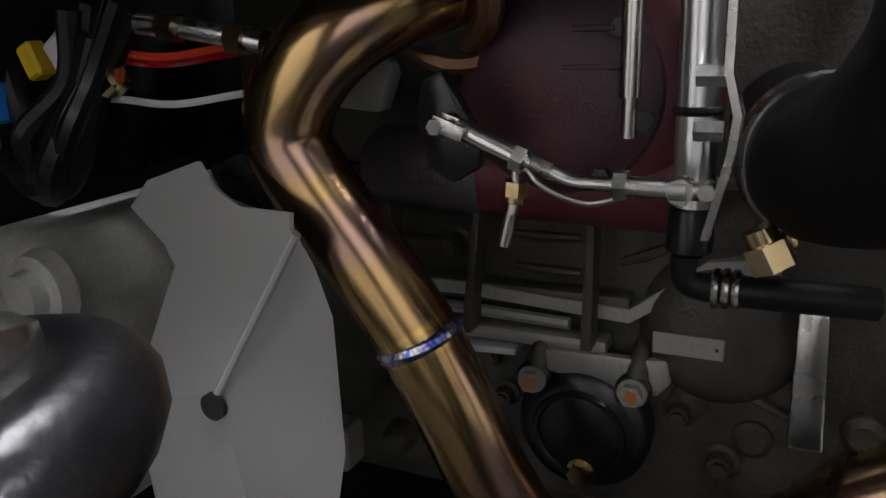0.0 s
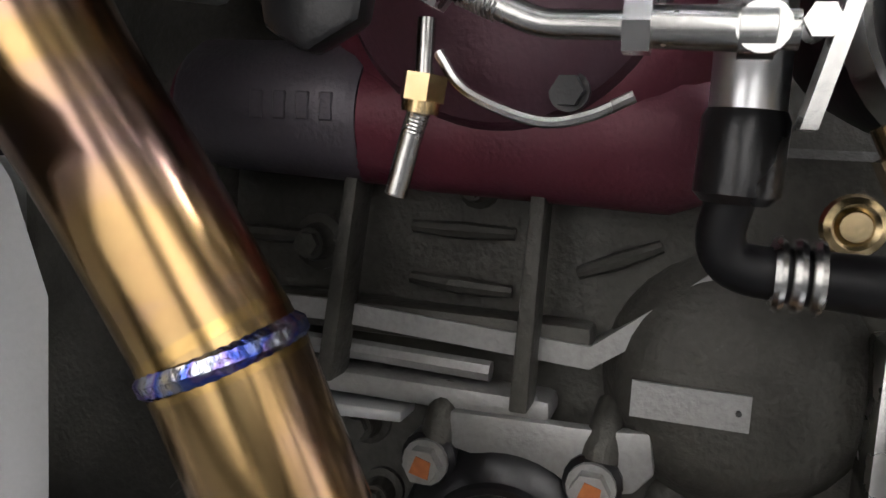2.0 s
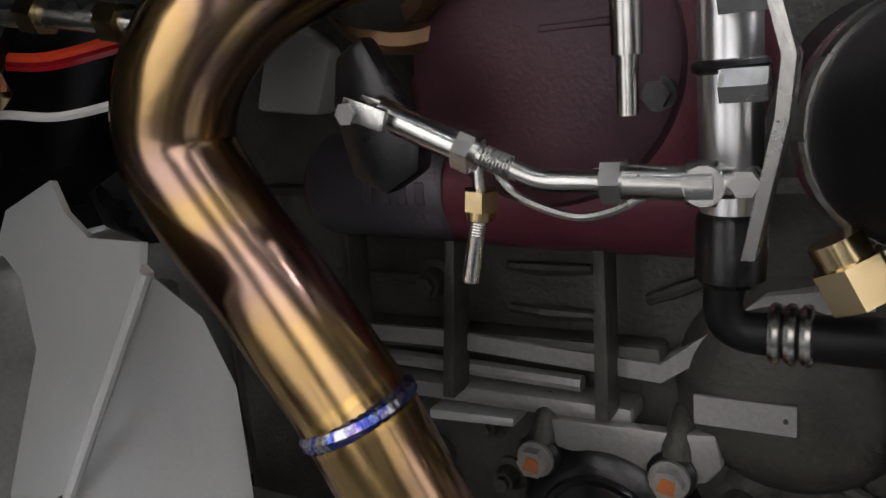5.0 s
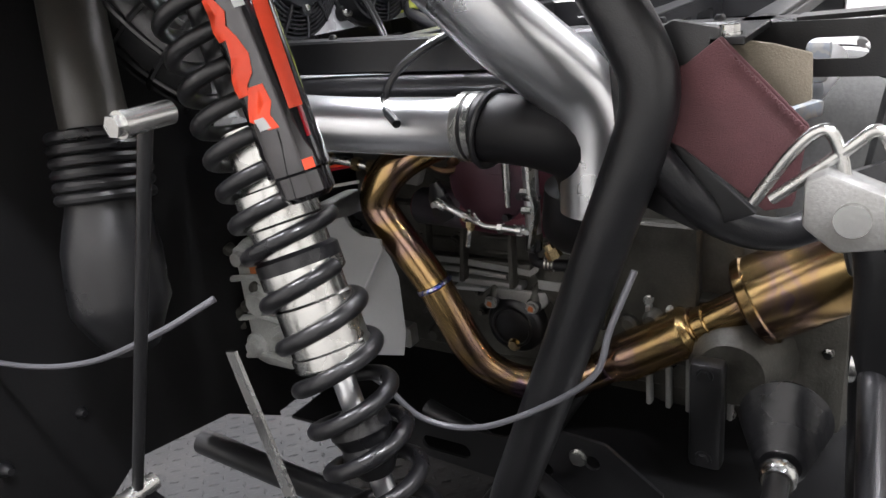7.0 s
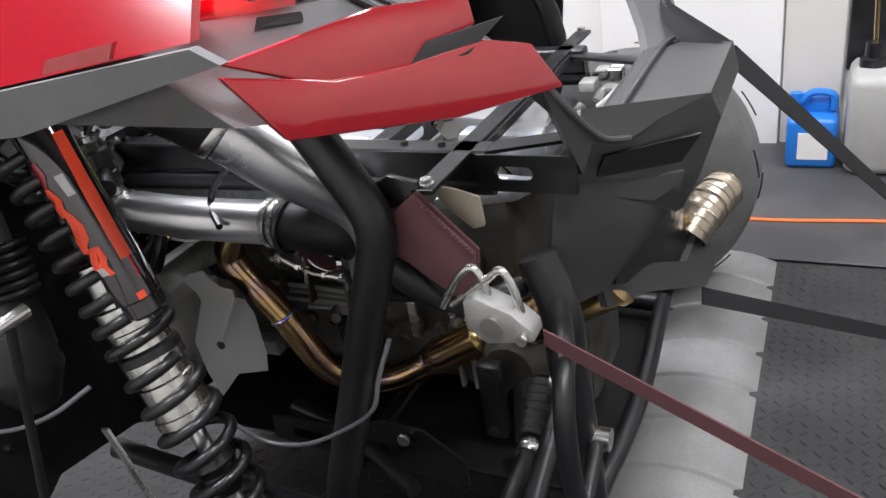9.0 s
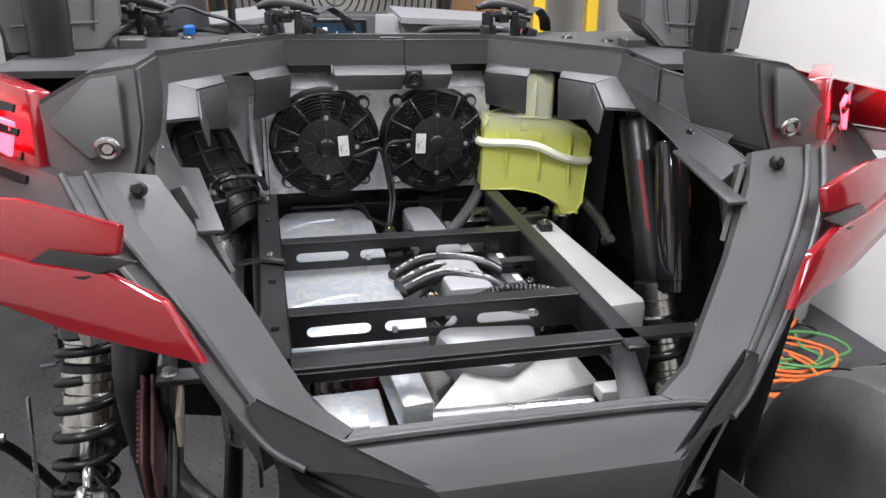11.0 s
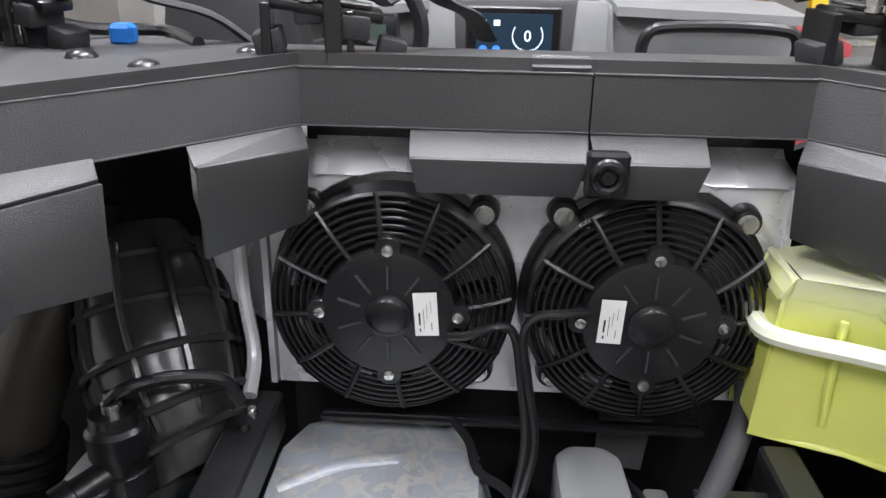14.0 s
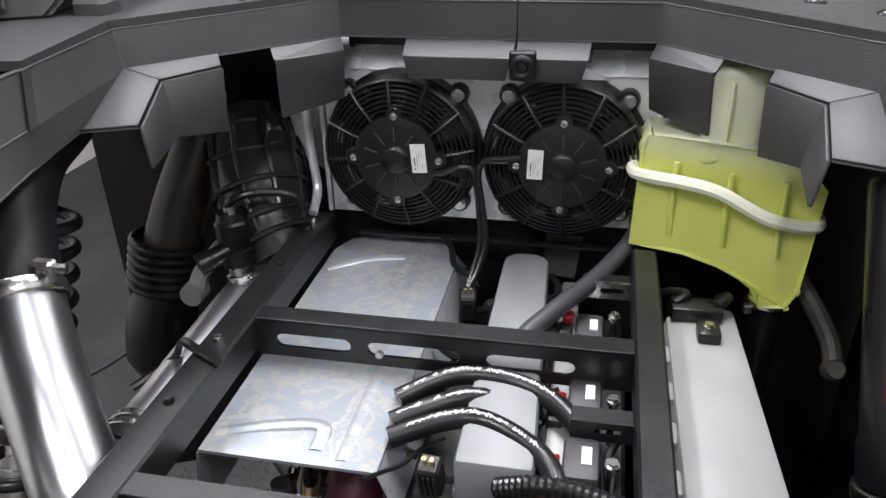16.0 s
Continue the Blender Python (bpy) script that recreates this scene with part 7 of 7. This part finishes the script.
        for xa in (-.70, -.62, -.47, -.40, -.33):
            b = B()
            tube(b, [f((xa, .185 + (xa + .2) * -.04, .45)), f((xa, .182 + (xa + .2) * -.04, 1.08))], .007, 8, 3)
            part("moulded_rib", b, LINER, t)
        for xa, za in ((-.68, .40), (-.56, .42), (-.45, .44), (-.35, .42), (-.28, .60), (-.28, .85), (-.68, .75)):
            b = B()
            lathe(b, f((xa, .18, za)), f((xa, .155, za)), [(0, .010), (.6, .010), (1, .005)], 12)
            part("push_rivet", b, PLASTIC_DARK, t)
    # added side panel that shuts light out of the bay
    b = B()
    slab(b, [(.60, .18, .20), (.60, -.50, .20), (.60, -.60, 1.04), (.60, .14, 1.15)], .012)
    solo("side_liner", b, LINER, "black inner side liner added to keep floor light out", "liner")

    # chassis tubes
    t = thing("chassis_tube_frame", "black welded tube chassis round the engine", "chassis", at=(-.3, -.4, .2))
    runs = [
        ("hoop_tube", [(-.420, -.545, 1.045), (-.420, -.587, .975), (-.420, -.630, .900), (-.420, -.641, .860), (-.420, -.630, .810), (-.420, -.592, .708), (-.420, -.547, .582), (-.420, -.479, .401), (-.415, -.455, .33)], .0265),
        ("lower_rail", [(-.36, .18, .235), (-.36, -.10, .215), (-.37, -.42, .225), (-.34, -.60, .262), (-.30, -.84, .27)], .022),
        ("rear_upright", [(-.285, -.80, .76), (-.30, -.831, .68), (-.30, -.836, .572), (-.30, -.848, .342), (-.30, -.85, .26)], .029),
        ("rear_stay", [(-.31, -.835, .70), (-.42, -.875, .715), (-.48, -.89, .69), (-.50, -.896, .612), (-.50, -.905, .50), (-.50, -.91, .38)], .0135),
        ("cross_tube", [(-.36, -.36, .225), (0, -.36, .22), (.42, -.36, .225)], .018),
        ("cross_tube", [(-.30, -.84, .28), (0, -.86, .28), (.36, -.84, .28)], .018),
        ("diagonal_brace", [(-.42, -.62, .83), (-.38, -.68, .74), (-.32, -.73, .70), (-.275, -.77, .70)], .017),
        ("lower_rail", [(.42, .18, .235), (.42, -.10, .215), (.42, -.42, .225), (.38, -.60, .262), (.36, -.84, .27)], .022),
        ("hoop_tube", [(.47, -.50, 1.12), (.48, -.60, .86), (.48, -.55, .65), (.46, -.43, .23)], .0215),
        ("stay_tube", [(-.20, -.20, .30), (-.22, -.34, .27), (-.30, -.52, .25)], .016),
    ]
    for nm, pts, r in runs:
        b = B()
        tube(b, pts, r, 16, 5)
        part(nm, b, FRAME, t)
    b = B()
    slab(b, [V(-.385, y, z) for y, z in ((-.59, .885), (-.65, .917), (-.69, .909), (-.70, .86), (-.662, .801), (-.728, .742), (-.674, .72), (-.60, .75))], .012, .003)
    part("strap_bracket", b, FRAME, t)
    b = B()
    m = Matrix(((0, 0, 1, -.24), (1, 0, 0, 0), (0, 1, 0, 0), (0, 0, 0, 1)))
    pierced(b, [(-.60, .22), (-.16, .24), (-.17, .30), (-.36, .31), (-.44, .345), (-.52, .34), (-.60, .28)], [oval(-.30, -.21, .252, .278), oval(-.44, -.36, .262, .285), circle(-.50, .305, .012, 14)], .006, m)
    part("skid_plate_web", b, FRAME, t)
    b = B()
    hexbolt(b, (-.246, -.483, .315), (-1, 0, 0), .011, .008)
    part("bolt", b, STEEL, t)
    # plate under the engine, added to stop light rising from the floor
    b = B()
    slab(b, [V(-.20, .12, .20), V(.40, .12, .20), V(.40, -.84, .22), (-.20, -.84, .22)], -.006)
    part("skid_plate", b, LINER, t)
    # arms to the hub
    t = thing("suspension_arm", "black tubular rear suspension arms with bolted ends", "suspension arm", at=(-.5, -.8, .3))
    for p, q, r in (((-.30, -.83, .56), (-.70, -.86, .50), .014), ((-.30, -.85, .34), (-.70, -.84, .25), .016), ((-.30, -.87, .46), (-.68, -.90, .36), .012)):
        b = B()
        rod(b, p, q, r, 14)
        arm = part("arm_tube", b, FRAME, t)
        for e in (p, q):
            b = B()
            e = V(*e)
            rod(b, e + V(0, -.02, 0), e + V(0, .02, 0), r * 1.5, 16)
            part("bushing", b, STEEL, arm)
    b = B()
    tube(b, [(-.68, .12, .30), (-.66, -.15, .33), (-.64, -.45, .375), (-.68, -.74, .36)], .03, 14, 4, squash=1.5)
    part("trailing_arm", b, FRAME, t)
    t = thing("anti_roll_link", "thin black link rod with ball joints", "link rod", at=(-.75, -.3, .5))
    b = B()
    rod(b, (-.745, -.385, .90), (-.75, -.255, .555), .0055, 12)
    part("rod", b, FRAME, t)
    for p in ((-.745, -.388, .905), (-.75, -.252, .548)):
        b = B()
        p = V(*p)
        rod(b, p + V(-.02, 0, 0), p + V(.02, 0, 0), .009, 14)
        hexbolt(b, p + V(-.02, 0, 0), (-1, 0, 0), .008, .009)
        part("ball_joint", b, STEEL, t)
    b = B()
    tube(b, [(-.75, -.252, .548), (-.72, -.235, .50), (-.675, -.21, .40), (-.66, -.20, .335)], .010, 10, 4)
    part("link_bracket", b, FRAME, t)
    b = B()
    slab(b, [(-0.660, -0.308, 0.662), (-0.660, -0.320, 0.664), (-0.660, -0.372, 0.466), (-0.660, -0.358, 0.461)], .004)
    solo("flat_strip", b, STEEL, "thin bare metal strip behind the shock", "strip")
    for nm, pts in (("brake_line", [(-0.660, 0.307, 0.551), (-0.660, 0.085, 0.568), (-0.660, -0.073, 0.604), (-0.660, -0.208, 0.663), (-0.620, -0.260, 0.693)]),
                    ("brake_line", [(-0.500, -0.317, 0.563), (-0.500, -0.359, 0.550), (-0.480, -0.393, 0.501), (-0.460, -0.450, 0.489), (-0.450, -0.522, 0.523), (-0.450, -0.590, 0.579), (-0.440, -0.606, 0.631), (-0.420, -0.625, 0.688)])):
        b = B()
        tube(b, pts, .0035, 8, 6)
        solo(nm, b, mat("grey_line", (.10, .10, .11), .4), "thin grey line hanging across the suspension", "cable", "brake lines")


rear_suspension()


def straps():
    t = thing("tie_down_strap", "maroon webbing loop with steel hook and tail strap", "strap", at=(-.44, -.7, .75))
    for dx in (-.404, -.392):
        b = B()
        slab(b, [V(dx, y, z) for y, z in ((-.62, .862), (-.666, .880), (-.694, .902), (-.706, .889), (-.767, .826), (-.763, .794), (-.759, .758), (-.737, .752), (-.666, .806), (-.615, .83))], .004, .0015)
        part("webbing_loop", b, MAROON, t)
    b = B()
    for k in range(14):
        p = V(-.406, -.706 - k * .0044, .886 - k * .0045)
        box(b, p - V(.0015, .0018, .0018), p + V(.0015, .0018, .0018))
    part("stitching", b, MAROON, t)
    b = B()
    slab(b, [V(-.36, y, z) for y, z in ((-.690, .897), (-.73, .890), (-.762, .881), (-.764, .841), (-.748, .835), (-.715, .862))], .006, .002)
    part("canvas_tab", b, CANVAS, t, "faded beige canvas tab")
    b = B()
    for dy in (0, .035):
        tube(b, [V(-.45, -.735 - dy * .4, .775 + dy * .1), V(-.455, -.765 - dy, .822), V(-.455, -.785 - dy, .838), V(-.455, -.797 - dy, .82), V(-.455, -.805 - dy, .785), V(-.45, -.815 - dy * .6, .766)], .0050, 12, 5)
    hk = part("hook", b, STEEL, t)
    b = B()
    slab(b, [V(-.475, -.775, .802), V(-.475, -.790, .81), V(-.475, -.835, .792), V(-.475, -.858, .772), V(-.475, -.86, .756), V(-.475, -.80, .745), V(-.475, -.775, .765)], .035, .004)
    rc = part("ratchet_plate", b, CAST, t)
    b = B()
    rod(b, (-.482, -.81, .775), (-.43, -.81, .775), .013, 18)
    rod(b, (-.484, -.847, .762), (-.474, -.847, .762), .007, 14)
    part("ratchet_pin", b, STEEL, rc)
    e0 = V(-.45, -.862, .747)
    e1 = V(*(-0.460, -1.017, 0.679))
    d = (e1 - e0)
    e2 = e0 + d * 2.4
    b = B()
    strip(b, [e0 + V(0, .0, .011), e1 + V(0, 0, .011), e2 + V(0, 0, .011)], [e0 + V(0, -.0, -.011), e1 + V(0, 0, -.011), e2 + V(0, 0, -.011)], (.003, 0, 0))
    part("tail_webbing", b, MAROON, t)
    for nm, a, c in (("hold_down_strap", (.19, -1.0, .885), (1.250, -1.400, 0.076)), ("hold_down_strap", (.16, -.955, .43), (0.750, -1.398, -0.024))):
        b = B()
        a, c = V(*a), V(*c)
        c = a + (c - a) * 1.35
        strip(b, [a + V(0, 0, .02), c + V(0, 0, .02)], [a - V(0, 0, .02), c - V(0, 0, .02)], (0, .003, 0))
        solo(nm, b, BLACKWEB, "black webbing strap holding the vehicle down", "strap", "hold-down straps")


straps()
